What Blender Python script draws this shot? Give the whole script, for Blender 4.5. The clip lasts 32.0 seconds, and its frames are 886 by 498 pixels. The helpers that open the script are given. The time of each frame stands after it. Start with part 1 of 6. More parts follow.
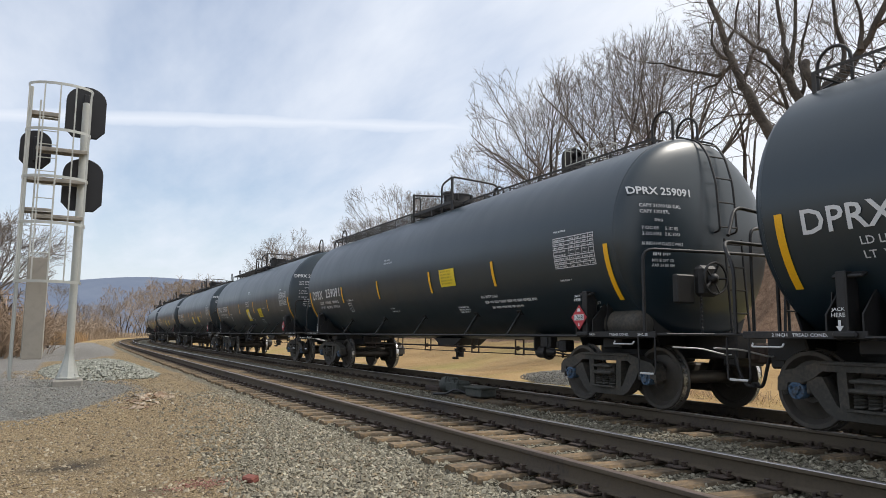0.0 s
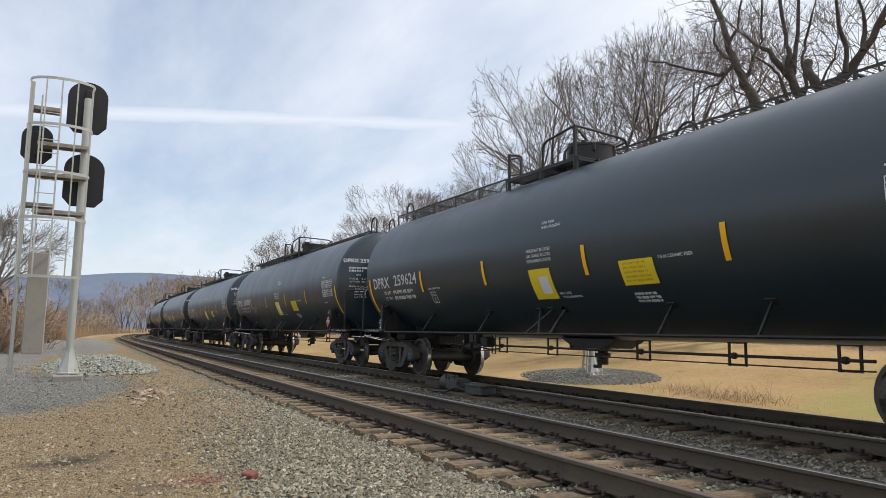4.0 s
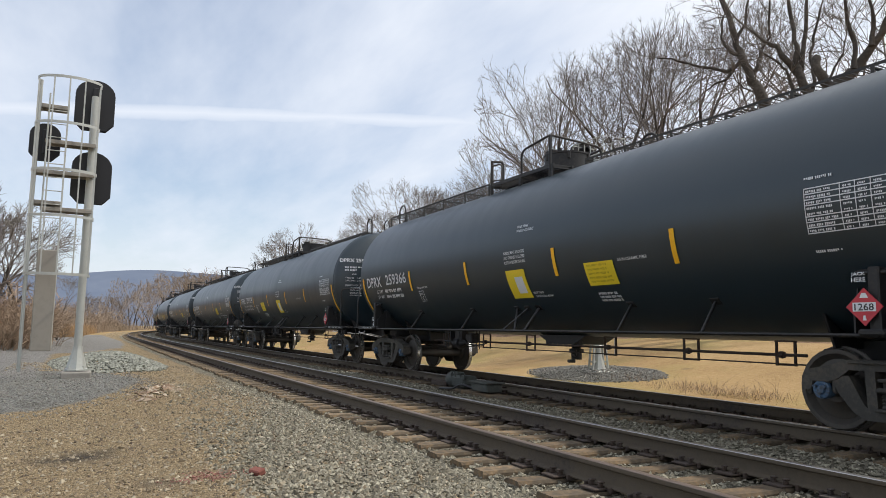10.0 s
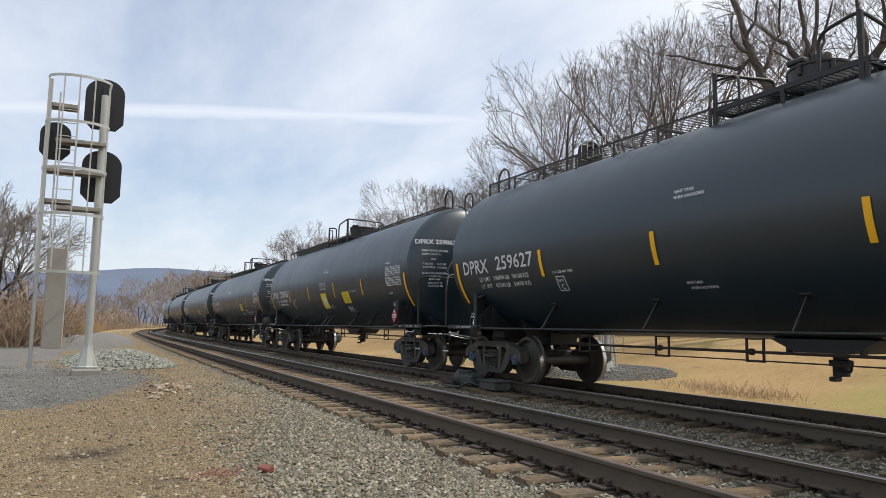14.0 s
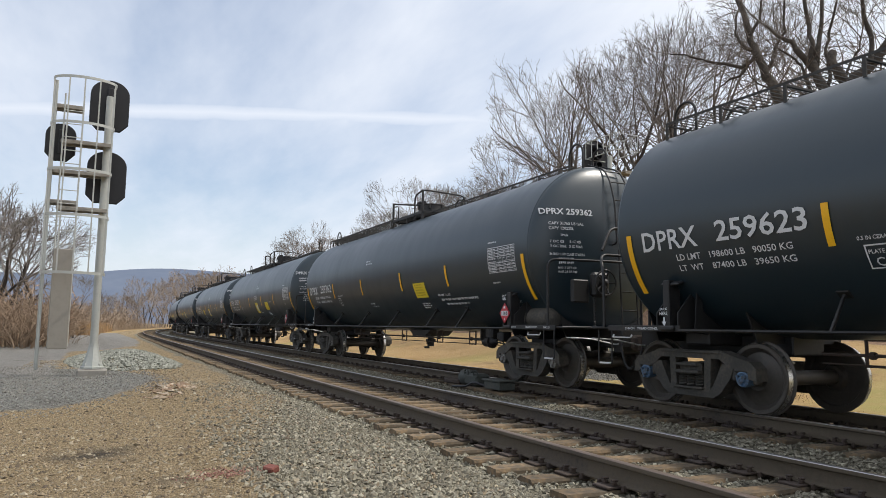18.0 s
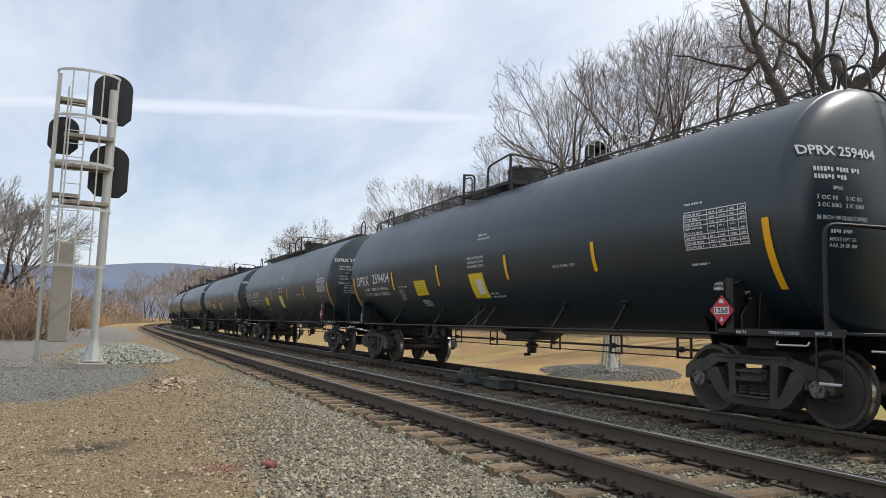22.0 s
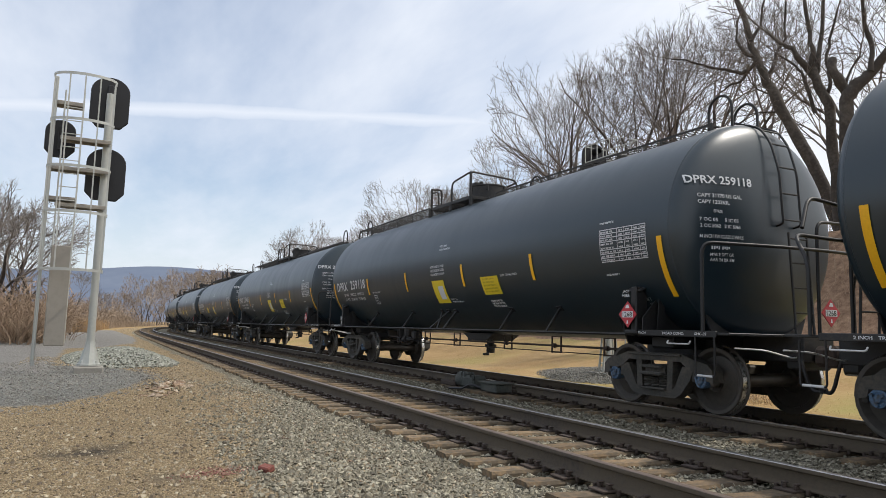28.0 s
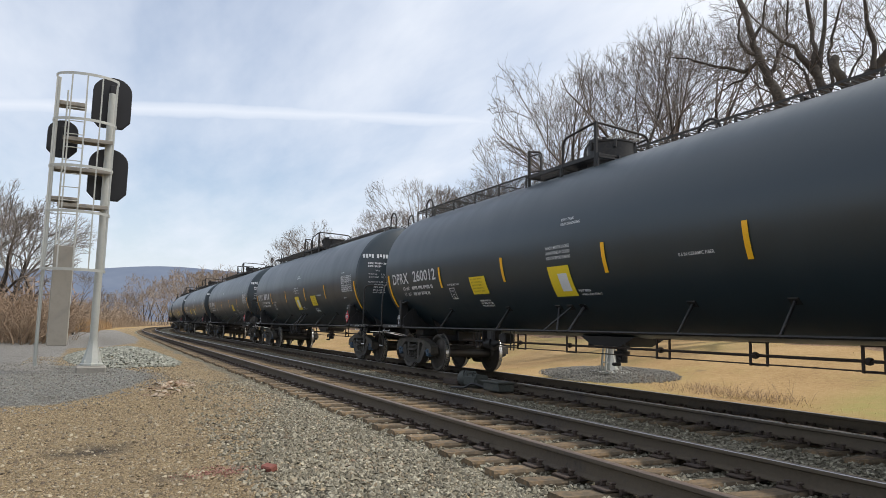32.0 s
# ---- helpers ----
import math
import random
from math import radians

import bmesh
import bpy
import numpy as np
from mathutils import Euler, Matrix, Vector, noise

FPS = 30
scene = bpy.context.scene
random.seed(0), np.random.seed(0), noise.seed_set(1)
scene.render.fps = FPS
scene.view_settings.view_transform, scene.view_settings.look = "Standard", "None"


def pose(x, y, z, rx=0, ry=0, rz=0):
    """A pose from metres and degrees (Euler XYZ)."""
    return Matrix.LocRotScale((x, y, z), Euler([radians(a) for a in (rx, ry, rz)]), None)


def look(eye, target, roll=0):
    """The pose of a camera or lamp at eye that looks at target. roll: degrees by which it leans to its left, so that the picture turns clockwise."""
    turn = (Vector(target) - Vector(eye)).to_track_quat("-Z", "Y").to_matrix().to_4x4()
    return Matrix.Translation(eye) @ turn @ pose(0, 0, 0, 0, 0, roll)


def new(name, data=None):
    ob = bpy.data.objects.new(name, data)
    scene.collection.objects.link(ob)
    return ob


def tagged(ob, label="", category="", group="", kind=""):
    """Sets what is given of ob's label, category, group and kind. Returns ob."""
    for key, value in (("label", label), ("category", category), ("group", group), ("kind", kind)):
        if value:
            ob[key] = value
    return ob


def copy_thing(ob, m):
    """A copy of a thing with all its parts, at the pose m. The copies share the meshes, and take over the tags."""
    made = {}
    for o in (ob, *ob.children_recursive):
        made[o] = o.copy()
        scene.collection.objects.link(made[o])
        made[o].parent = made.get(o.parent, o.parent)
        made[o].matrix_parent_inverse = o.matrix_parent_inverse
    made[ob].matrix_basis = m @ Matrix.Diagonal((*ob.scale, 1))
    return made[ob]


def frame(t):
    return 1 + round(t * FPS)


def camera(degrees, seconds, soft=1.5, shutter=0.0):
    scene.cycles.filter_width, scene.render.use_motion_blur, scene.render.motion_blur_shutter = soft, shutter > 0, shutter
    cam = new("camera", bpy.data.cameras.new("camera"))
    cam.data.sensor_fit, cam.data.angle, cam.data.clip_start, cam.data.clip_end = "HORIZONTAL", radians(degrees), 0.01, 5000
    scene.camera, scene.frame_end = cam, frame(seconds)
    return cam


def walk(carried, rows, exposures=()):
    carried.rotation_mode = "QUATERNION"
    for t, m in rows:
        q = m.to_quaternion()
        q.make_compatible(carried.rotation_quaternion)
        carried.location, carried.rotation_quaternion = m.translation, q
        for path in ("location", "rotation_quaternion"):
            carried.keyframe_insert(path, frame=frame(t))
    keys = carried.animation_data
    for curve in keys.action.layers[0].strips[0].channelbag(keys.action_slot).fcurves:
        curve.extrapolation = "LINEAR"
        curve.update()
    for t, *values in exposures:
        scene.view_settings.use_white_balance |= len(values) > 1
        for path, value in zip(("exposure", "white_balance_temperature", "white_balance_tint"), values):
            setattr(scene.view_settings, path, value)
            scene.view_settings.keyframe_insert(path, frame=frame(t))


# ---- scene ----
cam = camera(63.81, 32.0, soft=0.75)
EYE = (0.0, 0.0, 1.054)
# seconds and Euler angles in degrees of the hand-held camera, which stays in one place
ROWS = [
    (0, 96.906, -0.451, 62.729), (0.5, 96.864, -0.501, 62.762), (1, 96.907, -0.535, 62.808), (1.5, 96.906, -0.532, 62.830),
    (2, 96.880, -0.623, 62.811), (2.5, 96.857, -0.714, 62.726), (3, 96.824, -0.751, 62.725), (3.5, 96.784, -0.847, 62.714),
    (5.5, 96.427, -0.656, 62.864), (6, 96.415, -0.803, 62.937), (6.5, 96.370, -0.801, 63.006), (7, 96.394, -0.806, 63.043),
    (7.5, 96.390, -0.623, 63.109), (8, 96.427, -0.707, 63.139), (8.5, 96.410, -0.944, 63.174), (9, 96.477, -0.948, 63.235),
    (9.5, 96.462, -0.839, 63.330), (10, 96.489, -0.850, 63.248), (10.5, 96.517, -0.932, 63.299), (11, 96.463, -1.062, 63.389),
    (11.5, 96.154, -1.275, 63.419), (12, 96.044, -1.205, 63.490), (12.5, 96.091, -1.180, 63.590), (13, 96.196, -1.193, 63.700),
    (13.5, 96.307, -1.114, 63.773), (14, 96.335, -0.943, 63.893), (14.5, 96.393, -0.908, 63.928), (16.5, 96.475, -0.964, 63.990),
    (17, 96.446, -0.966, 64.056), (17.5, 96.357, -0.929, 64.147), (18, 96.310, -0.815, 64.257), (18.5, 96.297, -0.898, 64.444),
    (19, 96.306, -1.097, 64.469), (19.5, 96.329, -1.277, 64.454), (20, 96.320, -1.319, 64.470), (20.5, 96.281, -1.348, 64.453),
    (21, 96.212, -1.330, 64.381), (21.5, 96.174, -1.419, 64.360), (22, 96.178, -1.628, 64.263), (22.5, 96.117, -1.504, 64.217),
    (23, 96.115, -1.378, 64.058), (23.5, 96.007, -1.220, 64.035), (24, 96.027, -1.279, 63.988), (24.5, 96.193, -1.204, 63.993),
    (25, 96.282, -1.209, 64.066), (25.5, 96.326, -1.184, 64.146), (27.5, 96.495, -1.449, 64.094), (28, 96.446, -1.552, 64.053),
    (28.5, 96.265, -1.592, 64.054), (29, 96.209, -1.541, 64.039), (29.5, 96.248, -1.279, 64.077), (30, 96.266, -1.333, 64.167),
    (30.5, 96.295, -1.462, 64.221), (31, 96.303, -1.408, 64.228), (31.5, 96.356, -1.515, 64.218), (32, 96.383, -1.456, 64.225),
]
walk(cam, [(t, pose(*EYE, rx, ry, rz)) for t, rx, ry, rz in ROWS])

# ---- light ----
SUN_ELEVATION, SUN_TURN = radians(57), radians(72)      # the sun stands high beyond the line, a little ahead of the train
sun_way = Vector((math.cos(SUN_ELEVATION) * math.cos(SUN_TURN), math.cos(SUN_ELEVATION) * math.sin(SUN_TURN), math.sin(SUN_ELEVATION)))
sun = new("sun", bpy.data.lights.new("sun", "SUN"))
sun.data.energy, sun.data.angle, sun.data.color = 3.2, radians(1.2), (1.0, 0.94, 0.85)
sun.matrix_world = look(sun_way * 50, (0, 0, 0))

world = bpy.data.worlds.new("world")
scene.world = world
world.use_nodes = True


class Tree:
    """Short hand for node trees."""

    def __init__(self, tree):
        self.t = tree
        tree.nodes.clear()

    def n(self, kind, **inputs):
        node = self.t.nodes.new(kind)
        for key, value in inputs.items():
            key = key.replace("_", " ")
            sock = node.inputs[int(key[1:])] if key[0] == "i" and key[1:].isdigit() else node.inputs[key]
            if isinstance(value, bpy.types.NodeSocket):
                self.t.links.new(value, sock)
            else:
                sock.default_value = value
        return node

    def math(self, op, a, b=0.0, c=0.0, clamp=False):
        node = self.n("ShaderNodeMath", i0=a, i1=b, i2=c)
        node.operation, node.use_clamp = op, clamp
        return node.outputs[0]

    def ramp(self, fac, stops):
        node = self.n("ShaderNodeValToRGB", Fac=fac)
        e = node.color_ramp.elements
        while len(e) < len(stops):
            e.new(0.5)
        for i, (pos, col) in enumerate(stops):
            e[i].position = pos
            e[i].color = (*col, 1) if len(col) == 3 else col
        return node.outputs[0]

    def noise(self, vec, scale, detail=4.0, rough=0.55, out=0):
        return self.n("ShaderNodeTexNoise", Vector=vec, Scale=scale, Detail=detail, Roughness=rough).outputs[out]

    def mix(self, fac, a, b, kind="MIX"):
        node = self.t.nodes.new("ShaderNodeMix")
        node.data_type, node.blend_type = "RGBA", kind
        for sock, v in ((node.inputs["Factor"], fac), (node.inputs[6], a), (node.inputs[7], b)):
            if isinstance(v, bpy.types.NodeSocket):
                self.t.links.new(v, sock)
            else:
                sock.default_value = v if isinstance(v, float) else (*v, 1)
        return node.outputs[2]


def build_sky():
    w = Tree(world.node_tree)
    sky = w.n("ShaderNodeTexSky")
    sky.sky_type, sky.sun_disc = "NISHITA", False
    sky.sun_elevation, sky.sun_rotation = SUN_ELEVATION, math.pi / 2 - SUN_TURN
    sky.air_density, sky.dust_density, sky.ozone_density = 1.0, 1.2, 1.0
    way = w.n("ShaderNodeTexCoord").outputs["Generated"]
    s = w.n("ShaderNodeSeparateXYZ", Vector=way)
    x, y, z = s.outputs
    up = w.math("MAXIMUM", z, 0.03)
    px, py = w.math("DIVIDE", x, w.math("ADD", up, 0.12)), w.math("DIVIDE", y, w.math("ADD", up, 0.12))
    flat = w.n("ShaderNodeCombineXYZ", X=px, Y=py, Z=0.0).outputs[0]
    stretch = w.n("ShaderNodeMapping", Vector=flat)
    stretch.inputs["Rotation"].default_value = (0, 0, radians(35))
    stretch.inputs["Scale"].default_value = (0.5, 1.3, 1)
    big = w.noise(stretch.outputs[0], 0.9, 6, 0.55)
    fine = w.noise(stretch.outputs[0], 3.2, 7, 0.6)
    veil = w.math("ADD", w.math("MULTIPLY", big, 0.90), w.math("MULTIPLY", fine, 0.15))
    cover = w.ramp(veil, [(0.36, (0.22,) * 3), (0.50, (0.56,) * 3), (0.66, (0.93,) * 3)])
    low = w.ramp(z, [(0.0, (0.85,) * 3), (0.30, (0.0,) * 3)])
    cover = w.math("MAXIMUM", cover, w.math("MULTIPLY", low, 0.9))
    # thin cloud thickens towards the sun's side of the sky
    toward = w.math("ADD", w.math("MULTIPLY", x, 0.42), w.math("ADD", w.math("MULTIPLY", y, 0.62), w.math("MULTIPLY", z, 0.15)))
    cover = w.math("ADD", cover, w.ramp(toward, [(0.02, (0.0,) * 3), (0.5, (0.5,) * 3)]), clamp=True)
    # one old contrail, a flat arc across the sky
    arc = w.math("SUBTRACT", z, w.math("ADD", w.math("ADD", w.math("MULTIPLY", x, -0.3155), -0.039), w.math("ADD", w.math("MULTIPLY", y, 0.1269), w.math("MULTIPLY", w.math("SUBTRACT", fine, 0.5), 0.012))))
    trail = w.ramp(w.math("ABSOLUTE", arc), [(0.0, (0.97,) * 3), (0.007, (0.80,) * 3), (0.020, (0.0,) * 3)])
    trail = w.math("MULTIPLY", trail, w.ramp(y, [(0.44, (0.95,) * 3), (0.80, (0.0,) * 3)]))
    cover = w.math("MAXIMUM", cover, trail)
    lit = w.ramp(toward, [(0.0, (0.78, 0.83, 0.92)), (0.9, (0.98, 0.98, 1.0))])
    blue = w.n("ShaderNodeBackground", Color=sky.outputs[0], Strength=0.15)
    cloud = w.n("ShaderNodeBackground", Color=lit, Strength=1.10)
    both = w.n("ShaderNodeMixShader", i0=cover, i1=blue.outputs[0], i2=cloud.outputs[0])
    w.n("ShaderNodeOutputWorld", Surface=both.outputs[0])


build_sky()

# ---- materials ----


def material(name, base, rough=0.6, metal=0.0, grain=8.0, spread=0.25, bump=0.15, wear=None, wear_at=0.62, coarse=0.7, per_object=0.0, spec=0.5):
    """A surface with two scales of variation, fine relief and, if given, patches of wear."""
    m = bpy.data.materials.new(name)
    m.use_nodes = True
    w = Tree(m.node_tree)
    at = w.n("ShaderNodeTexCoord").outputs["Object"]
    fine, wide = w.noise(at, grain, 5, 0.6), w.noise(at, coarse, 4, 0.6)
    mixed = w.math("ADD", w.math("MULTIPLY", fine, 0.5), w.math("MULTIPLY", wide, 0.5))
    dark = tuple(c * (1 - spread) for c in base)
    light = tuple(min(1, c * (1 + spread)) for c in base)
    col = w.ramp(mixed, [(0.3, dark), (0.7, light)])
    if wear:
        mask = w.ramp(w.math("ADD", w.math("MULTIPLY", wide, 0.6), w.math("MULTIPLY", fine, 0.4)), [(wear_at - 0.1, (0,) * 3), (wear_at + 0.06, (1,) * 3)])
        col = w.mix(mask, col, wear)
    if per_object:
        rnd = w.n("ShaderNodeObjectInfo").outputs["Random"]
        hsv = w.n("ShaderNodeHueSaturation", Color=col, Value=w.math("ADD", 1 - per_object / 2, w.math("MULTIPLY", rnd, per_object)))
        col = hsv.outputs[0]
    relief = w.n("ShaderNodeBump", Strength=bump, Distance=0.02, Height=fine)
    r = w.math("ADD", rough - 0.08, w.math("MULTIPLY", fine, 0.16))
    b = w.n("ShaderNodeBsdfPrincipled", Base_Color=col, Roughness=r, Metallic=metal, Normal=relief.outputs[0], Specular_IOR_Level=spec)
    w.n("ShaderNodeOutputMaterial", Surface=b.outputs[0])
    return m


def tank_paint():
    """Blue-black paint with faint road film, drips down the flank and dull patches."""
    m = bpy.data.materials.new("black_tank_paint")
    m.use_nodes = True
    w = Tree(m.node_tree)
    at = w.n("ShaderNodeTexCoord").outputs["Object"]
    rnd = w.n("ShaderNodeObjectInfo").outputs["Random"]
    moved = w.n("ShaderNodeVectorMath", i0=at, i1=w.n("ShaderNodeCombineXYZ", X=w.math("MULTIPLY", rnd, 40.0), Y=0.0, Z=0.0).outputs[0]).outputs[0]
    long = w.n("ShaderNodeMapping", Vector=moved)
    long.inputs["Scale"].default_value = (1.6, 0.3, 0.3)
    drip = w.noise(long.outputs[0], 1.6, 6, 0.62)
    wide, fine = w.noise(moved, 0.55, 4, 0.6), w.noise(at, 26, 5, 0.65)
    film = w.math("ADD", w.math("MULTIPLY", drip, 0.5), w.math("ADD", w.math("MULTIPLY", wide, 0.35), w.math("MULTIPLY", fine, 0.15)))
    col = w.ramp(film, [(0.34, (0.0070, 0.0185, 0.0275)), (0.52, (0.0090, 0.0220, 0.0320)), (0.70, (0.0140, 0.0280, 0.0385))])
    rough = w.ramp(film, [(0.35, (0.30,) * 3), (0.68, (0.43,) * 3)])
    relief = w.n("ShaderNodeBump", Strength=0.012, Distance=0.02, Height=fine)
    b = w.n("ShaderNodeBsdfPrincipled", Base_Color=col, Roughness=rough, Normal=relief.outputs[0], Specular_IOR_Level=0.75)
    w.n("ShaderNodeOutputMaterial", Surface=b.outputs[0])
    return m


BLACK_PAINT = tank_paint()
BLACK_STEEL = material("black_steel", (0.014, 0.014, 0.015), 0.55, 0, 20, 0.35, 0.1, (0.05, 0.04, 0.032), 0.62)
TRUCK_STEEL = material("dusty_cast_steel", (0.048, 0.045, 0.039), 0.7, 0, 24, 0.4, 0.3, (0.10, 0.085, 0.066), 0.58, 1.6)
WHEEL_STEEL = material("wheel_steel", (0.075, 0.067, 0.058), 0.5, 0.25, 20, 0.3, 0.1, (0.09, 0.07, 0.055), 0.6, 2.0)
BRIGHT_STEEL = material("worn_bright_steel", (0.55, 0.54, 0.52), 0.28, 0.9, 30, 0.2, 0.05)
GRATING = material("dusty_steel_grating", (0.035, 0.033, 0.031), 0.6, 0.1, 20, 0.3, 0.1)
GREY_CAP = material("grey_bearing_cap", (0.20, 0.195, 0.18), 0.6, 0.1, 30, 0.3, 0.1, (0.09, 0.07, 0.055), 0.6, 6.0)
BLUE_CAP = material("blue_bearing_cap", (0.085, 0.17, 0.29), 0.55, 0, 30, 0.35, 0.1, (0.05, 0.055, 0.06), 0.54, 6.0)
WHITE_INK = material("white_stencil_paint", (0.68, 0.70, 0.72), 0.6, 0, 40, 0.12, 0.02)
PALE_METAL = material("pale_grab_iron", (0.60, 0.60, 0.60), 0.5, 0.2, 40, 0.2, 0.05)
YELLOW_TAPE = material("yellow_reflective_tape", (0.92, 0.48, 0.010), 0.4, 0, 40, 0.12, 0.02)
YELLOW_DECAL = material("yellow_decal", (0.80, 0.61, 0.025), 0.45, 0, 40, 0.1, 0.02)
RED_PLACARD = material("red_placard", (0.50, 0.035, 0.05), 0.45, 0, 30, 0.15, 0.02)
RUST = material("rusty_iron", (0.055, 0.037, 0.027), 0.85, 0, 30, 0.4, 0.3, (0.04, 0.03, 0.026), 0.55, 3.0)
GALVANISED = material("galvanised_steel", (0.46, 0.47, 0.44), 0.5, 0.35, 14, 0.14, 0.06, (0.44, 0.44, 0.41), 0.6, 1.5)
SIGNAL_BLACK = material("matt_black_enamel", (0.006, 0.006, 0.008), 0.5, 0, 20, 0.25, 0.03)
CASE_GREY = material("weathered_aluminium_case", (0.30, 0.275, 0.235), 0.6, 0.1, 10, 0.14, 0.05, (0.24, 0.22, 0.19), 0.6, 1.2)
CONCRETE = material("concrete", (0.27, 0.255, 0.225), 0.9, 0, 18, 0.2, 0.3, (0.28, 0.26, 0.23), 0.6, 1.5)
RAIL_SIDE = material("rusted_rail", (0.085, 0.066, 0.044), 0.88, 0.0, 22, 0.3, 0.25, (0.05, 0.04, 0.034), 0.58, 0.8)
RAIL_TOP = material("polished_rail_head", (0.46, 0.44, 0.42), 0.32, 0.9, 14, 0.2, 0.05)
RAIL_DULL = material("worn_rail_head", (0.16, 0.12, 0.095), 0.5, 0.4, 14, 0.25, 0.1)
TIE_WOOD = material("weathered_tie_wood", (0.105, 0.080, 0.052), 0.9, 0, 16, 0.45, 0.5, (0.24, 0.155, 0.078), 0.60, 1.4, 0.6)
BARK = material("grey_bark", (0.058, 0.048, 0.040), 0.9, 0, 9, 0.4, 0.6, (0.12, 0.107, 0.092), 0.6, 0.8, 0.3)
# distance haze is mixed into the colours of the far twigs and brush
HAZED_TWIG = material("pale_far_twigs", (0.26, 0.222, 0.19), 0.9, 0, 6, 0.3, 0.1, None, 0.6, 0.8, 0.3)
HAZED_BRUSH = material("pale_far_brush", (0.29, 0.228, 0.172), 0.9, 0, 3, 0.3, 0.1, None, 0.6, 0.4, 0.4)
MID_TWIG = material("grey_twigs", (0.18, 0.157, 0.138), 0.9, 0, 6, 0.3, 0.2, None, 0.6, 0.8, 0.35)
TWIG = material("bare_twigs", (0.16, 0.138, 0.12), 0.9, 0, 6, 0.3, 0.2, None, 0.6, 0.8, 0.3)
BRUSH = material("dry_brush_stems", (0.31, 0.225, 0.155), 0.9, 0, 3, 0.35, 0.2, None, 0.6, 0.4, 0.35)
REED = material("dry_reed_grass", (0.42, 0.27, 0.14), 0.9, 0, 3, 0.3, 0.2, None, 0.6, 0.3, 0.3)
STRAW = material("dry_straw_grass", (0.52, 0.40, 0.20), 0.9, 0, 3, 0.3, 0.2, None, 0.6, 0.3)


def stone_material(name, colours, rough=0.9):
    """Loose stones, each of its own tone."""
    m = bpy.data.materials.new(name)
    m.use_nodes = True
    w = Tree(m.node_tree)
    at = w.n("ShaderNodeTexCoord").outputs["Object"]
    pick = w.n("ShaderNodeNewGeometry").outputs["Random Per Island"]
    col = w.ramp(pick, [(i / (len(colours) - 1), c) for i, c in enumerate(colours)])
    grain = w.noise(at, 60, 4, 0.6)
    col = w.mix(w.math("MULTIPLY", grain, 0.5), col, (0.14, 0.12, 0.10))
    bump = w.n("ShaderNodeBump", Strength=0.4, Distance=0.01, Height=grain)
    b = w.n("ShaderNodeBsdfPrincipled", Base_Color=col, Roughness=rough, Normal=bump.outputs[0])
    w.n("ShaderNodeOutputMaterial", Surface=b.outputs[0])
    return m


BALLAST_STONE = stone_material("ballast_stone", [(0.080, 0.070, 0.048), (0.31, 0.285, 0.205), (0.155, 0.138, 0.097), (0.50, 0.465, 0.35), (0.10, 0.09, 0.062), (0.25, 0.225, 0.158)])
GREEN_STONE = stone_material("grey_green_stone", [(0.12, 0.13, 0.105), (0.34, 0.355, 0.30), (0.21, 0.225, 0.19), (0.44, 0.45, 0.39), (0.16, 0.17, 0.14)])
CHIP_STONE = stone_material("grey_chippings", [(0.155, 0.150, 0.132), (0.28, 0.270, 0.240), (0.205, 0.198, 0.175), (0.33, 0.320, 0.285), (0.175, 0.168, 0.148)])
PEBBLE = stone_material("brown_pebble", [(0.11, 0.08, 0.046), (0.42, 0.33, 0.20), (0.21, 0.157, 0.093), (0.58, 0.50, 0.35), (0.09, 0.062, 0.038), (0.29, 0.22, 0.13)])
DEBRIS = stone_material("wood_and_brick_scraps", [(0.36, 0.25, 0.15), (0.22, 0.13, 0.08), (0.55, 0.47, 0.36), (0.28, 0.19, 0.115), (0.12, 0.08, 0.05)])


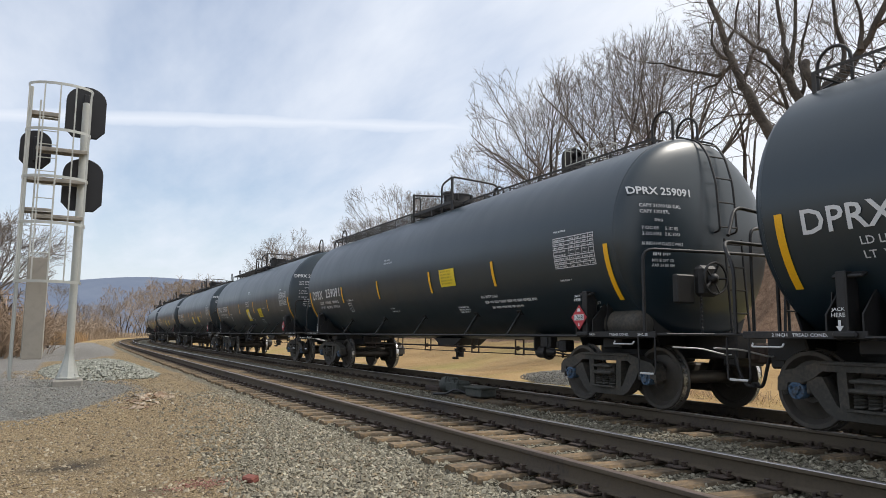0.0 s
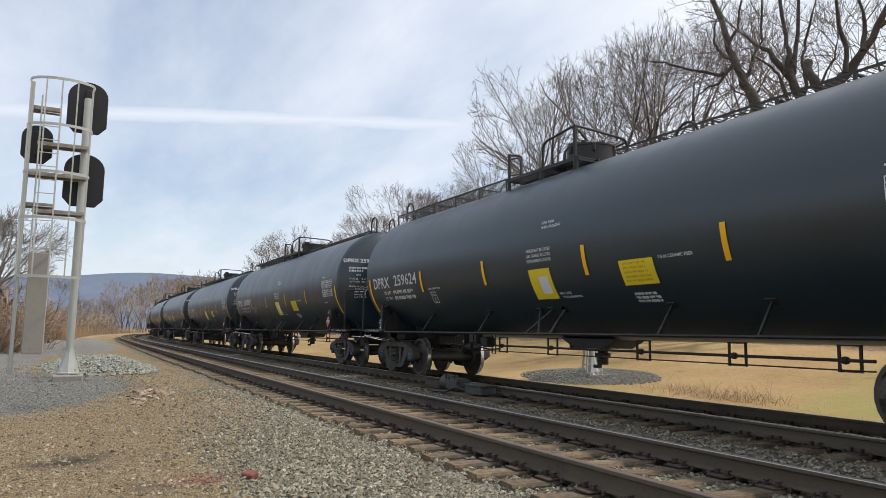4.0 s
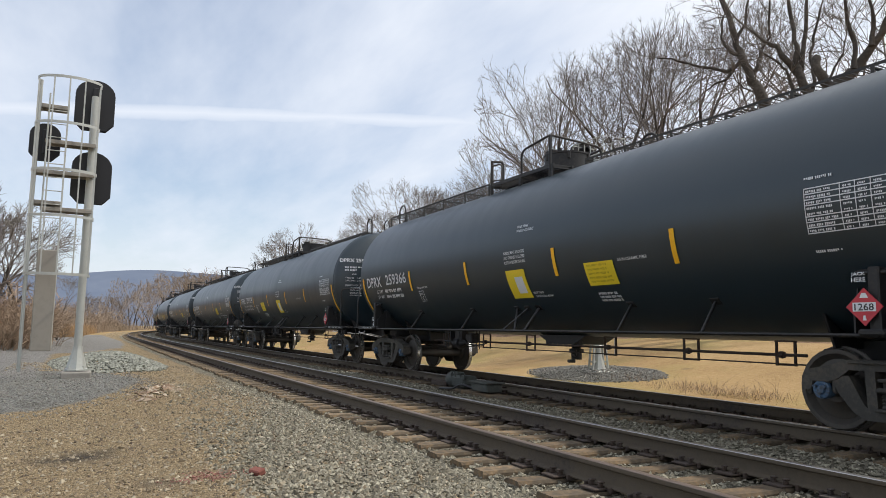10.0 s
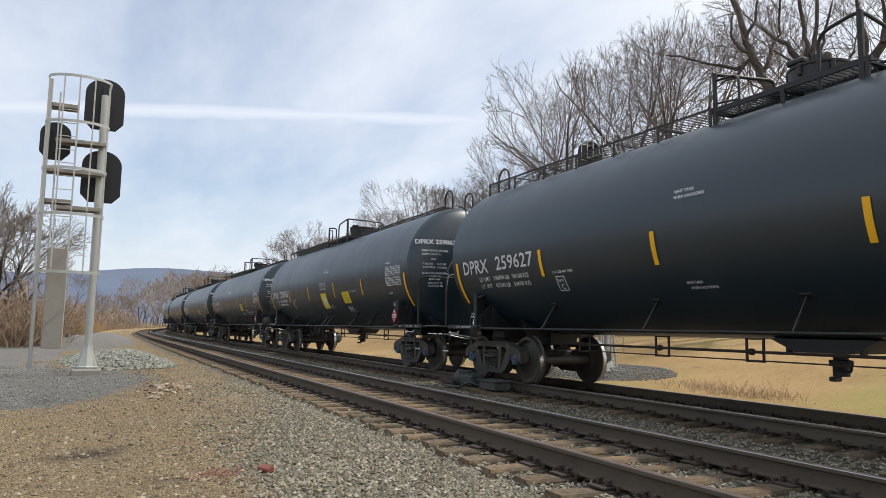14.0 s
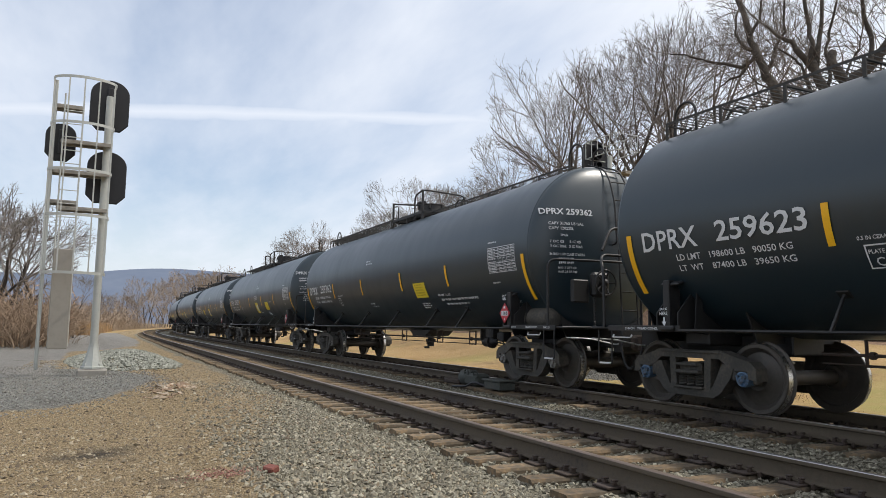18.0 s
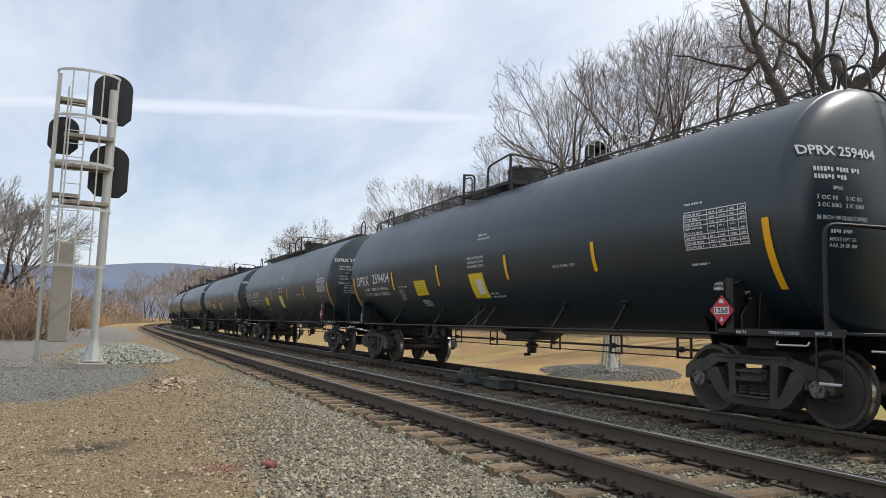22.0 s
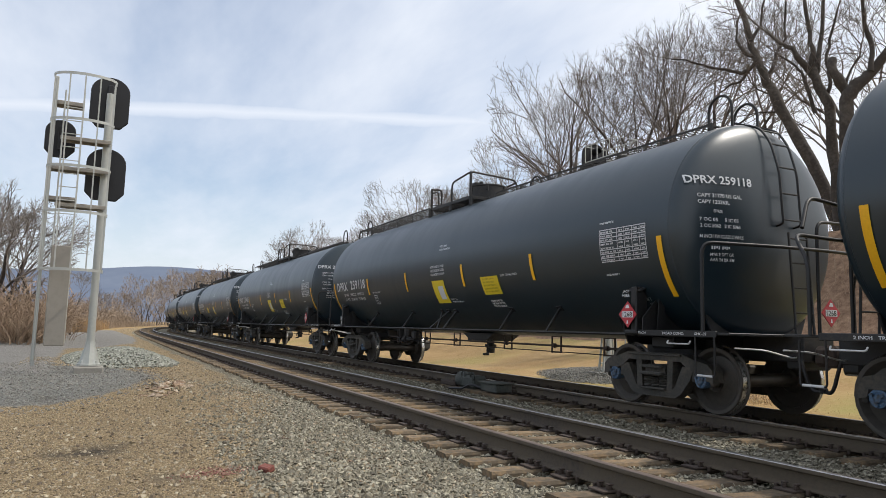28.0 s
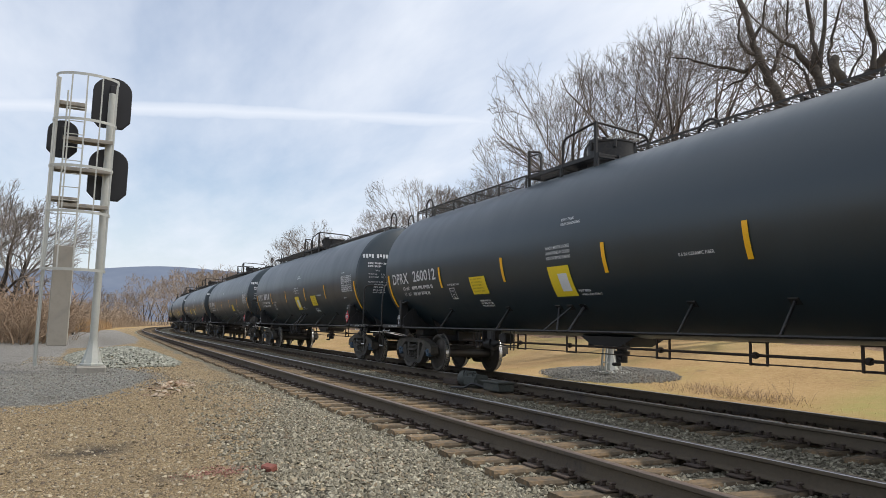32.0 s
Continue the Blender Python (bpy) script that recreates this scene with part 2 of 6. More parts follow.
def ground_material():
    """Gravel, ballast, pad, drive, grass and leaf litter, mixed by the sheet's region weights."""
    m = bpy.data.materials.new("ground_cover")
    m.use_nodes = True
    w = Tree(m.node_tree)
    at = w.n("ShaderNodeTexCoord").outputs["Object"]
    reg = w.n("ShaderNodeAttribute")
    reg.attribute_name = "region"
    regb = w.n("ShaderNodeAttribute")
    regb.attribute_name = "region_b"
    wide, mid = w.noise(at, 0.35, 5, 0.6), w.noise(at, 2.2, 5, 0.6)
    jitter = w.math("MULTIPLY", w.math("SUBTRACT", mid, 0.5), 0.55)

    def stones(scale, cols):
        v = w.n("ShaderNodeTexVoronoi", Vector=at, Scale=scale)
        tone = w.n("ShaderNodeSeparateColor", Color=v.outputs["Color"]).outputs[0]
        return w.ramp(tone, [(i / (len(cols) - 1), c) for i, c in enumerate(cols)]), v.outputs["Distance"]

    brown, dist_b = stones(58, [(0.10, 0.07, 0.036), (0.37, 0.27, 0.145), (0.18, 0.128, 0.068), (0.60, 0.47, 0.28), (0.25, 0.18, 0.098)])
    brown = w.mix(w.ramp(wide, [(0.35, (0,) * 3), (0.7, (0.5,) * 3)]), brown, (0.31, 0.23, 0.135))
    stone, dist_s = stones(20, [(0.070, 0.063, 0.045), (0.28, 0.255, 0.185), (0.152, 0.137, 0.097), (0.43, 0.395, 0.295)])
    stone = w.mix(w.ramp(wide, [(0.4, (0,) * 3), (0.7, (0.3,) * 3)]), stone, (0.25, 0.19, 0.115))
    pad, dist_p = stones(30, [(0.12, 0.118, 0.105), (0.26, 0.257, 0.232), (0.18, 0.178, 0.16), (0.36, 0.355, 0.32)])
    straw = w.ramp(w.math("ADD", w.math("MULTIPLY", wide, 0.5), w.math("MULTIPLY", w.noise(at, 9, 6, 0.7), 0.5)), [(0.3, (0.21, 0.126, 0.055)), (0.48, (0.34, 0.222, 0.098)), (0.72, (0.48, 0.335, 0.168))])
    green = w.ramp(w.noise(at, 0.16, 4, 0.6), [(0.48, (0,) * 3), (0.64, (0.75,) * 3)])
    straw = w.mix(w.math("MULTIPLY", green, 0.8), straw, (0.27, 0.245, 0.08))
    turf = w.n("ShaderNodeAttribute")
    turf.attribute_name = "region_c"
    turf = w.n("ShaderNodeSeparateColor", Color=turf.outputs["Color"]).outputs[0]
    straw = w.mix(w.math("MULTIPLY", turf, w.ramp(mid, [(0.3, (0.35,) * 3), (0.65, (0.95,) * 3)])), straw, (0.25, 0.235, 0.07))
    leaf = w.ramp(w.noise(at, 5, 7, 0.75), [(0.3, (0.09, 0.055, 0.035)), (0.5, (0.20, 0.125, 0.08)), (0.72, (0.33, 0.225, 0.15))])
    drive = w.ramp(w.noise(at, 12, 6, 0.7), [(0.3, (0.235, 0.222, 0.20)), (0.7, (0.33, 0.315, 0.29))])
    c1 = w.n("ShaderNodeSeparateColor", Color=reg.outputs["Color"]).outputs
    c2 = w.n("ShaderNodeSeparateColor", Color=regb.outputs["Color"]).outputs
    edge = lambda v: w.ramp(w.math("ADD", v, jitter), [(0.4, (0,) * 3), (0.6, (1,) * 3)])
    col = w.mix(edge(c1[0]), brown, stone)
    col = w.mix(edge(c1[2]), col, pad)
    col = w.mix(edge(c2[1]), col, drive)
    col = w.mix(edge(c1[1]), col, straw)
    col = w.mix(edge(c2[0]), col, leaf)
    # oil and coal stains
    spots = w.ramp(w.noise(at, 0.9, 3, 0.5), [(0.66, (0,) * 3), (0.74, (0.5,) * 3)])
    col = w.mix(spots, col, (0.09, 0.075, 0.06))
    col = w.mix(w.math("MULTIPLY", w.math("MULTIPLY", c2[2], mid), 1.9, clamp=True), col, (0.055, 0.047, 0.038))
    h = w.math("ADD", w.math("MULTIPLY", dist_b, -0.7), w.math("MULTIPLY", w.noise(at, 26, 4, 0.7), 0.6))
    flat = w.math("SUBTRACT", 1.0, w.math("MULTIPLY", edge(c1[1]), 0.7))
    bump = w.n("ShaderNodeBump", Strength=flat, Distance=0.06, Height=h)
    b = w.n("ShaderNodeBsdfPrincipled", Base_Color=col, Roughness=0.93, Normal=bump.outputs[0], Specular_IOR_Level=0.3)
    w.n("ShaderNodeOutputMaterial", Surface=b.outputs[0])
    return m


GROUND = ground_material()


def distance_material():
    """The far ridge: the blue haze of its distance painted into a glowing colour."""
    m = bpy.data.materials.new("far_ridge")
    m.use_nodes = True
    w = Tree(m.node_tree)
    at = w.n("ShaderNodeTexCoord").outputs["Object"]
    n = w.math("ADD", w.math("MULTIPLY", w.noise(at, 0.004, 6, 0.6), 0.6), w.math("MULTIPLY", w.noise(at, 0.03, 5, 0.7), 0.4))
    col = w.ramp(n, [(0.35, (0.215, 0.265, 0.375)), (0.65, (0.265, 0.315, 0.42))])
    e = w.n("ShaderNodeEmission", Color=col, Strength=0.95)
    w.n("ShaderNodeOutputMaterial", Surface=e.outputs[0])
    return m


RIDGE = distance_material()

# ---- mesh building ----


class Shape:
    """Collects corners and faces of one mesh."""

    def __init__(self):
        self.v, self.f, self.mi = [], [], []
        self.slot = 0

    def add(self, verts, faces):
        o = len(self.v)
        self.v.extend(tuple(p) for p in verts)
        self.f.extend(tuple(i + o for i in f) for f in faces)
        self.mi.extend([self.slot] * len(faces))
        return self

    def box(self, c, s, m=None, ch=0.0):
        """A block of centre c and size s, its edges chamfered by ch, turned by the matrix m about its centre."""
        hx, hy, hz = s[0] / 2, s[1] / 2, s[2] / 2
        if ch <= 0:
            vs = [(x, y, z) for x in (-hx, hx) for y in (-hy, hy) for z in (-hz, hz)]
            fs = [(0, 1, 3, 2), (4, 6, 7, 5), (0, 4, 5, 1), (2, 3, 7, 6), (0, 2, 6, 4), (1, 5, 7, 3)]
        else:
            ch = min(ch, hx * 0.9, hy * 0.9, hz * 0.9)
            vs, fs, ix = [], [], {}
            for sx in (-1, 1):
                for sy in (-1, 1):
                    for sz in (-1, 1):
                        for a in range(3):
                            k = [sx * (hx - ch), sy * (hy - ch), sz * (hz - ch)]
                            k[a] = (sx * hx, sy * hy, sz * hz)[a]
                            ix[sx, sy, sz, a] = len(vs)
                            vs.append(tuple(k))
                        i = ix[sx, sy, sz, 0]
                        fs.append((i, i + 1, i + 2) if sx * sy * sz > 0 else (i, i + 2, i + 1))
            for a in range(3):
                b, c2 = (a + 1) % 3, (a + 2) % 3
                for s0 in (-1, 1):
                    q = []
                    for sb, sc in ((-1, -1), (1, -1), (1, 1), (-1, 1)):
                        k = [0, 0, 0]
                        k[a], k[b], k[c2] = s0, sb, sc
                        q.append(ix[(*k, a)])
                    fs.append(tuple(q if s0 > 0 else q[::-1]))
                for sb in (-1, 1):
                    for sc in (-1, 1):
                        k0, k1 = [0, 0, 0], [0, 0, 0]
                        k0[a], k1[a] = -1, 1
                        k0[b] = k1[b] = sb
                        k0[c2] = k1[c2] = sc
                        q = [ix[(*k0, b)], ix[(*k1, b)], ix[(*k1, c2)], ix[(*k0, c2)]]
                        fs.append(tuple(q if sb * sc > 0 else q[::-1]))
        if m is not None:
            vs = [tuple(m @ Vector(p)) for p in vs]
        return self.add([(p[0] + c[0], p[1] + c[1], p[2] + c[2]) for p in vs], fs)

    def tube(self, pts, r, sides=6, caps=True, closed=False):
        """A round bar along pts; r is one radius or one for each point."""
        pts = [Vector(p) for p in pts]
        n = len(pts)
        rs = r if isinstance(r, (list, tuple)) else [r] * n
        vs, fs, side = [], [], None
        for i, p in enumerate(pts):
            a = pts[i - 1] if (i or closed) else p
            b = pts[(i + 1) % n] if (i < n - 1 or closed) else p
            d = (b - a).normalized() if (b - a).length > 1e-9 else Vector((0, 0, 1))
            if side is None:
                side = d.cross(Vector((0, 0, 1))) if abs(d.z) < 0.9 else d.cross(Vector((1, 0, 0)))
            side = side - d * side.dot(d)
            if side.length < 1e-6:
                side = d.orthogonal()
            side.normalize()
            up = d.cross(side)
            for k in range(sides):
                t = 2 * math.pi * k / sides
                vs.append(p + (side * math.cos(t) + up * math.sin(t)) * rs[i])
        for i in range(n if closed else n - 1):
            j = (i + 1) % n
            for k in range(sides):
                l = (k + 1) % sides
                fs.append((i * sides + k, i * sides + l, j * sides + l, j * sides + k))
        if caps and not closed:
            fs.append(tuple(range(sides))[::-1])
            fs.append(tuple((n - 1) * sides + k for k in range(sides)))
        return self.add(vs, fs)

    def lathe(self, profile, sides=24, m=None, caps=True):
        """Profile (radius, height) turned about the z axis, then moved by m."""
        vs, fs = [], []
        for r, h in profile:
            for k in range(sides):
                t = 2 * math.pi * k / sides
                vs.append(Vector((r * math.cos(t), r * math.sin(t), h)))
        for i in range(len(profile) - 1):
            for k in range(sides):
                l = (k + 1) % sides
                fs.append((i * sides + k, i * sides + l, (i + 1) * sides + l, (i + 1) * sides + k))
        if caps:
            fs.append(tuple(range(sides))[::-1])
            fs.append(tuple((len(profile) - 1) * sides + k for k in range(sides)))
        if m is not None:
            vs = [m @ p for p in vs]
        return self.add(vs, fs)

    def plate(self, outline, thick, m=None):
        """An outline in the xy plane, thick along z, moved by m."""
        n = len(outline)
        vs = [Vector((x, y, -thick / 2)) for x, y in outline] + [Vector((x, y, thick / 2)) for x, y in outline]
        fs = [tuple(range(n))[::-1], tuple(range(n, 2 * n))] + [(i, (i + 1) % n, n + (i + 1) % n, n + i) for i in range(n)]
        if m is not None:
            vs = [m @ p for p in vs]
        return self.add(vs, fs)

    def mesh(self, name, *mats, smooth=35):
        me = bpy.data.meshes.new(name)
        me.from_pydata(self.v, [], self.f)
        for m in mats:
            me.materials.append(m)
        if len(mats) > 1:
            me.polygons.foreach_set("material_index", self.mi)
        me.update()
        if smooth:
            me.shade_smooth()
            me.set_sharp_from_angle(angle=radians(smooth))
        return me


def part(name, shape, mat, parent, label="", at=None, smooth=35):
    """Links a mesh as one part under a thing or a part."""
    me = shape if isinstance(shape, bpy.types.Mesh) else shape.mesh(name, *(mat if isinstance(mat, tuple) else (mat,)), smooth=smooth)
    ob = new(name, me)
    ob.parent = parent
    if at is not None:
        ob.matrix_basis = at
    return tagged(ob, label)


def thing(name, label, category, group="", kind="", at=None, mesh=None):
    ob = new(name, mesh)
    if at is not None:
        ob.matrix_basis = at
    return tagged(ob, label, category, group, kind)


def arc(c, r, a0, a1, n, plane="xz"):
    """Points of an arc in a plane."""
    out = []
    for i in range(n + 1):
        a = radians(a0 + (a1 - a0) * i / n)
        p = [c[0], c[1], c[2]]
        p["xyz".index(plane[0])] += r * math.cos(a)
        p["xyz".index(plane[1])] += r * math.sin(a)
        out.append(tuple(p))
    return out


def bent(pts, r=0.12, n=4):
    """A polyline with its corners rounded."""
    pts = [Vector(p) for p in pts]
    out = [pts[0]]
    for a, b, c in zip(pts, pts[1:], pts[2:]):
        d0, d1 = (a - b), (c - b)
        k = min(r, d0.length * 0.45, d1.length * 0.45)
        p0, p1 = b + d0.normalized() * k, b + d1.normalized() * k
        for i in range(n + 1):
            t = i / n
            out.append(p0 * (1 - t) ** 2 + b * 2 * t * (1 - t) + p1 * t * t)
    out.append(pts[-1])
    return out


# ---- the line of the railway ----
FAR_Y, SPACING, GAUGE = 8.497, 3.882, 1.505        # the train's track; the nearer one lies SPACING before it
STEP = 0.5
_s = np.arange(-560, 760, STEP)
_k = np.interp(_s, [-60, -40, 61.3, 85.3], [0.0, 0.000147, 0.000147, 0.00197])
_h = np.cumsum(_k) * STEP
_h -= _h[np.argmin(abs(_s))]
_x, _y = -np.cumsum(np.cos(_h)) * STEP, np.cumsum(np.sin(_h)) * STEP
_x, _y = _x - _x[np.argmin(abs(_s))], _y - _y[np.argmin(abs(_s))] + FAR_Y


def line_at(s, off=0.0):
    """Place and heading on the train's track s metres back from the camera; off: metres to the side away from the camera."""
    x, y, h = np.interp(s, _s, _x), np.interp(s, _s, _y), np.interp(s, _s, _h)
    return x + off * np.sin(h), y + off * np.cos(h), h


def line_y(x):
    return np.interp(-np.asarray(x, float), -_x, _y)

# ---- ground ----


def smooth01(a, b, v):
    t = np.clip((np.asarray(v, float) - a) / (b - a), 0, 1)
    return t * t * (3 - 2 * t)


def ripple(x, y, size, seed):
    """Gentle unevenness from a few crossed waves."""
    r = np.random.RandomState(seed)
    out = 0
    for _ in range(7):
        a, p, k = r.uniform(0, math.pi), r.uniform(0, 6.28), r.uniform(0.6, 1.7) / size
        out = out + np.sin((x * np.cos(a) + y * np.sin(a)) * k * 6.28 + p)
    return out / 7


def ground_z(x, y):
    """Height of the ground; the rail heads lie at 0."""
    x, y = np.asarray(x, float), np.asarray(y, float)
    w = y - line_y(x)                                # away from the train's track
    z = np.full(np.broadcast(x, y).shape, -0.24)
    z = z - 0.10 * smooth01(-5.6, -9.5, w)           # gravel falls off towards the camera
    z = z + 0.20 * smooth01(-10.5, -14.0, -0 * w + x) * smooth01(-5.9, -7.6, w)     # up to the signal's pad
    z = z + 0.10 * smooth01(-18, -22, x) * smooth01(-5.0, -6.5, w) * smooth01(-34, -28, x)
    for c in (0.0, -SPACING):                        # stone lies nearly level with the ties
        z = z + (0.004 + 0.022 * ripple(x, y, 1.8, 31)) * smooth01(1.2, 1.0, abs(w - c))
    z = z - 0.035 * smooth01(-5.08, -5.30, w) * smooth01(-7.6, -6.2, w)      # the shoulder lies below the ends of the ties
    z = z - 0.10 * smooth01(1.6, 3.2, w)
    z = z + 0.10 * smooth01(-12, -15, x) * smooth01(-24, -20, x) * smooth01(3.2, 4.4, w)
    z = z + 1.1 * smooth01(3.5, 12, w)
    z = z + (4.3 * smooth01(11.5, 16.0, w) + 1.4 * smooth01(16, 60, w)) * smooth01(8, -6, x)      # out of view the bank is cut away so the tank heads reflect sky
    z = z + 0.05 * ripple(x, y, 9.0, 3) * smooth01(2.0, 6.0, abs(w + 2)) + 0.35 * ripple(x, y, 25.0, 5) * smooth01(12, 20, w)
    return z


def axis_points(stops):
    out = []
    for (a, d), (b, _) in zip(stops, stops[1:]):
        out.extend(np.arange(a, b - 1e-6, d))
    return np.array(out + [stops[-1][0]])


def build_ground():
    xs = axis_points([(-4500, 700), (-1700, 120), (-500, 20), (-140, 4), (-60, 1.2), (-32, 0.3), (4, 1.0), (30, 20), (130, 150), (700, 900), (4500, 0)])
    ys = axis_points([(-4500, 900), (-900, 120), (-120, 12), (-36, 2.0), (-10, 0.35), (13, 0.5), (36, 4), (80, 20), (260, 60), (560, 300), (4500, 0)])
    gx, gy = np.meshgrid(xs, ys, indexing="ij")
    gz = ground_z(gx, gy)
    nx, ny = gx.shape
    verts = np.stack([gx, gy, gz], -1).reshape(-1, 3)
    i = (np.arange(nx - 1)[:, None] * ny + np.arange(ny - 1)[None]).reshape(-1)
    faces = np.stack([i, i + ny, i + ny + 1, i + 1], -1)
    me = bpy.data.meshes.new("ground")
    me.from_pydata(verts.tolist(), [], faces.tolist())
    w = gy - line_y(gx)
    shade = 0.4 * ripple(gx, gy, 4.0, 9)
    edge_w = -5.5 - 1.6 * smooth01(-14, -6, gx)
    ballast = smooth01(-0.5, 0.5, w + 0.6 * shade - edge_w) * smooth01(3.4, 2.3, w + shade)
    grass = np.maximum(smooth01(2.6, 3.4, w + 0.6 * shade), smooth01(-55, -75, gx) * smooth01(-6.5, -8.5, w))
    grass = np.maximum(grass, smooth01(-14, -22, gy))
    pad = smooth01(1.0, 0.75, np.hypot((gx + 16.4) / 4.7, (gy + 1.25) / 2.65) + 0.15 * shade)
    pad = np.maximum(pad, smooth01(1.0, 0.75, np.hypot((gx + 16.8) / 2.9, (gy - 13.4) / 1.6) + 0.15 * shade))
    leaf = smooth01(10.8, 12.2, w + 2 * shade) * smooth01(6, -4, gx)
    drive = smooth01(-17, -19, gx) * smooth01(-0.4, -1.4, gy) * smooth01(-12, -9, gy) * smooth01(-95, -70, gx)
    drive = np.maximum(drive, smooth01(1.0, 0.8, np.hypot((gx + 42) / 26, (gy + 6) / 4.4)))
    drive = np.maximum(drive, smooth01(1.0, 0.7, np.hypot((gx + 66) / 40, (gy + 1.0) / 4.6) + 0.1 * shade))
    grass = grass * (1 - drive) * (1 - pad)
    stain = smooth01(1.2, 0.3, np.hypot((gx + 8.65) / 0.42, (gy - 0.02) / 0.42) + 0.2 * shade)
    turf = smooth01(-10.8, -8.6, gx + 1.5 * shade) * smooth01(3.4, 4.4, w + shade) * smooth01(10, 8, w)
    for name, cols in (("region", (ballast, grass, pad)), ("region_b", (leaf, drive, stain)), ("region_c", (turf, turf, turf))):
        at = me.attributes.new(name, "FLOAT_COLOR", "POINT")
        data = np.ones((nx * ny, 4), np.float32)
        data[:, :3] = np.stack(cols, -1).reshape(-1, 3)
        at.data.foreach_set("color", data.ravel())
    me.materials.append(GROUND)
    me.shade_smooth()
    return tagged(new("ground", me), "brown gravel, grey ballast and dry straw-coloured grass beside the railway", "ground", kind="structure")


build_ground()


def build_ridge():
    """The long blue ridge on the horizon."""
    sh = Shape()
    n = 160
    cols = []
    for i in range(n + 1):
        az = radians(48 + 92 * i / n)
        u = i / n
        top = 150 + 26 * math.sin(u * 6.3 + 1.2) + 10 * math.sin(u * 19) + 4 * math.sin(u * 47 + 1)
        top *= 0.55 + 0.45 * min(1, max(0, (u - 0.10) / 0.2))
        cols.append([(-math.sin(az) * d, math.cos(az) * d, h) for d, h in ((1650, -40), (1750, top * 0.45), (1900, top * 0.85), (2050, top), (2400, top * 0.3))])
    for c in cols:
        sh.v.extend(c)
    for i in range(n):
        for k in range(4):
            a = i * 5 + k
            sh.f.append((a, a + 5, a + 6, a + 1))
            sh.mi.append(0)
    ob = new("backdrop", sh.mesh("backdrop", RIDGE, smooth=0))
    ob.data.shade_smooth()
    tagged(ob, "long low wooded ridge on the horizon, blue with painted haze", "ridge", kind="structure")


build_ridge()

# ---- tracks ----
RAIL_PROFILE = [(-0.036, 0.0), (-0.030, 0.006), (0.030, 0.006), (0.036, 0.0), (0.036, -0.030), (0.010, -0.042), (0.009, -0.135), (0.020, -0.145), (0.070, -0.158), (0.070, -0.168),
                (-0.070, -0.168), (-0.070, -0.158), (-0.020, -0.145), (-0.009, -0.135), (-0.010, -0.042), (-0.036, -0.030)]


def build_rail(off, top, track):
    ss = np.concatenate([np.arange(-540, -30, 10), np.arange(-30, 60, 2.0), np.arange(60, 700, 4.0)])
    x, y, h = line_at(ss, off)
    sh = Shape()
    n = len(RAIL_PROFILE)
    for i in range(len(ss)):
        for a, b in RAIL_PROFILE:
            sh.v.append((x[i] + a * math.sin(h[i]), y[i] + a * math.cos(h[i]), b - 0.006))
    for i in range(len(ss) - 1):
        for k in range(n):
            l = (k + 1) % n
            sh.f.append((i * n + k, i * n + l, (i + 1) * n + l, (i + 1) * n + k))
            sh.mi.append(1 if k in (0, 1, 2) else 0)
    part("rail", sh, (RAIL_SIDE, top), track, smooth=50)


def tie_mesh(seed, length=2.6):
    """A hewn timber with split, worn edges and ends."""
    r = random.Random(seed)
    sh = Shape()
    n = 9
    for i in range(n):
        y = -length / 2 + length * i / (n - 1)
        w = 0.112 + r.uniform(-0.008, 0.006)
        d = r.uniform(-0.008, 0.004)
        for x, z in ((-w, -0.18), (-w, -0.025 + d), (-w + 0.016, d), (w - 0.016, d + r.uniform(-0.004, 0.003)), (w, -0.022 + d), (w, -0.18)):
            sh.v.append((x + r.uniform(-0.004, 0.004), y + (r.uniform(-0.015, 0.015) if i in (0, n - 1) else 0), z))
    for i in range(n - 1):
        for k in range(5):
            a = i * 6 + k
            sh.f.append((a, a + 1, a + 7, a + 6))
    sh.f.append(tuple(range(6))[::-1])
    sh.f.append(tuple((n - 1) * 6 + k for k in range(6)))
    sh.mi = [0] * len(sh.f)
    return sh.mesh("tie", TIE_WOOD, smooth=25)


def fixing_mesh():
    """Tie plate with spikes either side and a rail anchor clipped under the rail's foot, for one rail seat."""
    sh = Shape()
    sh.box((0, 0, 0.008), (0.20, 0.38, 0.018), ch=0.004)
    for sx, sy in ((-0.06, -0.095), (0.06, 0.095), (0.06, -0.10), (-0.06, 0.10)):
        sh.box((sx, sy, 0.034), (0.034, 0.05, 0.045), ch=0.010)
        sh.box((sx, sy * 0.92, 0.058), (0.042, 0.055, 0.016), ch=0.006)
    for sx in (0.15, -0.15):
        sh.box((sx, 0.0, 0.008), (0.032, 0.19, 0.05), ch=0.008)
        sh.box((sx, -0.095, 0.022), (0.036, 0.04, 0.065), ch=0.010)
    return sh


TIES = [tie_mesh(k) for k in range(5)]
FIXING = fixing_mesh()
TIE_TOP = -0.192


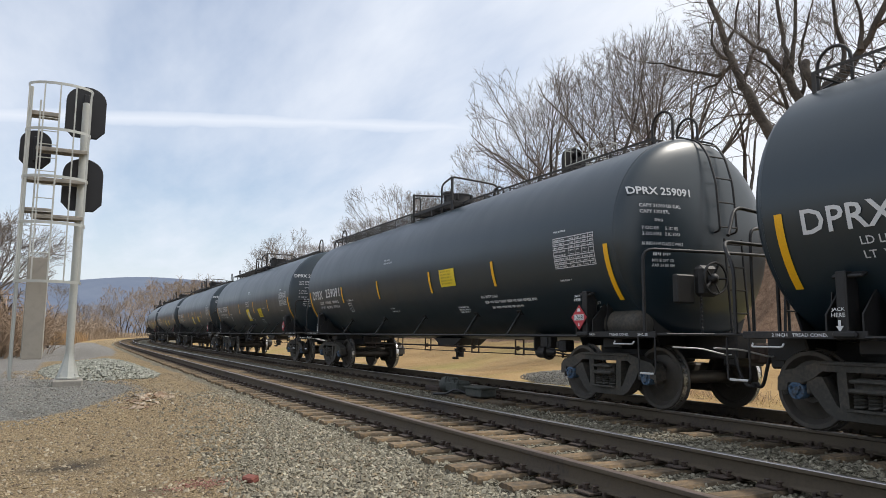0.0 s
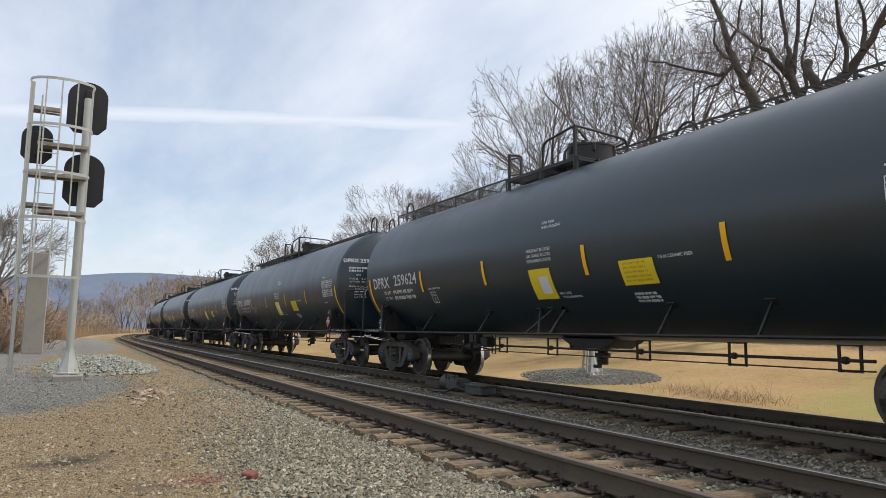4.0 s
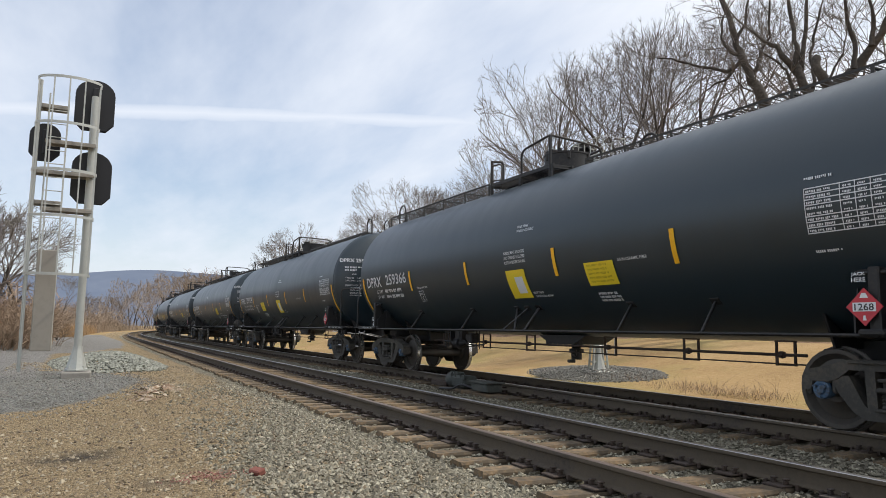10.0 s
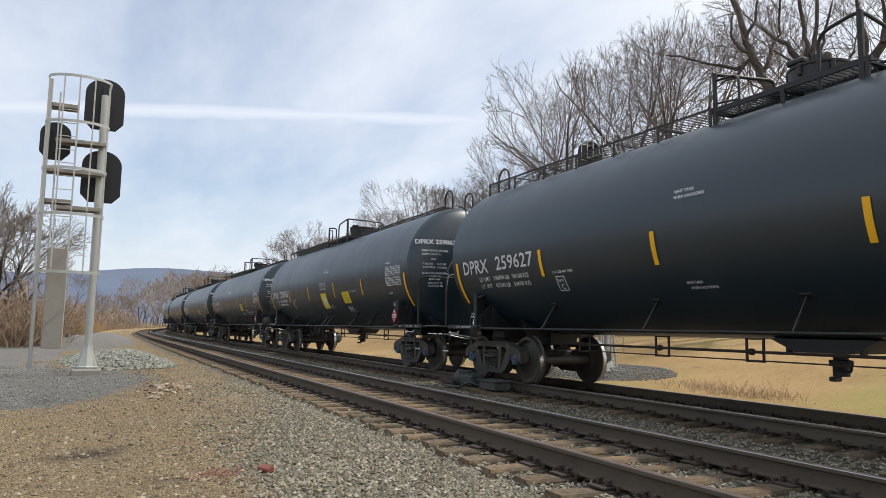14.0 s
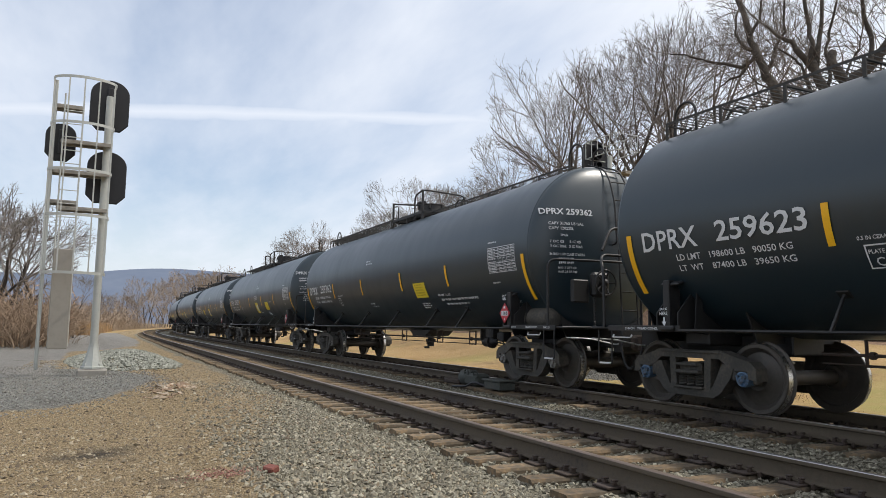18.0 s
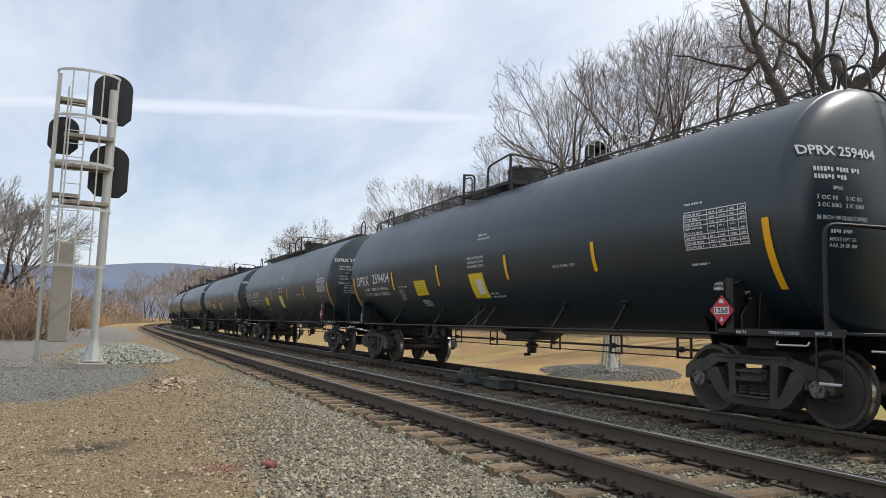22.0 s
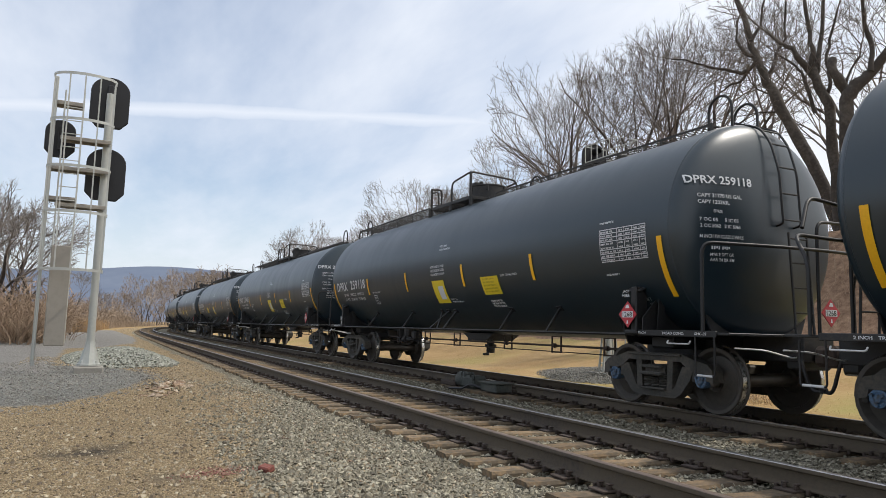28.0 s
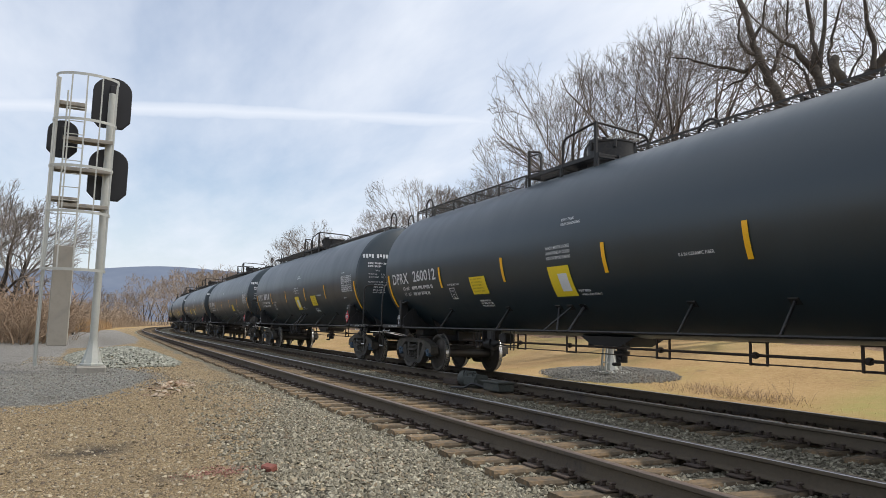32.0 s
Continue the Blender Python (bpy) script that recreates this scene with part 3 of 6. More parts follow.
def build_track(off, tops, label):
    track = thing("track", label, "railway track", "railway tracks", "structure")
    build_rail(off - GAUGE / 2, tops[0], track)
    build_rail(off + GAUGE / 2, tops[1], track)
    r = random.Random(int(off * 10) + 77)
    far, plates = Shape(), Shape()
    s = -12.0
    fix_v = [Vector(p) for p in FIXING.v]
    while s < 128:
        x, y, h = line_at(s, off)
        turn = Matrix.Rotation(-h + math.pi + r.uniform(-0.02, 0.02), 4, "Z")
        m = Matrix.Translation((x, y + r.uniform(-0.04, 0.04), TIE_TOP + r.uniform(-0.006, 0.004))) @ turn
        ob = new("tie", TIES[r.randrange(5)])
        ob.parent, ob.matrix_basis = track, m
        if s < 60:
            for side in (-1, 1):
                q = Matrix.Translation((x, y, TIE_TOP)) @ turn @ Matrix.Translation((0, side * GAUGE / 2, 0))
                plates.add([q @ p for p in fix_v], FIXING.f)
        s += 0.5 + r.uniform(-0.03, 0.03)
    part("tie_plates", plates, RUST, track, "rusty tie plates with spikes")
    for a, b, d in ((-400, -12.4, 0.55), (128.5, 640, 0.55)):
        for s in np.arange(a, b, d):
            x, y, h = line_at(s, off)
            far.box((x, y, TIE_TOP - 0.08), (0.22, 2.6, 0.17), Matrix.Rotation(-h, 3, "Z"))
    tagged(part("ties", far, TIE_WOOD, track, smooth=0), kind="stuff")
    return track


build_track(-SPACING, (RAIL_DULL, RAIL_TOP), "railway track with rusty rails on weathered wooden ties")
build_track(0.0, (RAIL_TOP, RAIL_TOP), "railway track under the train with dark rails on wooden ties")


# ---- loose stones ----
BRICK_DUST = stone_material("brick_crumb", [(0.30, 0.11, 0.085), (0.22, 0.08, 0.06), (0.38, 0.17, 0.13), (0.26, 0.12, 0.09)])
RED_BRICK = material("red_brick", (0.20, 0.068, 0.05), 0.9, 0, 30, 0.3, 0.4)


def scatter(name, label, mat, places, sizes, seed, flat=0.7, sink=0.25):
    """Many small broken stones on the ground, in one mesh."""
    rs = np.random.RandomState(seed)
    n = len(places)
    base = np.array([(1, 0, 0), (-1, 0, 0), (0, 1, 0), (0, -1, 0), (0, 0, 1), (0, 0, -1)], float)
    tri = np.array([(0, 2, 4), (2, 1, 4), (1, 3, 4), (3, 0, 4), (2, 0, 5), (1, 2, 5), (3, 1, 5), (0, 3, 5)])
    v = base[None] * rs.uniform(0.65, 1.15, (n, 6, 1)) + rs.uniform(-0.3, 0.3, (n, 6, 3))
    ang = rs.uniform(0, 6.28, n)
    c, s = np.cos(ang), np.sin(ang)
    tilt = rs.uniform(-0.6, 0.6, n)
    ct, st = np.cos(tilt), np.sin(tilt)
    v[..., 2] *= flat
    y, z = v[..., 1].copy(), v[..., 2].copy()
    v[..., 1], v[..., 2] = y * ct[:, None] - z * st[:, None], y * st[:, None] + z * ct[:, None]
    x, y = v[..., 0].copy(), v[..., 1].copy()
    v[..., 0], v[..., 1] = x * c[:, None] - y * s[:, None], x * s[:, None] + y * c[:, None]
    v = v * sizes[:, None, None]
    v += places[:, None, :]
    v[..., 2] += (sizes * (0.5 - sink) * flat)[:, None]
    me = bpy.data.meshes.new(name)
    me.from_pydata(v.reshape(-1, 3).tolist(), [], (tri[None] + 6 * np.arange(n)[:, None, None]).reshape(-1, 3).tolist())
    me.materials.append(mat)
    return tagged(new(name, me), label, "stones", kind="stuff")


def stones_between(rs, n, x0, x1, off0, off1, near=1.0):
    """Places along the line, denser near the camera."""
    u = rs.uniform(0, 1, n) ** near
    s = -(x1 + (x0 - x1) * u)
    off = rs.uniform(off0, off1, n)
    x, y, _ = line_at(s, off)
    return np.stack([x, y, ground_z(x, y)], -1)


def build_stones():
    rs = np.random.RandomState(4)
    p = stones_between(rs, 23000, -17.0, -2.4, -7.3, -5.05, 1.6)
    p = p[p[:, 1] - line_y(p[:, 0]) > -5.4 - 1.7 * smooth01(-14, -6, p[:, 0]) + np.abs(rs.normal(0, 1, len(p))) * rs.choice([-0.9, 0.15], len(p))]
    scatter("ballast", "grey-brown crushed stone ballast beside the track", BALLAST_STONE, p, rs.uniform(0.013, 0.035, len(p)), 5, 0.8)
    p = stones_between(rs, 9500, -26.0, -3.0, -5.15, -2.6, 1.5)
    p[:, 2] += 0.002
    scatter("ballast", "grey-brown ballast between the rails", BALLAST_STONE, p, rs.uniform(0.014, 0.034, len(p)), 6)
    p = stones_between(rs, 7500, -24.0, -3.0, -2.6, -1.3, 1.3)
    p[:, 2] += 0.015
    scatter("ballast", "grey ballast between the two tracks", BALLAST_STONE, p, rs.uniform(0.013, 0.032, len(p)), 7)
    p = stones_between(rs, 3000, -26.0, -4.0, -1.3, 2.6, 1.2)
    scatter("ballast", "dark ballast under the train", BALLAST_STONE, p, rs.uniform(0.018, 0.042, len(p)), 8)
    p = stones_between(rs, 34000, -24.0, -3.0, -10.2, -5.4, 1.9)
    p = p[np.hypot((p[:, 0] + 16.4) / 4.7, (p[:, 1] + 1.25) / 2.65) > 0.97 + rs.normal(0, 0.05, len(p))]
    scatter("gravel", "small brown pebbles on trodden gravel", PEBBLE, p, rs.uniform(0.006, 0.019, len(p)) * rs.choice([0.8, 1, 1, 1, 1.8], len(p)), 9, 0.8, 0.35)
    # the heap of clean stone behind the signal's foot
    a, q = rs.uniform(0, 6.28, 3800), np.sqrt(rs.uniform(0, 1, 3800))
    x, y = -23.4 + 4.4 * q * np.cos(a), 0.75 + 1.55 * q * np.sin(a)
    z = ground_z(x, y) + 0.20 * (1 - q * q)
    scatter("stone_heap", "low heap of clean grey-green stone behind the signal", GREEN_STONE, np.stack([x, y, z], -1), rs.uniform(0.035, 0.075, 3800), 10)
    # grey stone round the second signal's foot
    a, q = rs.uniform(0, 6.28, 3200), np.sqrt(rs.uniform(0, 1, 3200))
    x, y = -16.8 + 2.7 * q * np.cos(a), 13.35 + 1.4 * q * np.sin(a)
    scatter("stone_heap", "grey stone around the foot of the far signal", CHIP_STONE, np.stack([x, y, ground_z(x, y) + 0.1 * (1 - q * q)], -1), rs.uniform(0.014, 0.034, 3200), 11)
    # grey chippings of the signal's pad
    a, q = rs.uniform(0, 6.28, 5200), np.sqrt(rs.uniform(0, 1, 5200))
    x, y = -16.4 + 4.75 * q * np.cos(a), -1.25 + 2.7 * q * np.sin(a)
    scatter("chippings", "grey stone chippings on the signal's pad", CHIP_STONE, np.stack([x, y, ground_z(x, y)], -1), rs.uniform(0.010, 0.030, 5200), 13)
    # red crumbs of the broken brick
    x, y = rs.normal(-6.86, 0.11, 320), rs.normal(1.12, 0.15, 320)
    scatter("brick_crumbs", "crumbs and dust of a broken red brick", BRICK_DUST, np.stack([x, y, ground_z(x, y) + 0.006], -1), rs.uniform(0.004, 0.016, 320), 14, 0.5)
    # scraps of wood and brick at the pad's edge
    u = rs.uniform(0, 1, 120)
    x, y = -12.9 - 2.4 * u + rs.normal(0, 0.28, 120), 0.90 + 0.85 * u + rs.normal(0, 0.13, 120)
    scatter("debris", "scraps of broken wood and pale stone at the pad's edge", DEBRIS, np.stack([x, y, ground_z(x, y)], -1), rs.uniform(0.02, 0.085, 120), 12, 0.45)
    # splinters of old ties along the shoulder of the ballast
    p = stones_between(rs, 420, -15.0, -3.2, -6.6, -5.15, 1.2)
    scatter("debris", "brown wood splinters on the shoulder of the ballast", DEBRIS, p, rs.uniform(0.012, 0.040, 420), 15, 0.4)


build_stones()
# a broken brick and red dust beside the track
brick = Shape()
brick.box((0, 0, 0.03), (0.15, 0.09, 0.06), Matrix.Rotation(0.3, 3, "X"), ch=0.012)
bx, by = -6.72, 1.51
thing("brick", "broken dark red brick lying on the gravel", "brick", at=pose(bx, by, float(ground_z(bx, by)) - 0.005, 0, 0, 25),
      mesh=brick.mesh("brick", RED_BRICK))

# ---- the train ----
CAR, TRUCKS, SPEED = 17.8855, 13.671, 14.692       # coupler to coupler, between truck centres, metres a second
TANK_R, TANK_Z, SHELL, BULGE = 1.60, 2.57, 7.67, 0.44
_glyphs = {}


def writing(body, width, height, fat=0.012):
    """Flat outline letters, scaled to the given width and height: corners from 0,0 and faces."""
    key = (body, fat)
    if key not in _glyphs:
        cu = bpy.data.curves.new("text", "FONT")
        cu.body, cu.resolution_u, cu.offset, cu.fill_mode = body, 2, fat, "FRONT"
        ob = new("text", cu)
        bpy.context.view_layer.update()
        me = ob.evaluated_get(bpy.context.evaluated_depsgraph_get()).to_mesh()
        v = np.array([p.co[:2] for p in me.vertices])
        f = [tuple(q.vertices) for q in me.polygons]
        ob.to_mesh_clear()
        bpy.data.objects.remove(ob)
        bpy.data.curves.remove(cu)
        v -= v.min(0)
        _glyphs[key] = (v / v.max(0), f)
    v, f = _glyphs[key]
    return v * np.array([width, height]), f


def on_shell(a, b, lift=0.010):
    """A point of the near flank: a along the car, b metres of girth above the tank's axis."""
    t = b / TANK_R
    return (a, -(TANK_R + lift) * math.cos(t), TANK_Z + (TANK_R + lift) * math.sin(t))


def on_head(a, b, lift=0.014):
    """A point of the leading head: a across, to the side away from the camera, b height above the rail."""
    q = max(0.0, 1 - (a * a + (b - TANK_Z) ** 2) / TANK_R ** 2)
    return (SHELL + BULGE * math.sqrt(q) + lift, a, b)


_w = np.linspace(-1.479, 0.2, 400)                   # arc length across the head at the height of the car's number
_hx = BULGE * np.sqrt(np.maximum(0, 1 - (_w ** 2 + 0.61 ** 2) / TANK_R ** 2))
_arc = np.concatenate([[0], np.cumsum(np.hypot(np.diff(_w), np.diff(_hx)))])


def round_head(a, b):
    """A point of the leading head: a metres over its curve from the seam, b height above the rail."""
    x, y, z = on_head(float(np.interp(a, _arc, _w)), b)
    return (x + 0.006, y - 0.03 * (y / TANK_R) ** 4, z + 0.004)


def letters(sh, where, body, a, b, width, height, fat=0.012):
    v, f = writing(body, width, height, fat)
    sh.add([where(a + p[0], b + p[1]) for p in v], f)


def bars(sh, where, a, b, width, height, n, seed, gap=0.45):
    """Lettering too small to read, as broken bars."""
    r = random.Random(seed)
    step = height / (n + (n - 1) * gap)
    for i in range(n):
        y = b + height - (i + 1) * step - i * step * gap
        x, end, word = a, a + width * r.uniform(0.8, 1.0), r.randrange(3, 7)
        while x < end - 0.3 * step:
            w = step * r.uniform(0.45, 0.62)
            lo, hi = (y, y + step) if r.random() < 0.7 else (y + step * 0.3, y + step)
            sh.add([where(x, lo), where(x + w, lo), where(x + w, hi), where(x, hi)], [(0, 1, 2, 3)])
            x += w + step * 0.22
            word -= 1
            if word <= 0:
                x += step * 0.55
                word = r.randrange(3, 7)


def patch(sh, where, a, b, width, height, n=4):
    """A strip that follows the tank's curve."""
    vs, fs = [], []
    for i in range(n + 1):
        y = b + height * i / n
        vs += [where(a, y), where(a + width, y)]
        if i:
            k = 2 * i
            fs.append((k - 2, k - 1, k + 1, k))
    sh.add(vs, fs)


def girth(z):
    """Girth coordinate of a height on the flank."""
    return TANK_R * math.asin(max(-1, min(1, (z - TANK_Z) / TANK_R)))


def wheelset_mesh():
    sh = Shape()
    turn = Matrix.Rotation(math.pi / 2, 4, "X")
    sh.slot = 0
    sh.lathe([(0.085, -1.02), (0.085, -0.70), (0.10, -0.62), (0.095, 0), (0.10, 0.62), (0.085, 0.70), (0.085, 1.02)], 14, turn)
    for s in (-1, 1):
        prof = [(0.09, 0.80), (0.15, 0.815), (0.19, 0.775), (0.34, 0.745), (0.385, 0.80), (0.40, 0.815), (0.445, 0.815), (0.457, 0.80), (0.460, 0.715), (0.487, 0.700), (0.487, 0.685),
                (0.46, 0.675), (0.40, 0.675), (0.385, 0.70), (0.19, 0.70), (0.15, 0.645), (0.09, 0.64)]
        sh.slot = 0
        sh.lathe([(r, s * h) for r, h in (prof if s > 0 else prof)], 24, turn, caps=False)
        sh.slot = 1
        sh.lathe([(0.4585, s * 0.795), (0.4615, s * 0.717)], 24, turn, caps=False)
    return sh.mesh("wheelset", WHEEL_STEEL, BRIGHT_STEEL, smooth=40)


def side_frame_mesh():
    """A cast truck side frame: an arched top bar, two windows, a spring pocket and pedestals over the bearings."""
    sh = Shape()
    top = [(-1.12, 0.44), (-1.11, 0.60), (-1.02, 0.68), (-0.82, 0.72), (-0.55, 0.80), (0.55, 0.80), (0.82, 0.72), (1.02, 0.68), (1.11, 0.60), (1.12, 0.44)]
    low = [(-1.00, 0.46), (-0.98, 0.55), (-0.80, 0.55), (-0.68, 0.59), (-0.54, 0.69), (0.54, 0.69), (0.68, 0.59), (0.80, 0.57), (0.98, 0.56), (1.00, 0.46)]

    def ribbon(a, b, thick, y=0.0):
        n = len(a)
        vs = [(x, y - thick / 2, z) for x, z in a] + [(x, y - thick / 2, z) for x, z in b] + [(x, y + thick / 2, z) for x, z in a] + [(x, y + thick / 2, z) for x, z in b]
        fs = []
        for i in range(n - 1):
            fs += [(i, i + n, i + n + 1, i + 1), (2 * n + i, 2 * n + i + 1, 3 * n + i + 1, 3 * n + i), (i, i + 1, 2 * n + i + 1, 2 * n + i), (n + i, 3 * n + i, 3 * n + i + 1, n + i + 1)]
        fs += [(0, 2 * n, 3 * n, n), (n - 1, 2 * n - 1, 4 * n - 1, 3 * n - 1)]
        sh.add(vs, fs)

    ribbon(top, low, 0.20)
    # sloping lower arms and the spring seat
    ribbon([(-0.56, 0.63), (-0.49, 0.50), (-0.40, 0.33), (-0.34, 0.285), (0.34, 0.285), (0.40, 0.33), (0.49, 0.50), (0.56, 0.63)],
           [(-0.77, 0.61), (-0.69, 0.44), (-0.52, 0.24), (-0.40, 0.175), (0.40, 0.175), (0.52, 0.24), (0.69, 0.44), (0.77, 0.61)], 0.17)
    for s in (-1, 1):
        # column beside the bolster
        ribbon([(s * 0.38, 0.70), (s * 0.36, 0.28)], [(s * 0.27, 0.70), (s * 0.25, 0.27)], 0.18)
        # pedestal jaws
        sh.box((s * 1.055, 0, 0.48), (0.06, 0.14, 0.18), ch=0.02)
        sh.box((s * 0.74, 0, 0.50), (0.07, 0.15, 0.16), ch=0.02)
        sh.box((s * 0.889, 0, 0.57), (0.26, 0.19, 0.07), ch=0.02)
    sh.box((0, -0.105, 0.775), (1.1, 0.04, 0.03), ch=0.006)
    sh.box((0, 0, 0.29), (0.52, 0.30, 0.03), ch=0.008)
    return sh.mesh("side_frame", TRUCK_STEEL, smooth=30)


def spring_mesh():
    sh = Shape()
    pts = [(0.072 * math.cos(k * 1.047), 0.072 * math.sin(k * 1.047), 0.30 + 0.19 * k / 30) for k in range(31)]
    sh.tube(pts, 0.018, 4)
    return sh.mesh("spring", TRUCK_STEEL, smooth=60)


def bolster_mesh():
    sh = Shape()
    sh.box((0, 0, 0.55), (0.40, 2.20, 0.16), ch=0.03)
    for s in (-1, 1):
        sh.box((0, s * 1.13, 0.50), (0.44, 0.10, 0.05), ch=0.015)
        sh.box((0, s * 1.13, 0.60), (0.40, 0.08, 0.04), ch=0.012)
    sh.box((0, 0, 0.46), (0.30, 1.7, 0.12), ch=0.03)
    sh.lathe([(0.20, 0.0), (0.20, 0.12), (0.16, 0.14)], 16, pose(0, 0, 0.66))
    for s in (-1, 1):
        sh.box((0, s * 0.635, 0.69), (0.16, 0.30, 0.08), ch=0.02)
        # brake beams
        sh.tube([(s * 0.36, -0.85, 0.33), (s * 0.30, 0, 0.36), (s * 0.36, 0.85, 0.33)], 0.035, 6)
        for q in (-1, 1):
            sh.box((s * 0.39, q * 0.755, 0.37), (0.06, 0.10, 0.26), ch=0.015)
    return sh.mesh("truck", TRUCK_STEEL, smooth=30)


def cap_mesh(paint):
    sh = Shape()
    m = Matrix.Rotation(math.pi / 2, 4, "X")
    sh.lathe([(0.10, -0.09), (0.105, 0.0), (0.10, 0.035), (0.078, 0.045), (0.05, 0.03), (0.04, 0.055)], 18, m)
    for k in range(3):
        a = k * 2.094 + 0.5
        sh.lathe([(0.02, 0.03), (0.02, 0.075)], 6, m @ pose(0.068 * math.cos(a), 0.068 * math.sin(a), 0))
    return sh.mesh("bearing_cap", paint, smooth=40)


def shell_mesh():
    """The jacketed barrel of the tank."""
    sh = Shape()
    prof = [(TANK_R - 0.02, -SHELL - 0.02), (TANK_R, -SHELL)]
    for x in (-5.2, -2.6, 0.0, 2.6, 5.2):
        prof += [(TANK_R, x)]
    prof += [(TANK_R, SHELL), (TANK_R - 0.02, SHELL + 0.02)]
    sh.lathe(prof, 72, pose(0, 0, TANK_Z, 0, 90, 0), caps=False)
    return sh.mesh("tank_shell", BLACK_PAINT, smooth=30)


def head_mesh():
    sh = Shape()
    r = TANK_R - 0.012
    prof = [(r, -0.02)] + [(r * math.cos(a), BULGE * math.sin(a)) for a in np.linspace(0.05, 1.48, 11)]
    sh.lathe(prof, 56, pose(SHELL, 0, TANK_Z, 0, 90, 0))
    return sh.mesh("tank_head", BLACK_PAINT, smooth=50)


def ladder_mesh():
    """The end ladder: an upper flight bent over the head, and a lower one down to the platform."""
    sh = Shape()
    for y in (0.0, 0.36):
        sh.tube(bent([(8.08, y, 2.62), (8.22, y, 2.64), (8.17, y, 3.40), (8.04, y, 3.84), (7.86, y, 4.10), (7.50, y - 0.10, 4.24)], 0.12), 0.017, 6)
        sh.tube([(8.42, y - 0.06, 1.12), (8.34, y - 0.06, 2.50)], 0.017, 6)
    for x, z in ((7.90, 4.05), (8.04, 3.82), (8.15, 3.46), (8.19, 3.08), (8.22, 2.70)):
        sh.tube([(x, 0.0, z), (x, 0.36, z)], 0.013, 6)
    for z in (1.40, 1.74, 2.08, 2.42):
        x = 8.42 - 0.08 * (z - 1.12) / 1.38
        sh.tube([(x, -0.06, z), (x, 0.30, z)], 0.013, 6)
    return sh.mesh("end_ladder", BLACK_STEEL, smooth=60)


def guard_rail_mesh():
    """The bent hand rails round the end platform."""
    sh = Shape()
    sh.tube(bent([(8.15, -1.47, 1.08), (8.15, -1.47, 2.28), (8.50, -0.35, 2.26), (8.55, 0.5, 2.26), (8.50, 1.30, 2.26), (8.2, 1.47, 1.9), (8.2, 1.47, 1.1)], 0.16), 0.024, 8)
    sh.tube(bent([(8.5, 0.30, 1.12), (8.5, 0.30, 2.66), (8.42, 1.15, 2.70), (8.3, 1.42, 2.3)], 0.16), 0.024, 8)
    return sh.mesh("end_rail", BLACK_STEEL, smooth=60)


def hoop_mesh(x, y, w, h):
    sh = Shape()
    z0 = TANK_Z + math.sqrt(TANK_R ** 2 - y * y)
    sh.tube([(x - w / 2, y, z0 - 0.02), (x - w / 2, y, z0 + h - w / 2)] + arc((x, y, z0 + h - w / 2), w / 2, 180, 0, 8) + [(x + w / 2, y, z0 - 0.02)], 0.022, 7)
    return sh.mesh("grab_hoop", BLACK_STEEL, smooth=60)


def walkway_mesh(x0, x1, inner, outer, rise):
    """An open steel grating on short brackets beside the crown of the tank."""
    sh = Shape()
    z = TANK_Z + TANK_R + rise
    wide = outer - inner
    for s in (-1, 1):
        for y in (inner, outer):
            sh.box(((x0 + x1) / 2, s * y, z), (x1 - x0, 0.012, 0.035))
    n = int((x1 - x0) / 0.10)
    for i in range(n):
        x = x0 + (i + 0.5) * (x1 - x0) / n
        for s in (-1, 1):
            sh.box((x, s * (inner + outer) / 2, z), (0.010, wide, 0.012))
    m = max(2, int((x1 - x0) / 0.95))
    for i in range(m + 1):
        x = x0 + (x1 - x0) * i / m
        for s in (-1, 1):
            zt = TANK_Z + math.sqrt(TANK_R ** 2 - outer ** 2)
            sh.box((x, s * outer, (zt + z) / 2), (0.045, 0.018, z - zt + 0.03))
            sh.box((x, s * (inner + outer) / 2, z - 0.03), (0.04, wide, 0.02))
    return sh.mesh("walkway", GRATING, smooth=0)


def dome_mesh(x0, k=1.0):
    sh = Shape()
    z = TANK_Z + TANK_R - 0.17
    sh.lathe([(r * k, h) for r, h in ((0.47, 0), (0.47, 0.10), (0.45, 0.12), (0.45, 0.54), (0.465, 0.55), (0.465, 0.58), (0.30, 0.60), (0.05, 0.61))], 32, pose(x0, 0, z))
    sh.lathe([(r * k, h) for r, h in ((0.452, 0.18), (0.458, 0.19), (0.458, 0.205), (0.452, 0.215))], 32, pose(x0, 0, z), caps=False)
    for q in range(6):
        a = q * 1.0472 + 0.5
        sh.box((x0 + 0.46 * k * math.cos(a), 0.46 * k * math.sin(a), z + 0.50), (0.05, 0.06, 0.16), Matrix.Rotation(a, 3, "Z"), ch=0.012)
    sh.box((x0 - 0.10, -0.30, z + 0.64), (0.26, 0.14, 0.08), ch=0.02)
    sh.lathe([(0.05, 0), (0.05, 0.09)], 8, pose(x0 + 0.12, -0.26, z + 0.58))
    return sh.mesh("manway_housing", BLACK_STEEL, smooth=40)


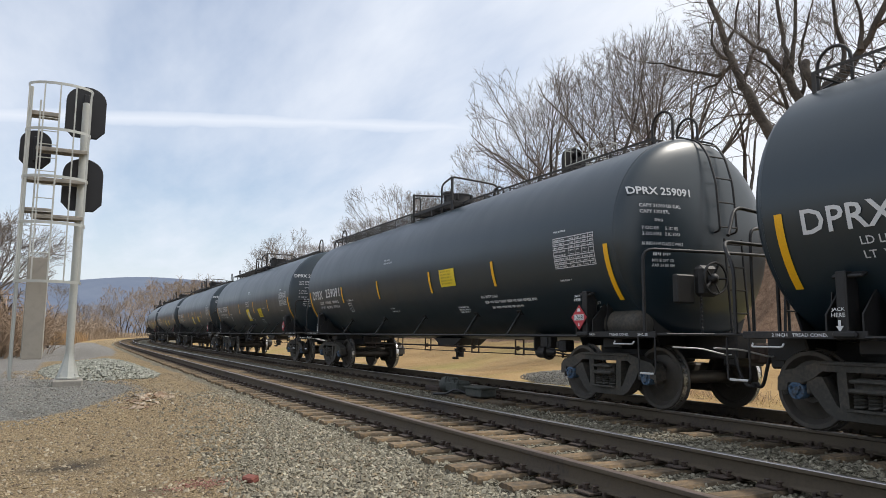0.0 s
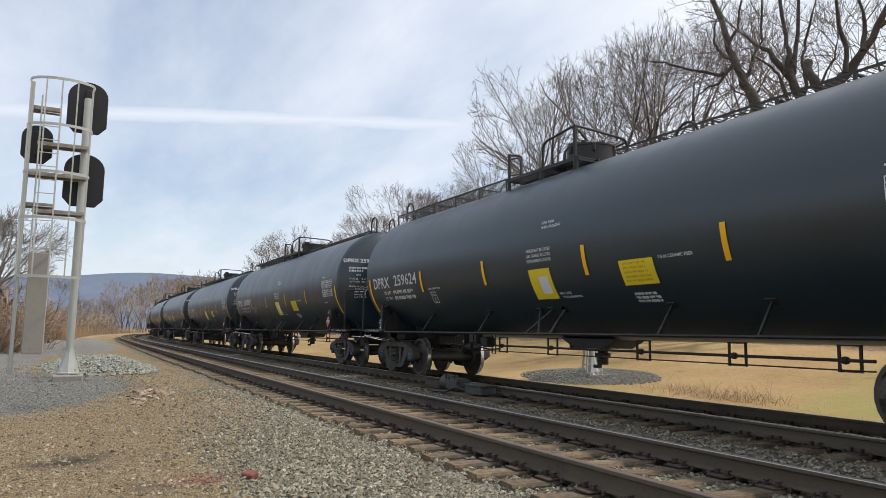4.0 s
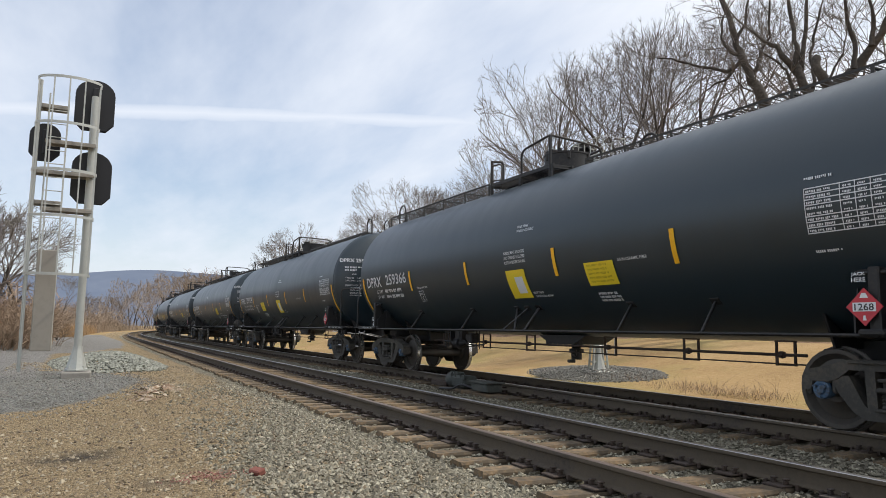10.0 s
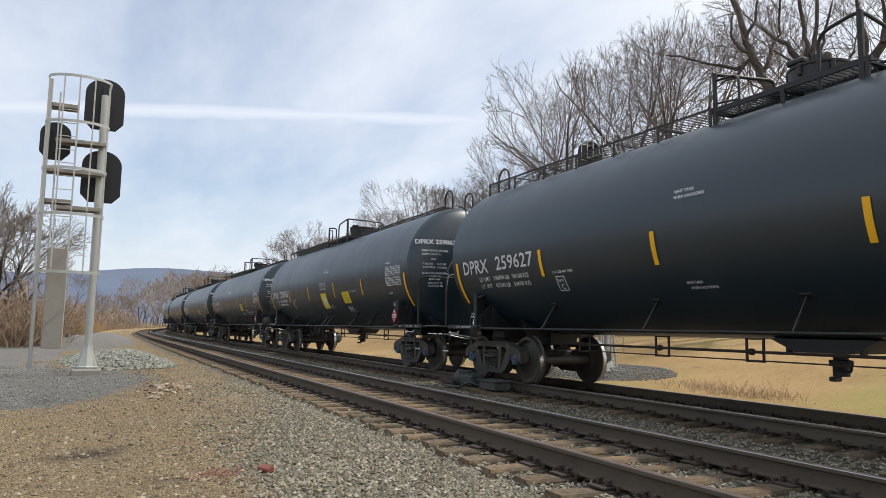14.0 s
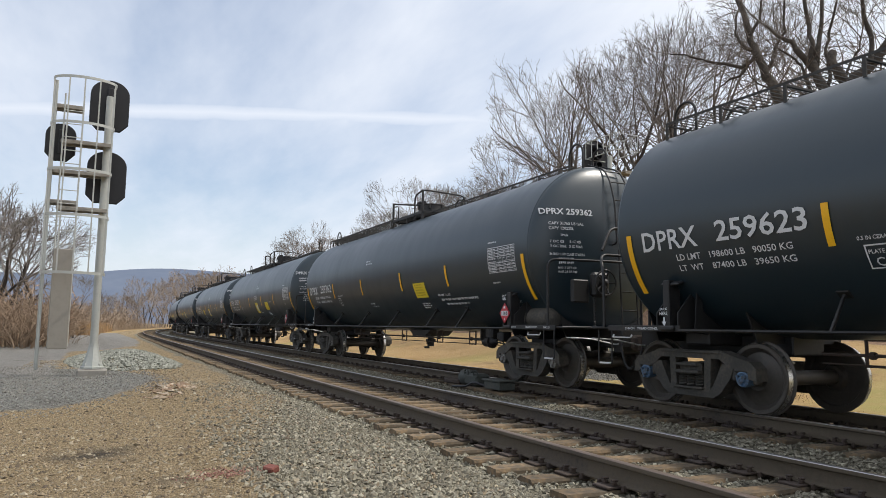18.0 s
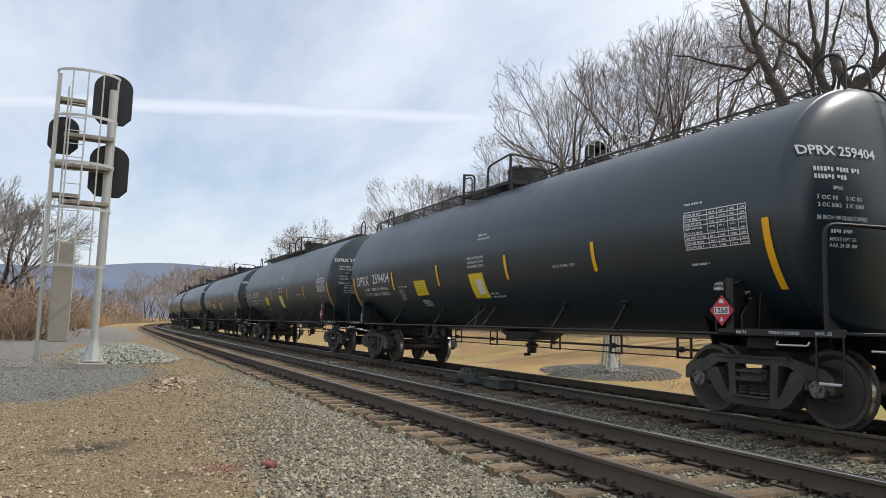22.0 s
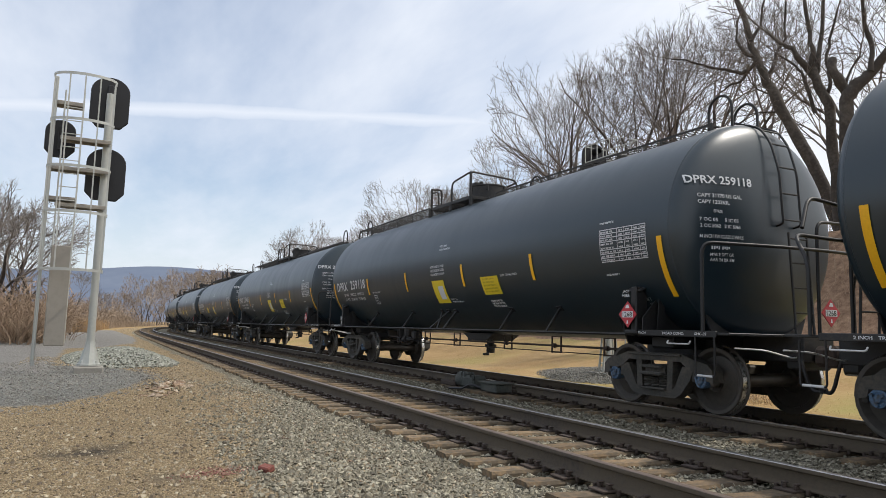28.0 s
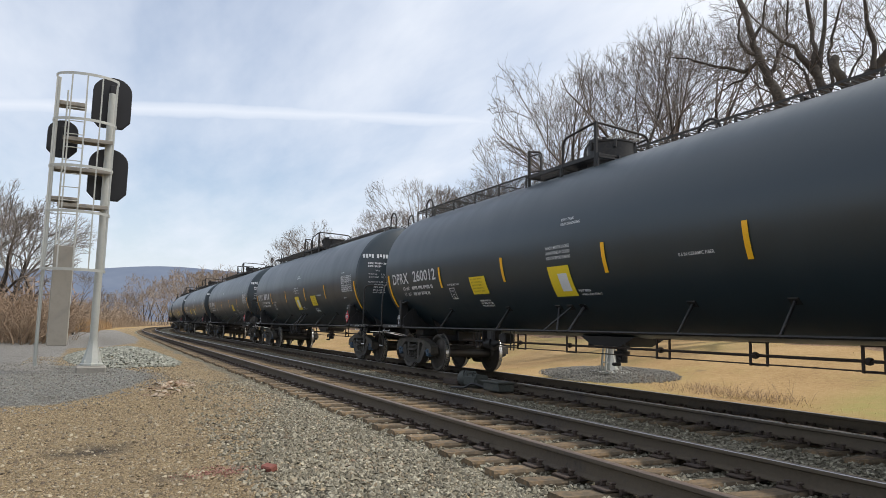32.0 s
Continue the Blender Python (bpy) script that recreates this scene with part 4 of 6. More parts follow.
def platform_mesh(x0, x1):
    sh = Shape()
    z = TANK_Z + TANK_R + 0.02
    for y in (-0.74, -0.30, 0.30, 0.74):
        sh.box(((x0 + x1) / 2, y, z), (x1 - x0, 0.035, 0.07))
    n = int((x1 - x0) / 0.075)
    for i in range(n):
        x = x0 + (i + 0.5) * (x1 - x0) / n
        for s in (-1, 1):
            sh.box((x, s * 0.52, z + 0.012), (0.014, 0.44, 0.025))
    for x in (x0 + 0.05, (x0 + x1) / 2, x1 - 0.05):
        sh.box((x, 0, z - 0.035), (0.05, 1.5, 0.03))
        for s in (-1, 1):
            sh.box((x, s * 0.75, z - 0.15), (0.05, 0.025, 0.30))
    return sh.mesh("platform", BLACK_STEEL, smooth=0)


def dome_rail_mesh(s, left, post):
    """A guard rail along one side and across behind the valve housing, on one stout post."""
    sh = Shape()
    z, y = TANK_Z + TANK_R - 0.16, -0.74
    if s < 0:
        pts = [(left, y, z), (left, y, 4.70), (post, y, 4.80), (post - 0.14, 0.0, 4.80), (post - 0.22, 0.66, 4.78), (post - 0.22, 0.70, z)]
        sh.tube([(post, y, z - 0.16), (post, y, 4.80)], 0.038, 6)
    else:
        pts = [(left, -y, z), (left, -y, 4.72), (post - 0.35, -y, 4.76)]
    sh.tube(bent(pts, 0.16), 0.024, 7)
    return sh.mesh("safety_rail", BLACK_STEEL, smooth=60)


def entry_rail_mesh(y, x, across):
    """The gate rails at the end of the platform; across: how far the top bar runs over it."""
    sh = Shape()
    z = TANK_Z + TANK_R - 0.20
    top = 4.74
    sh.tube([(x, y, z - 0.06), (x, y, top)], 0.034, 7)
    sh.tube(bent([(x, y, top - 0.02), (x + 0.10 * across, y * (1 - 0.7 * across), top), (x + 0.10 * across, y * (1 - 0.7 * across), z + 0.25)], 0.10), 0.026, 7)
    sh.tube(bent([(x, y, top - 0.12), (x + 0.42, y, top - 0.14), (x + 0.42, y, z + 0.1)], 0.14), 0.019, 6)
    sh.tube([(x, y, z + 0.32), (x + 0.42, y, z + 0.27)], 0.016, 6)
    return sh.mesh("entry_rail", BLACK_STEEL, smooth=60)


def side_rail_mesh():
    sh = Shape()
    for s in (-1, 1):
        sh.tube([(-6.61, s * 1.49, 1.06), (6.88, s * 1.49, 1.06)], 0.024, 6)
    return sh.mesh("side_rail", BLACK_STEEL, smooth=60)


def strut_mesh(lean=0.0):
    sh = Shape()
    sh.tube([(0.0, -1.50, 1.05), (-0.05 + lean, -1.17, 1.47)], 0.024, 6)
    sh.box((-0.05 + lean, -1.165, 1.48), (0.16, 0.12, 0.03), Matrix.Rotation(-0.75, 3, "X"), ch=0.008)
    return sh.mesh("strut", BLACK_STEEL, smooth=60)


def stub_sill_mesh():
    sh = Shape()
    sh.box((7.25, 0, 0.93), (2.9, 0.62, 0.36), ch=0.02)
    sh.box((8.55, 0, 0.86), (0.24, 0.60, 0.42), ch=0.03)
    return sh.mesh("stub_sill", BLACK_STEEL, smooth=30)


def body_bolster_mesh():
    """The cross beam over a truck, with webs up to the tank."""
    sh = Shape()
    sh.box((6.836, 0, 0.97), (0.44, 1.9, 0.22), ch=0.03)
    for s in (-1, 1):
        web = [(s * 0.25, 0.95), (s * 1.48, 1.05), (s * 1.48, 1.30), (s * 1.20, 1.60), (s * 0.25, 1.05)]
        for dx in (-0.20, 0.20):
            sh.plate(web if s > 0 else web[::-1], 0.02, Matrix.Translation((6.836 + dx, 0, 0)) @ pose(0, 0, 0, 90, 0, 90))
    return sh.mesh("body_bolster", BLACK_STEEL, smooth=30)


def saddle_mesh():
    sh = Shape()
    sh.plate([(-0.8, 0.9), (0.8, 0.9), (1.0, 1.35), (-1.0, 1.35)], 0.03, pose(0, 0, 0, 90, 0, 90))
    return sh.mesh("saddle", BLACK_STEEL, smooth=0)


def end_platform_mesh():
    sh = Shape()
    sh.box((7.9, 0, 1.09), (1.3, 2.9, 0.035), ch=0.008)
    return sh.mesh("end_platform", BLACK_STEEL, smooth=0)


def coupler_mesh(e):
    sh = Shape()
    sh.box((e * 8.62, 0, 0.84), (0.5, 0.16, 0.17), ch=0.03)
    sh.box((e * 8.86, -0.06 * e, 0.84), (0.20, 0.30, 0.26), ch=0.05)
    sh.box((e * 8.93, 0.12 * e, 0.84), (0.20, 0.10, 0.28), ch=0.03)
    sh.tube(bent([(e * 8.55, 0.15, 0.95), (e * 8.6, 0.5, 0.9), (e * 8.62, 1.2, 0.82)], 0.1), 0.016, 6)
    return sh.mesh("coupler", RUST, smooth=30)


def hose_mesh(e):
    sh = Shape()
    pts = [(e * 8.66, -0.30, 0.82), (e * 8.72, -0.31, 0.62), (e * 8.77, -0.30, 0.47), (e * 8.84, -0.28, 0.39), (e * 8.94, -0.26, 0.42)]
    sh.tube(bent(pts, 0.08), 0.024, 7)
    sh.box((e * 8.94, -0.26, 0.42), (0.05, 0.12, 0.07), ch=0.015)
    return sh.mesh("air_hose", BLACK_STEEL, smooth=60)


def step_mesh(e, y):
    """A sill step: two dark hangers and a pale tread."""
    sh = Shape()
    sh.slot = 0
    sh.tube(bent([(e * 8.02, y, 1.05), (e * 8.02, y, 0.55), (e * 8.34, y, 0.55), (e * 8.34, y, 1.05)], 0.04), 0.013, 6)
    sh.slot = 1
    sh.tube([(e * 8.05, y, 0.555), (e * 8.31, y, 0.555)], 0.016, 6)
    return sh.mesh("sill_step", BLACK_STEEL, PALE_METAL, smooth=60)


def grab_mesh(e, y):
    sh = Shape()
    sh.tube(bent([(e * 7.55, y * 1.01, 0.99), (e * 7.55, y * 1.03, 0.95), (e * 7.95, y * 1.03, 0.95), (e * 7.95, y * 1.01, 0.99)], 0.03), 0.011, 6)
    return sh.mesh("grab_iron", PALE_METAL, smooth=60)


def uncoupling_mesh(e):
    sh = Shape()
    sh.tube(bent([(e * 8.60, -1.40, 0.92), (e * 8.62, -0.9, 0.90), (e * 8.60, -0.35, 0.80), (e * 8.62, -0.1, 0.86)], 0.1), 0.012, 6)
    return sh.mesh("uncoupling_lever", PALE_METAL, smooth=60)


def jack_pad_mesh(e):
    sh = Shape()
    sh.box((e * 6.85, -1.38, 1.40), (0.12, 0.22, 0.70), ch=0.015)
    sh.box((e * 6.80, -1.31, 1.74), (0.34, 0.32, 0.04), Matrix.Rotation(0.35, 3, "X"), ch=0.015)
    sh.box((e * 6.82, -1.46, 1.09), (0.26, 0.14, 0.07), ch=0.02)
    for dx in (-0.3, 0.3):
        sh.plate([(-0.10, -0.32), (0.10, -0.32), (0.02, 0.30), (-0.04, 0.30)], 0.015, pose(e * 6.82 + dx, -1.2, 1.36, 90, 0, 90 if dx > 0 else -90))
    return sh.mesh("jacking_pad", BLACK_STEEL, smooth=30)


def outlet_mesh():
    """The skid round the bottom outlet, with its valve below."""
    sh = Shape()
    prof = [(-0.75, 0.99), (0.75, 0.99), (0.38, 0.82), (-0.38, 0.82)]
    sh.plate(prof[::-1], 0.72, pose(0.08, 0, 0, 90, 0, 0))
    sh.lathe([(0.10, 0.0), (0.10, 0.12), (0.14, 0.13), (0.14, 0.2), (0.09, 0.21), (0.09, 0.30)], 14, pose(0.08, 0, 0.53))
    sh.tube(bent([(0.08, -0.1, 0.62), (0.38, -0.25, 0.60), (0.40, -0.26, 0.72)], 0.05), 0.018, 6)
    sh.box((0.08, -0.12, 0.50), (0.10, 0.14, 0.06), ch=0.015)
    for dx in (-0.5, 0.5):
        sh.box((0.08 + dx, -0.3, 0.86), (0.05, 0.10, 0.16), ch=0.01)
    return sh.mesh("bottom_outlet", BLACK_STEEL, smooth=30)


def piping_mesh():
    """The train line and a thin rod below it, on pairs of flat hangers."""
    sh = Shape()
    y = -0.42
    sh.tube([(-5.3, y, 0.80), (5.3, y, 0.80)], 0.021, 7)
    sh.tube([(-5.3, y, 0.685), (5.3, y, 0.685)], 0.011, 6)
    for x in (-4.60, -2.62, -0.86, 1.58, 3.40, 5.0):
        for dx in (-0.12, 0.12):
            sh.box((x + dx, y + (0.02 if dx > 0 else -0.02), 0.82), (0.035, 0.02, 0.32))
        sh.box((x, y, 0.975), (0.30, 0.04, 0.02))
        sh.box((x, y, 0.67), (0.30, 0.03, 0.014))
        sh.lathe([(0.042, -0.035), (0.048, 0.0), (0.042, 0.035)], 8, pose(x - 0.06, y, 0.80, 0, 90, 0))
    return sh.mesh("brake_piping", RUST, smooth=40)


def brake_wheel_mesh():
    sh = Shape()
    c = (8.62, -0.58, 1.87)
    ring = [(c[0], c[1] + 0.22 * math.cos(a), c[2] + 0.22 * math.sin(a)) for a in np.linspace(0, 2 * math.pi, 25)[:-1]]
    sh.tube(ring, 0.018, 6, closed=True)
    for k in range(5):
        a = k * 1.2566
        sh.tube([(c[0] - 0.05, c[1], c[2]), (c[0], c[1] + 0.22 * math.cos(a), c[2] + 0.22 * math.sin(a))], 0.016, 5)
    sh.lathe([(0.07, -0.12), (0.07, 0.0), (0.03, 0.03)], 12, Matrix.Translation(c) @ pose(0, 0, 0, 0, 90, 0))
    return sh.mesh("brake_wheel", BLACK_STEEL, smooth=60)


def brake_gear_mesh():
    sh = Shape()
    sh.box((8.46, -0.60, 1.84), (0.16, 0.36, 0.44), ch=0.05)
    sh.box((8.43, -1.00, 1.72), (0.10, 0.34, 0.40), ch=0.02)
    for z in np.arange(1.12, 1.62, 0.055):
        sh.box((8.48, -0.72, z), (0.03, 0.03, 0.045), ch=0.008)
    sh.tube([(8.46, -0.72, 1.1), (8.46, -0.72, 1.62)], 0.008, 5)
    return sh.mesh("hand_brake_gear", BLACK_STEEL, smooth=40)


def reservoir_mesh(x):
    sh = Shape()
    sh.lathe([(0.10, -0.42), (0.20, -0.36), (0.22, -0.3), (0.22, 0.3), (0.20, 0.36), (0.10, 0.42)], 18, pose(x, -1.05, 1.24, 0, 90, 0))
    return sh.mesh("air_reservoir", TRUCK_STEEL, smooth=50)


def cylinder_mesh(x):
    sh = Shape()
    sh.lathe([(0.06, -0.22), (0.115, -0.19), (0.115, 0.08), (0.145, 0.085), (0.145, 0.115), (0.09, 0.12), (0.07, 0.2), (0.03, 0.3)], 16,
             pose(x, -0.62, 0.76, 0, 90, 0))
    sh.box((x + 0.1, -0.62, 0.96), (0.32, 0.2, 0.26), ch=0.03)
    sh.box((x - 0.16, -0.66, 0.94), (0.03, 0.24, 0.30), ch=0.006)
    sh.box((x + 0.58, -0.58, 0.88), (0.20, 0.24, 0.22), ch=0.03)
    sh.box((x + 0.44, -0.60, 0.90), (0.10, 0.16, 0.14), ch=0.02)
    sh.tube([(x + 0.3, -0.62, 0.76), (x + 0.62, -0.58, 0.72), (x + 0.95, -0.5, 0.74)], 0.018, 6)
    sh.tube([(x + 0.2, -0.74, 1.06), (x + 0.24, -0.76, 0.84), (x + 0.52, -0.72, 0.80)], 0.014, 6)
    sh.tube([(x - 0.3, -0.6, 0.78), (x - 0.9, -0.4, 0.8)], 0.02, 6)
    sh.tube([(x - 0.75, -0.62, 0.79), (x - 0.18, -0.62, 0.79)], 0.022, 6)
    return sh.mesh("brake_cylinder", BLACK_STEEL, smooth=40)


def brake_hanger_mesh(x):
    sh = Shape()
    sh.tube([(x, -0.62, 1.08), (x, -0.62, 0.64), (x + 0.14, -0.62, 0.64), (x + 0.14, -0.62, 1.08)], 0.015, 6)
    return sh.mesh("brake_hanger", BLACK_STEEL, smooth=40)


def placard_mesh(at):
    sh = Shape()
    sh.plate([(-0.19, 0), (0, -0.19), (0.19, 0), (0, 0.19)], 0.012, at @ pose(0, 0, 0, 90, 0, 0))
    return sh.mesh("placard", RED_PLACARD, smooth=0)


def placard_face_mesh(at):
    """The white number board of a placard and the figures on it."""
    sh = Shape()
    sh.slot = 0
    q = [(-0.12, -0.045), (0.12, -0.045), (0.12, 0.045), (-0.12, 0.045)]
    sh.add([at @ Vector((x, -0.009, z)) for x, z in q], [(0, 1, 2, 3)])
    for z, w in ((0.11, 0.045), (-0.115, 0.02)):
        sh.add([at @ Vector((x, -0.009, z + dz)) for x, dz in ((-w, -0.02), (w, -0.02), (w * 0.5, 0.03), (-w * 0.5, 0.03))], [(0, 1, 2, 3)])
    sh.slot = 1
    v, f = writing("1268", 0.20, 0.07)
    sh.add([at @ Vector((p[0] - 0.10, -0.011, p[1] - 0.035)) for p in v], f)
    return sh.mesh("placard_number", WHITE_INK, SIGNAL_BLACK, smooth=0)


def stripe_mesh(x, z0, z1, w=0.085):
    sh = Shape()
    patch(sh, on_shell, x, girth(z0), w, girth(z1) - girth(z0), 8)
    return sh.mesh("reflective_stripe", YELLOW_TAPE, smooth=60)


def decal_mesh(x, z0, z1, w, white):
    sh = Shape()
    sh.slot = 0
    patch(sh, on_shell, x, girth(z0), w, girth(z1) - girth(z0), 6)
    lift = lambda a, b: on_shell(a, b, 0.013)
    if white:
        sh.slot = 1
        patch(sh, lift, x + w * 0.42, girth(z0) + 0.10, w * 0.42, (girth(z1) - girth(z0)) * 0.58, 4)
    else:
        sh.slot = 2
        bars(sh, lift, x + w * 0.1, girth(z0) + 0.05, w * 0.8, (girth(z1) - girth(z0)) * 0.78, 5, 3, 0.9)
    return sh.mesh("warning_decal", YELLOW_DECAL, WHITE_INK, material("decal_ink", (0.50, 0.38, 0.02), 0.5) if not white else WHITE_INK, smooth=60)


def table_mesh():
    """The white test-record table on the flank."""
    sh = Shape()
    x0, z0, w, h = 6.22, girth(2.14), 1.02, girth(2.62) - girth(2.14)
    for i, b in enumerate(np.linspace(0, h, 9)):
        if i != 4:
            patch(sh, on_shell, x0, z0 + b, w, 0.012, 1)
    for a in (0, 0.40, 0.56, 0.72, 0.88, 1.0):
        patch(sh, on_shell, x0 + a * w - 0.005, z0, 0.010, h + 0.012, 5)
    for i in range(8):
        bars(sh, on_shell, x0 + 0.02, z0 + h * (i + 0.3) / 8, w * 0.34, 0.026, 1, 60 + i)
        for k in range(4):
            bars(sh, on_shell, x0 + w * (0.43 + 0.16 * k), z0 + h * (i + 0.3) / 8, 0.10, 0.022, 1, 90 + 9 * i + k)
    bars(sh, on_shell, x0, z0 + h + 0.10, 0.36, 0.03, 1, 5)
    return sh.mesh("data_table", WHITE_INK, smooth=60)


def head_text_meshes():
    lines = [("SPRG", -1.09, 2.725, 0.13, 0.042), ("7 OC 05     5 IC 05", -1.29, 2.605, 0.58, 0.048), ("2 OC 5062   2 IC 5063", -1.28, 2.52, 0.60, 0.048),
             ("36 INCH 1W CLASS C WHLS", -1.29, 2.375, 0.66, 0.050), ("SE60EE CPL", -1.12, 2.295, 0.30, 0.044), ("", -1.12, 2.225, 0.31, 0.044), ("M901E DFT GR", -1.13, 2.135, 0.35, 0.044),
             ("AAR 24 BR BM", -1.13, 2.065, 0.36, 0.044)]
    out = []
    for body, a, b, w, h in lines:
        sh = Shape()
        if body:
            letters(sh, on_head, body, a, b, w, h)
        else:
            bars(sh, on_head, a, b, w, h, 1, 7)
        out.append(sh.mesh("stencil_line", WHITE_INK, smooth=60))
    return out


def sill_plate_mesh(x):
    sh = Shape()
    sh.box((x, -1.465, 1.085), (1.5, 0.03, 0.085), ch=0.008)
    return sh.mesh("end_sill", BLACK_STEEL, smooth=0)


def sill_letter_meshes():
    flat = lambda a, b: (a, -1.4835, b)
    jack = lambda a, b: (a, -1.504, b)
    out = []
    for x in (6.90, -7.70):
        for body, dx, w in (("2 INCH", 0.0, 0.20), ("TREAD COND.", 0.52 if x > 0 else 0.26, 0.42), ("SHOES", 1.12 if x > 0 else 0.74, 0.20)):
            sh = Shape()
            letters(sh, flat, body, x + dx, 1.068, w, 0.036, 0.016)
            out.append(sh.mesh("sill_stencil", WHITE_INK, smooth=0))
    for x, z in ((6.72, 1.60), (-6.87, 1.27)):
        sh = Shape()
        letters(sh, jack, "JACK", x - 0.085, z + 0.055, 0.15, 0.045)
        letters(sh, jack, "HERE", x - 0.085, z, 0.15, 0.045)
        if x < 0:
            sh.add([jack(x + dx, z + dz) for dx, dz in ((-0.015, -0.03), (-0.015, -0.09), (-0.045, -0.09), (0, -0.15), (0.045, -0.09), (0.015, -0.09), (0.015, -0.03))], [tuple(range(7))[::-1]])
        out.append(sh.mesh("jack_stencil", WHITE_INK, smooth=0))
    return out


def flank_text_meshes(kind):
    """The smaller notices on the flank, each a mesh of its own."""
    out = []

    def notice(*lines):
        """Lines of body, start, girth, width and height; a number instead of words gives bars."""
        sh = Shape()
        for body, a, b, w, h in lines:
            if isinstance(body, str):
                letters(sh, on_shell, body, a, b, w, h)
            else:
                bars(sh, on_shell, a, b, w, h, *body)
        out.append(sh.mesh("notice_lettering", WHITE_INK, smooth=60))

    x = -1.12 if kind == "B" else 0.42
    notice(("VENT TANK", x, girth(2.82) + 0.08, 0.36, 0.048), ("WHEN UNLOADING", x, girth(2.82), 0.54, 0.048))
    notice(((1, 12), 6.25, girth(1.94), 0.34, 0.03))
    notice(("LIFT", 6.86, girth(1.56), 0.13, 0.05), ("HERE", 6.90, girth(1.49), 0.13, 0.05))
    frame_mark = Shape()
    for d in (0, 0.235):
        patch(frame_mark, on_shell, -4.00 + d, girth(1.72), 0.016, 0.27, 4)
        patch(frame_mark, on_shell, -4.00, girth(1.72) + d * 1.09, 0.25, 0.016, 1)
    letters(frame_mark, on_shell, "C", -3.92, girth(1.745), 0.09, 0.10)
    letters(frame_mark, on_shell, "PLATE", -3.97, girth(1.87), 0.17, 0.045)
    out.append(frame_mark.mesh("notice_lettering", WHITE_INK, smooth=60))
    notice((("0.5 IN CERAMIC FIBER" if kind == "B" else "1/2 IN. CERAMIC FIBER"), -4.05, girth(2.01), 0.58, 0.044))
    if kind == "B":
        notice(("80% EMPTY LOAD", 3.55, girth(1.78), 0.62, 0.06), ((1, 14), 3.62, girth(1.68), 2.15, 0.055), ((1, 15), 3.78, girth(1.58), 1.1, 0.055))
        notice(("VENT TANK", -1.14, girth(1.70), 0.30, 0.042), ("WHEN UNLOADING", -1.10, girth(1.63), 0.47, 0.042))
        notice(((3, 17, 0.5), 2.42, girth(1.53), 0.48, 0.16))
    else:
        notice(*[(body, 0.0, girth(2.25) + 0.20 - 0.088 * k, 0.70, 0.054) for k, body in enumerate(("HANDLE MUST BE LOCKED", "AND CHAINED IN CLOSED", "POSITION BEFORE LOADING"))])
        notice(("VENT TANK", 0.66, girth(1.72), 0.32, 0.042), ("WHEN UNLOADING", 0.70, girth(1.66), 0.52, 0.042))
        notice(("0.5 IN CERAMIC FIBER", 3.10, girth(2.10), 0.62, 0.046))
        notice(((3, 21, 0.5), (-2.82 if kind == "A2" else 2.40), girth(1.54), 0.50, 0.17))
    return out


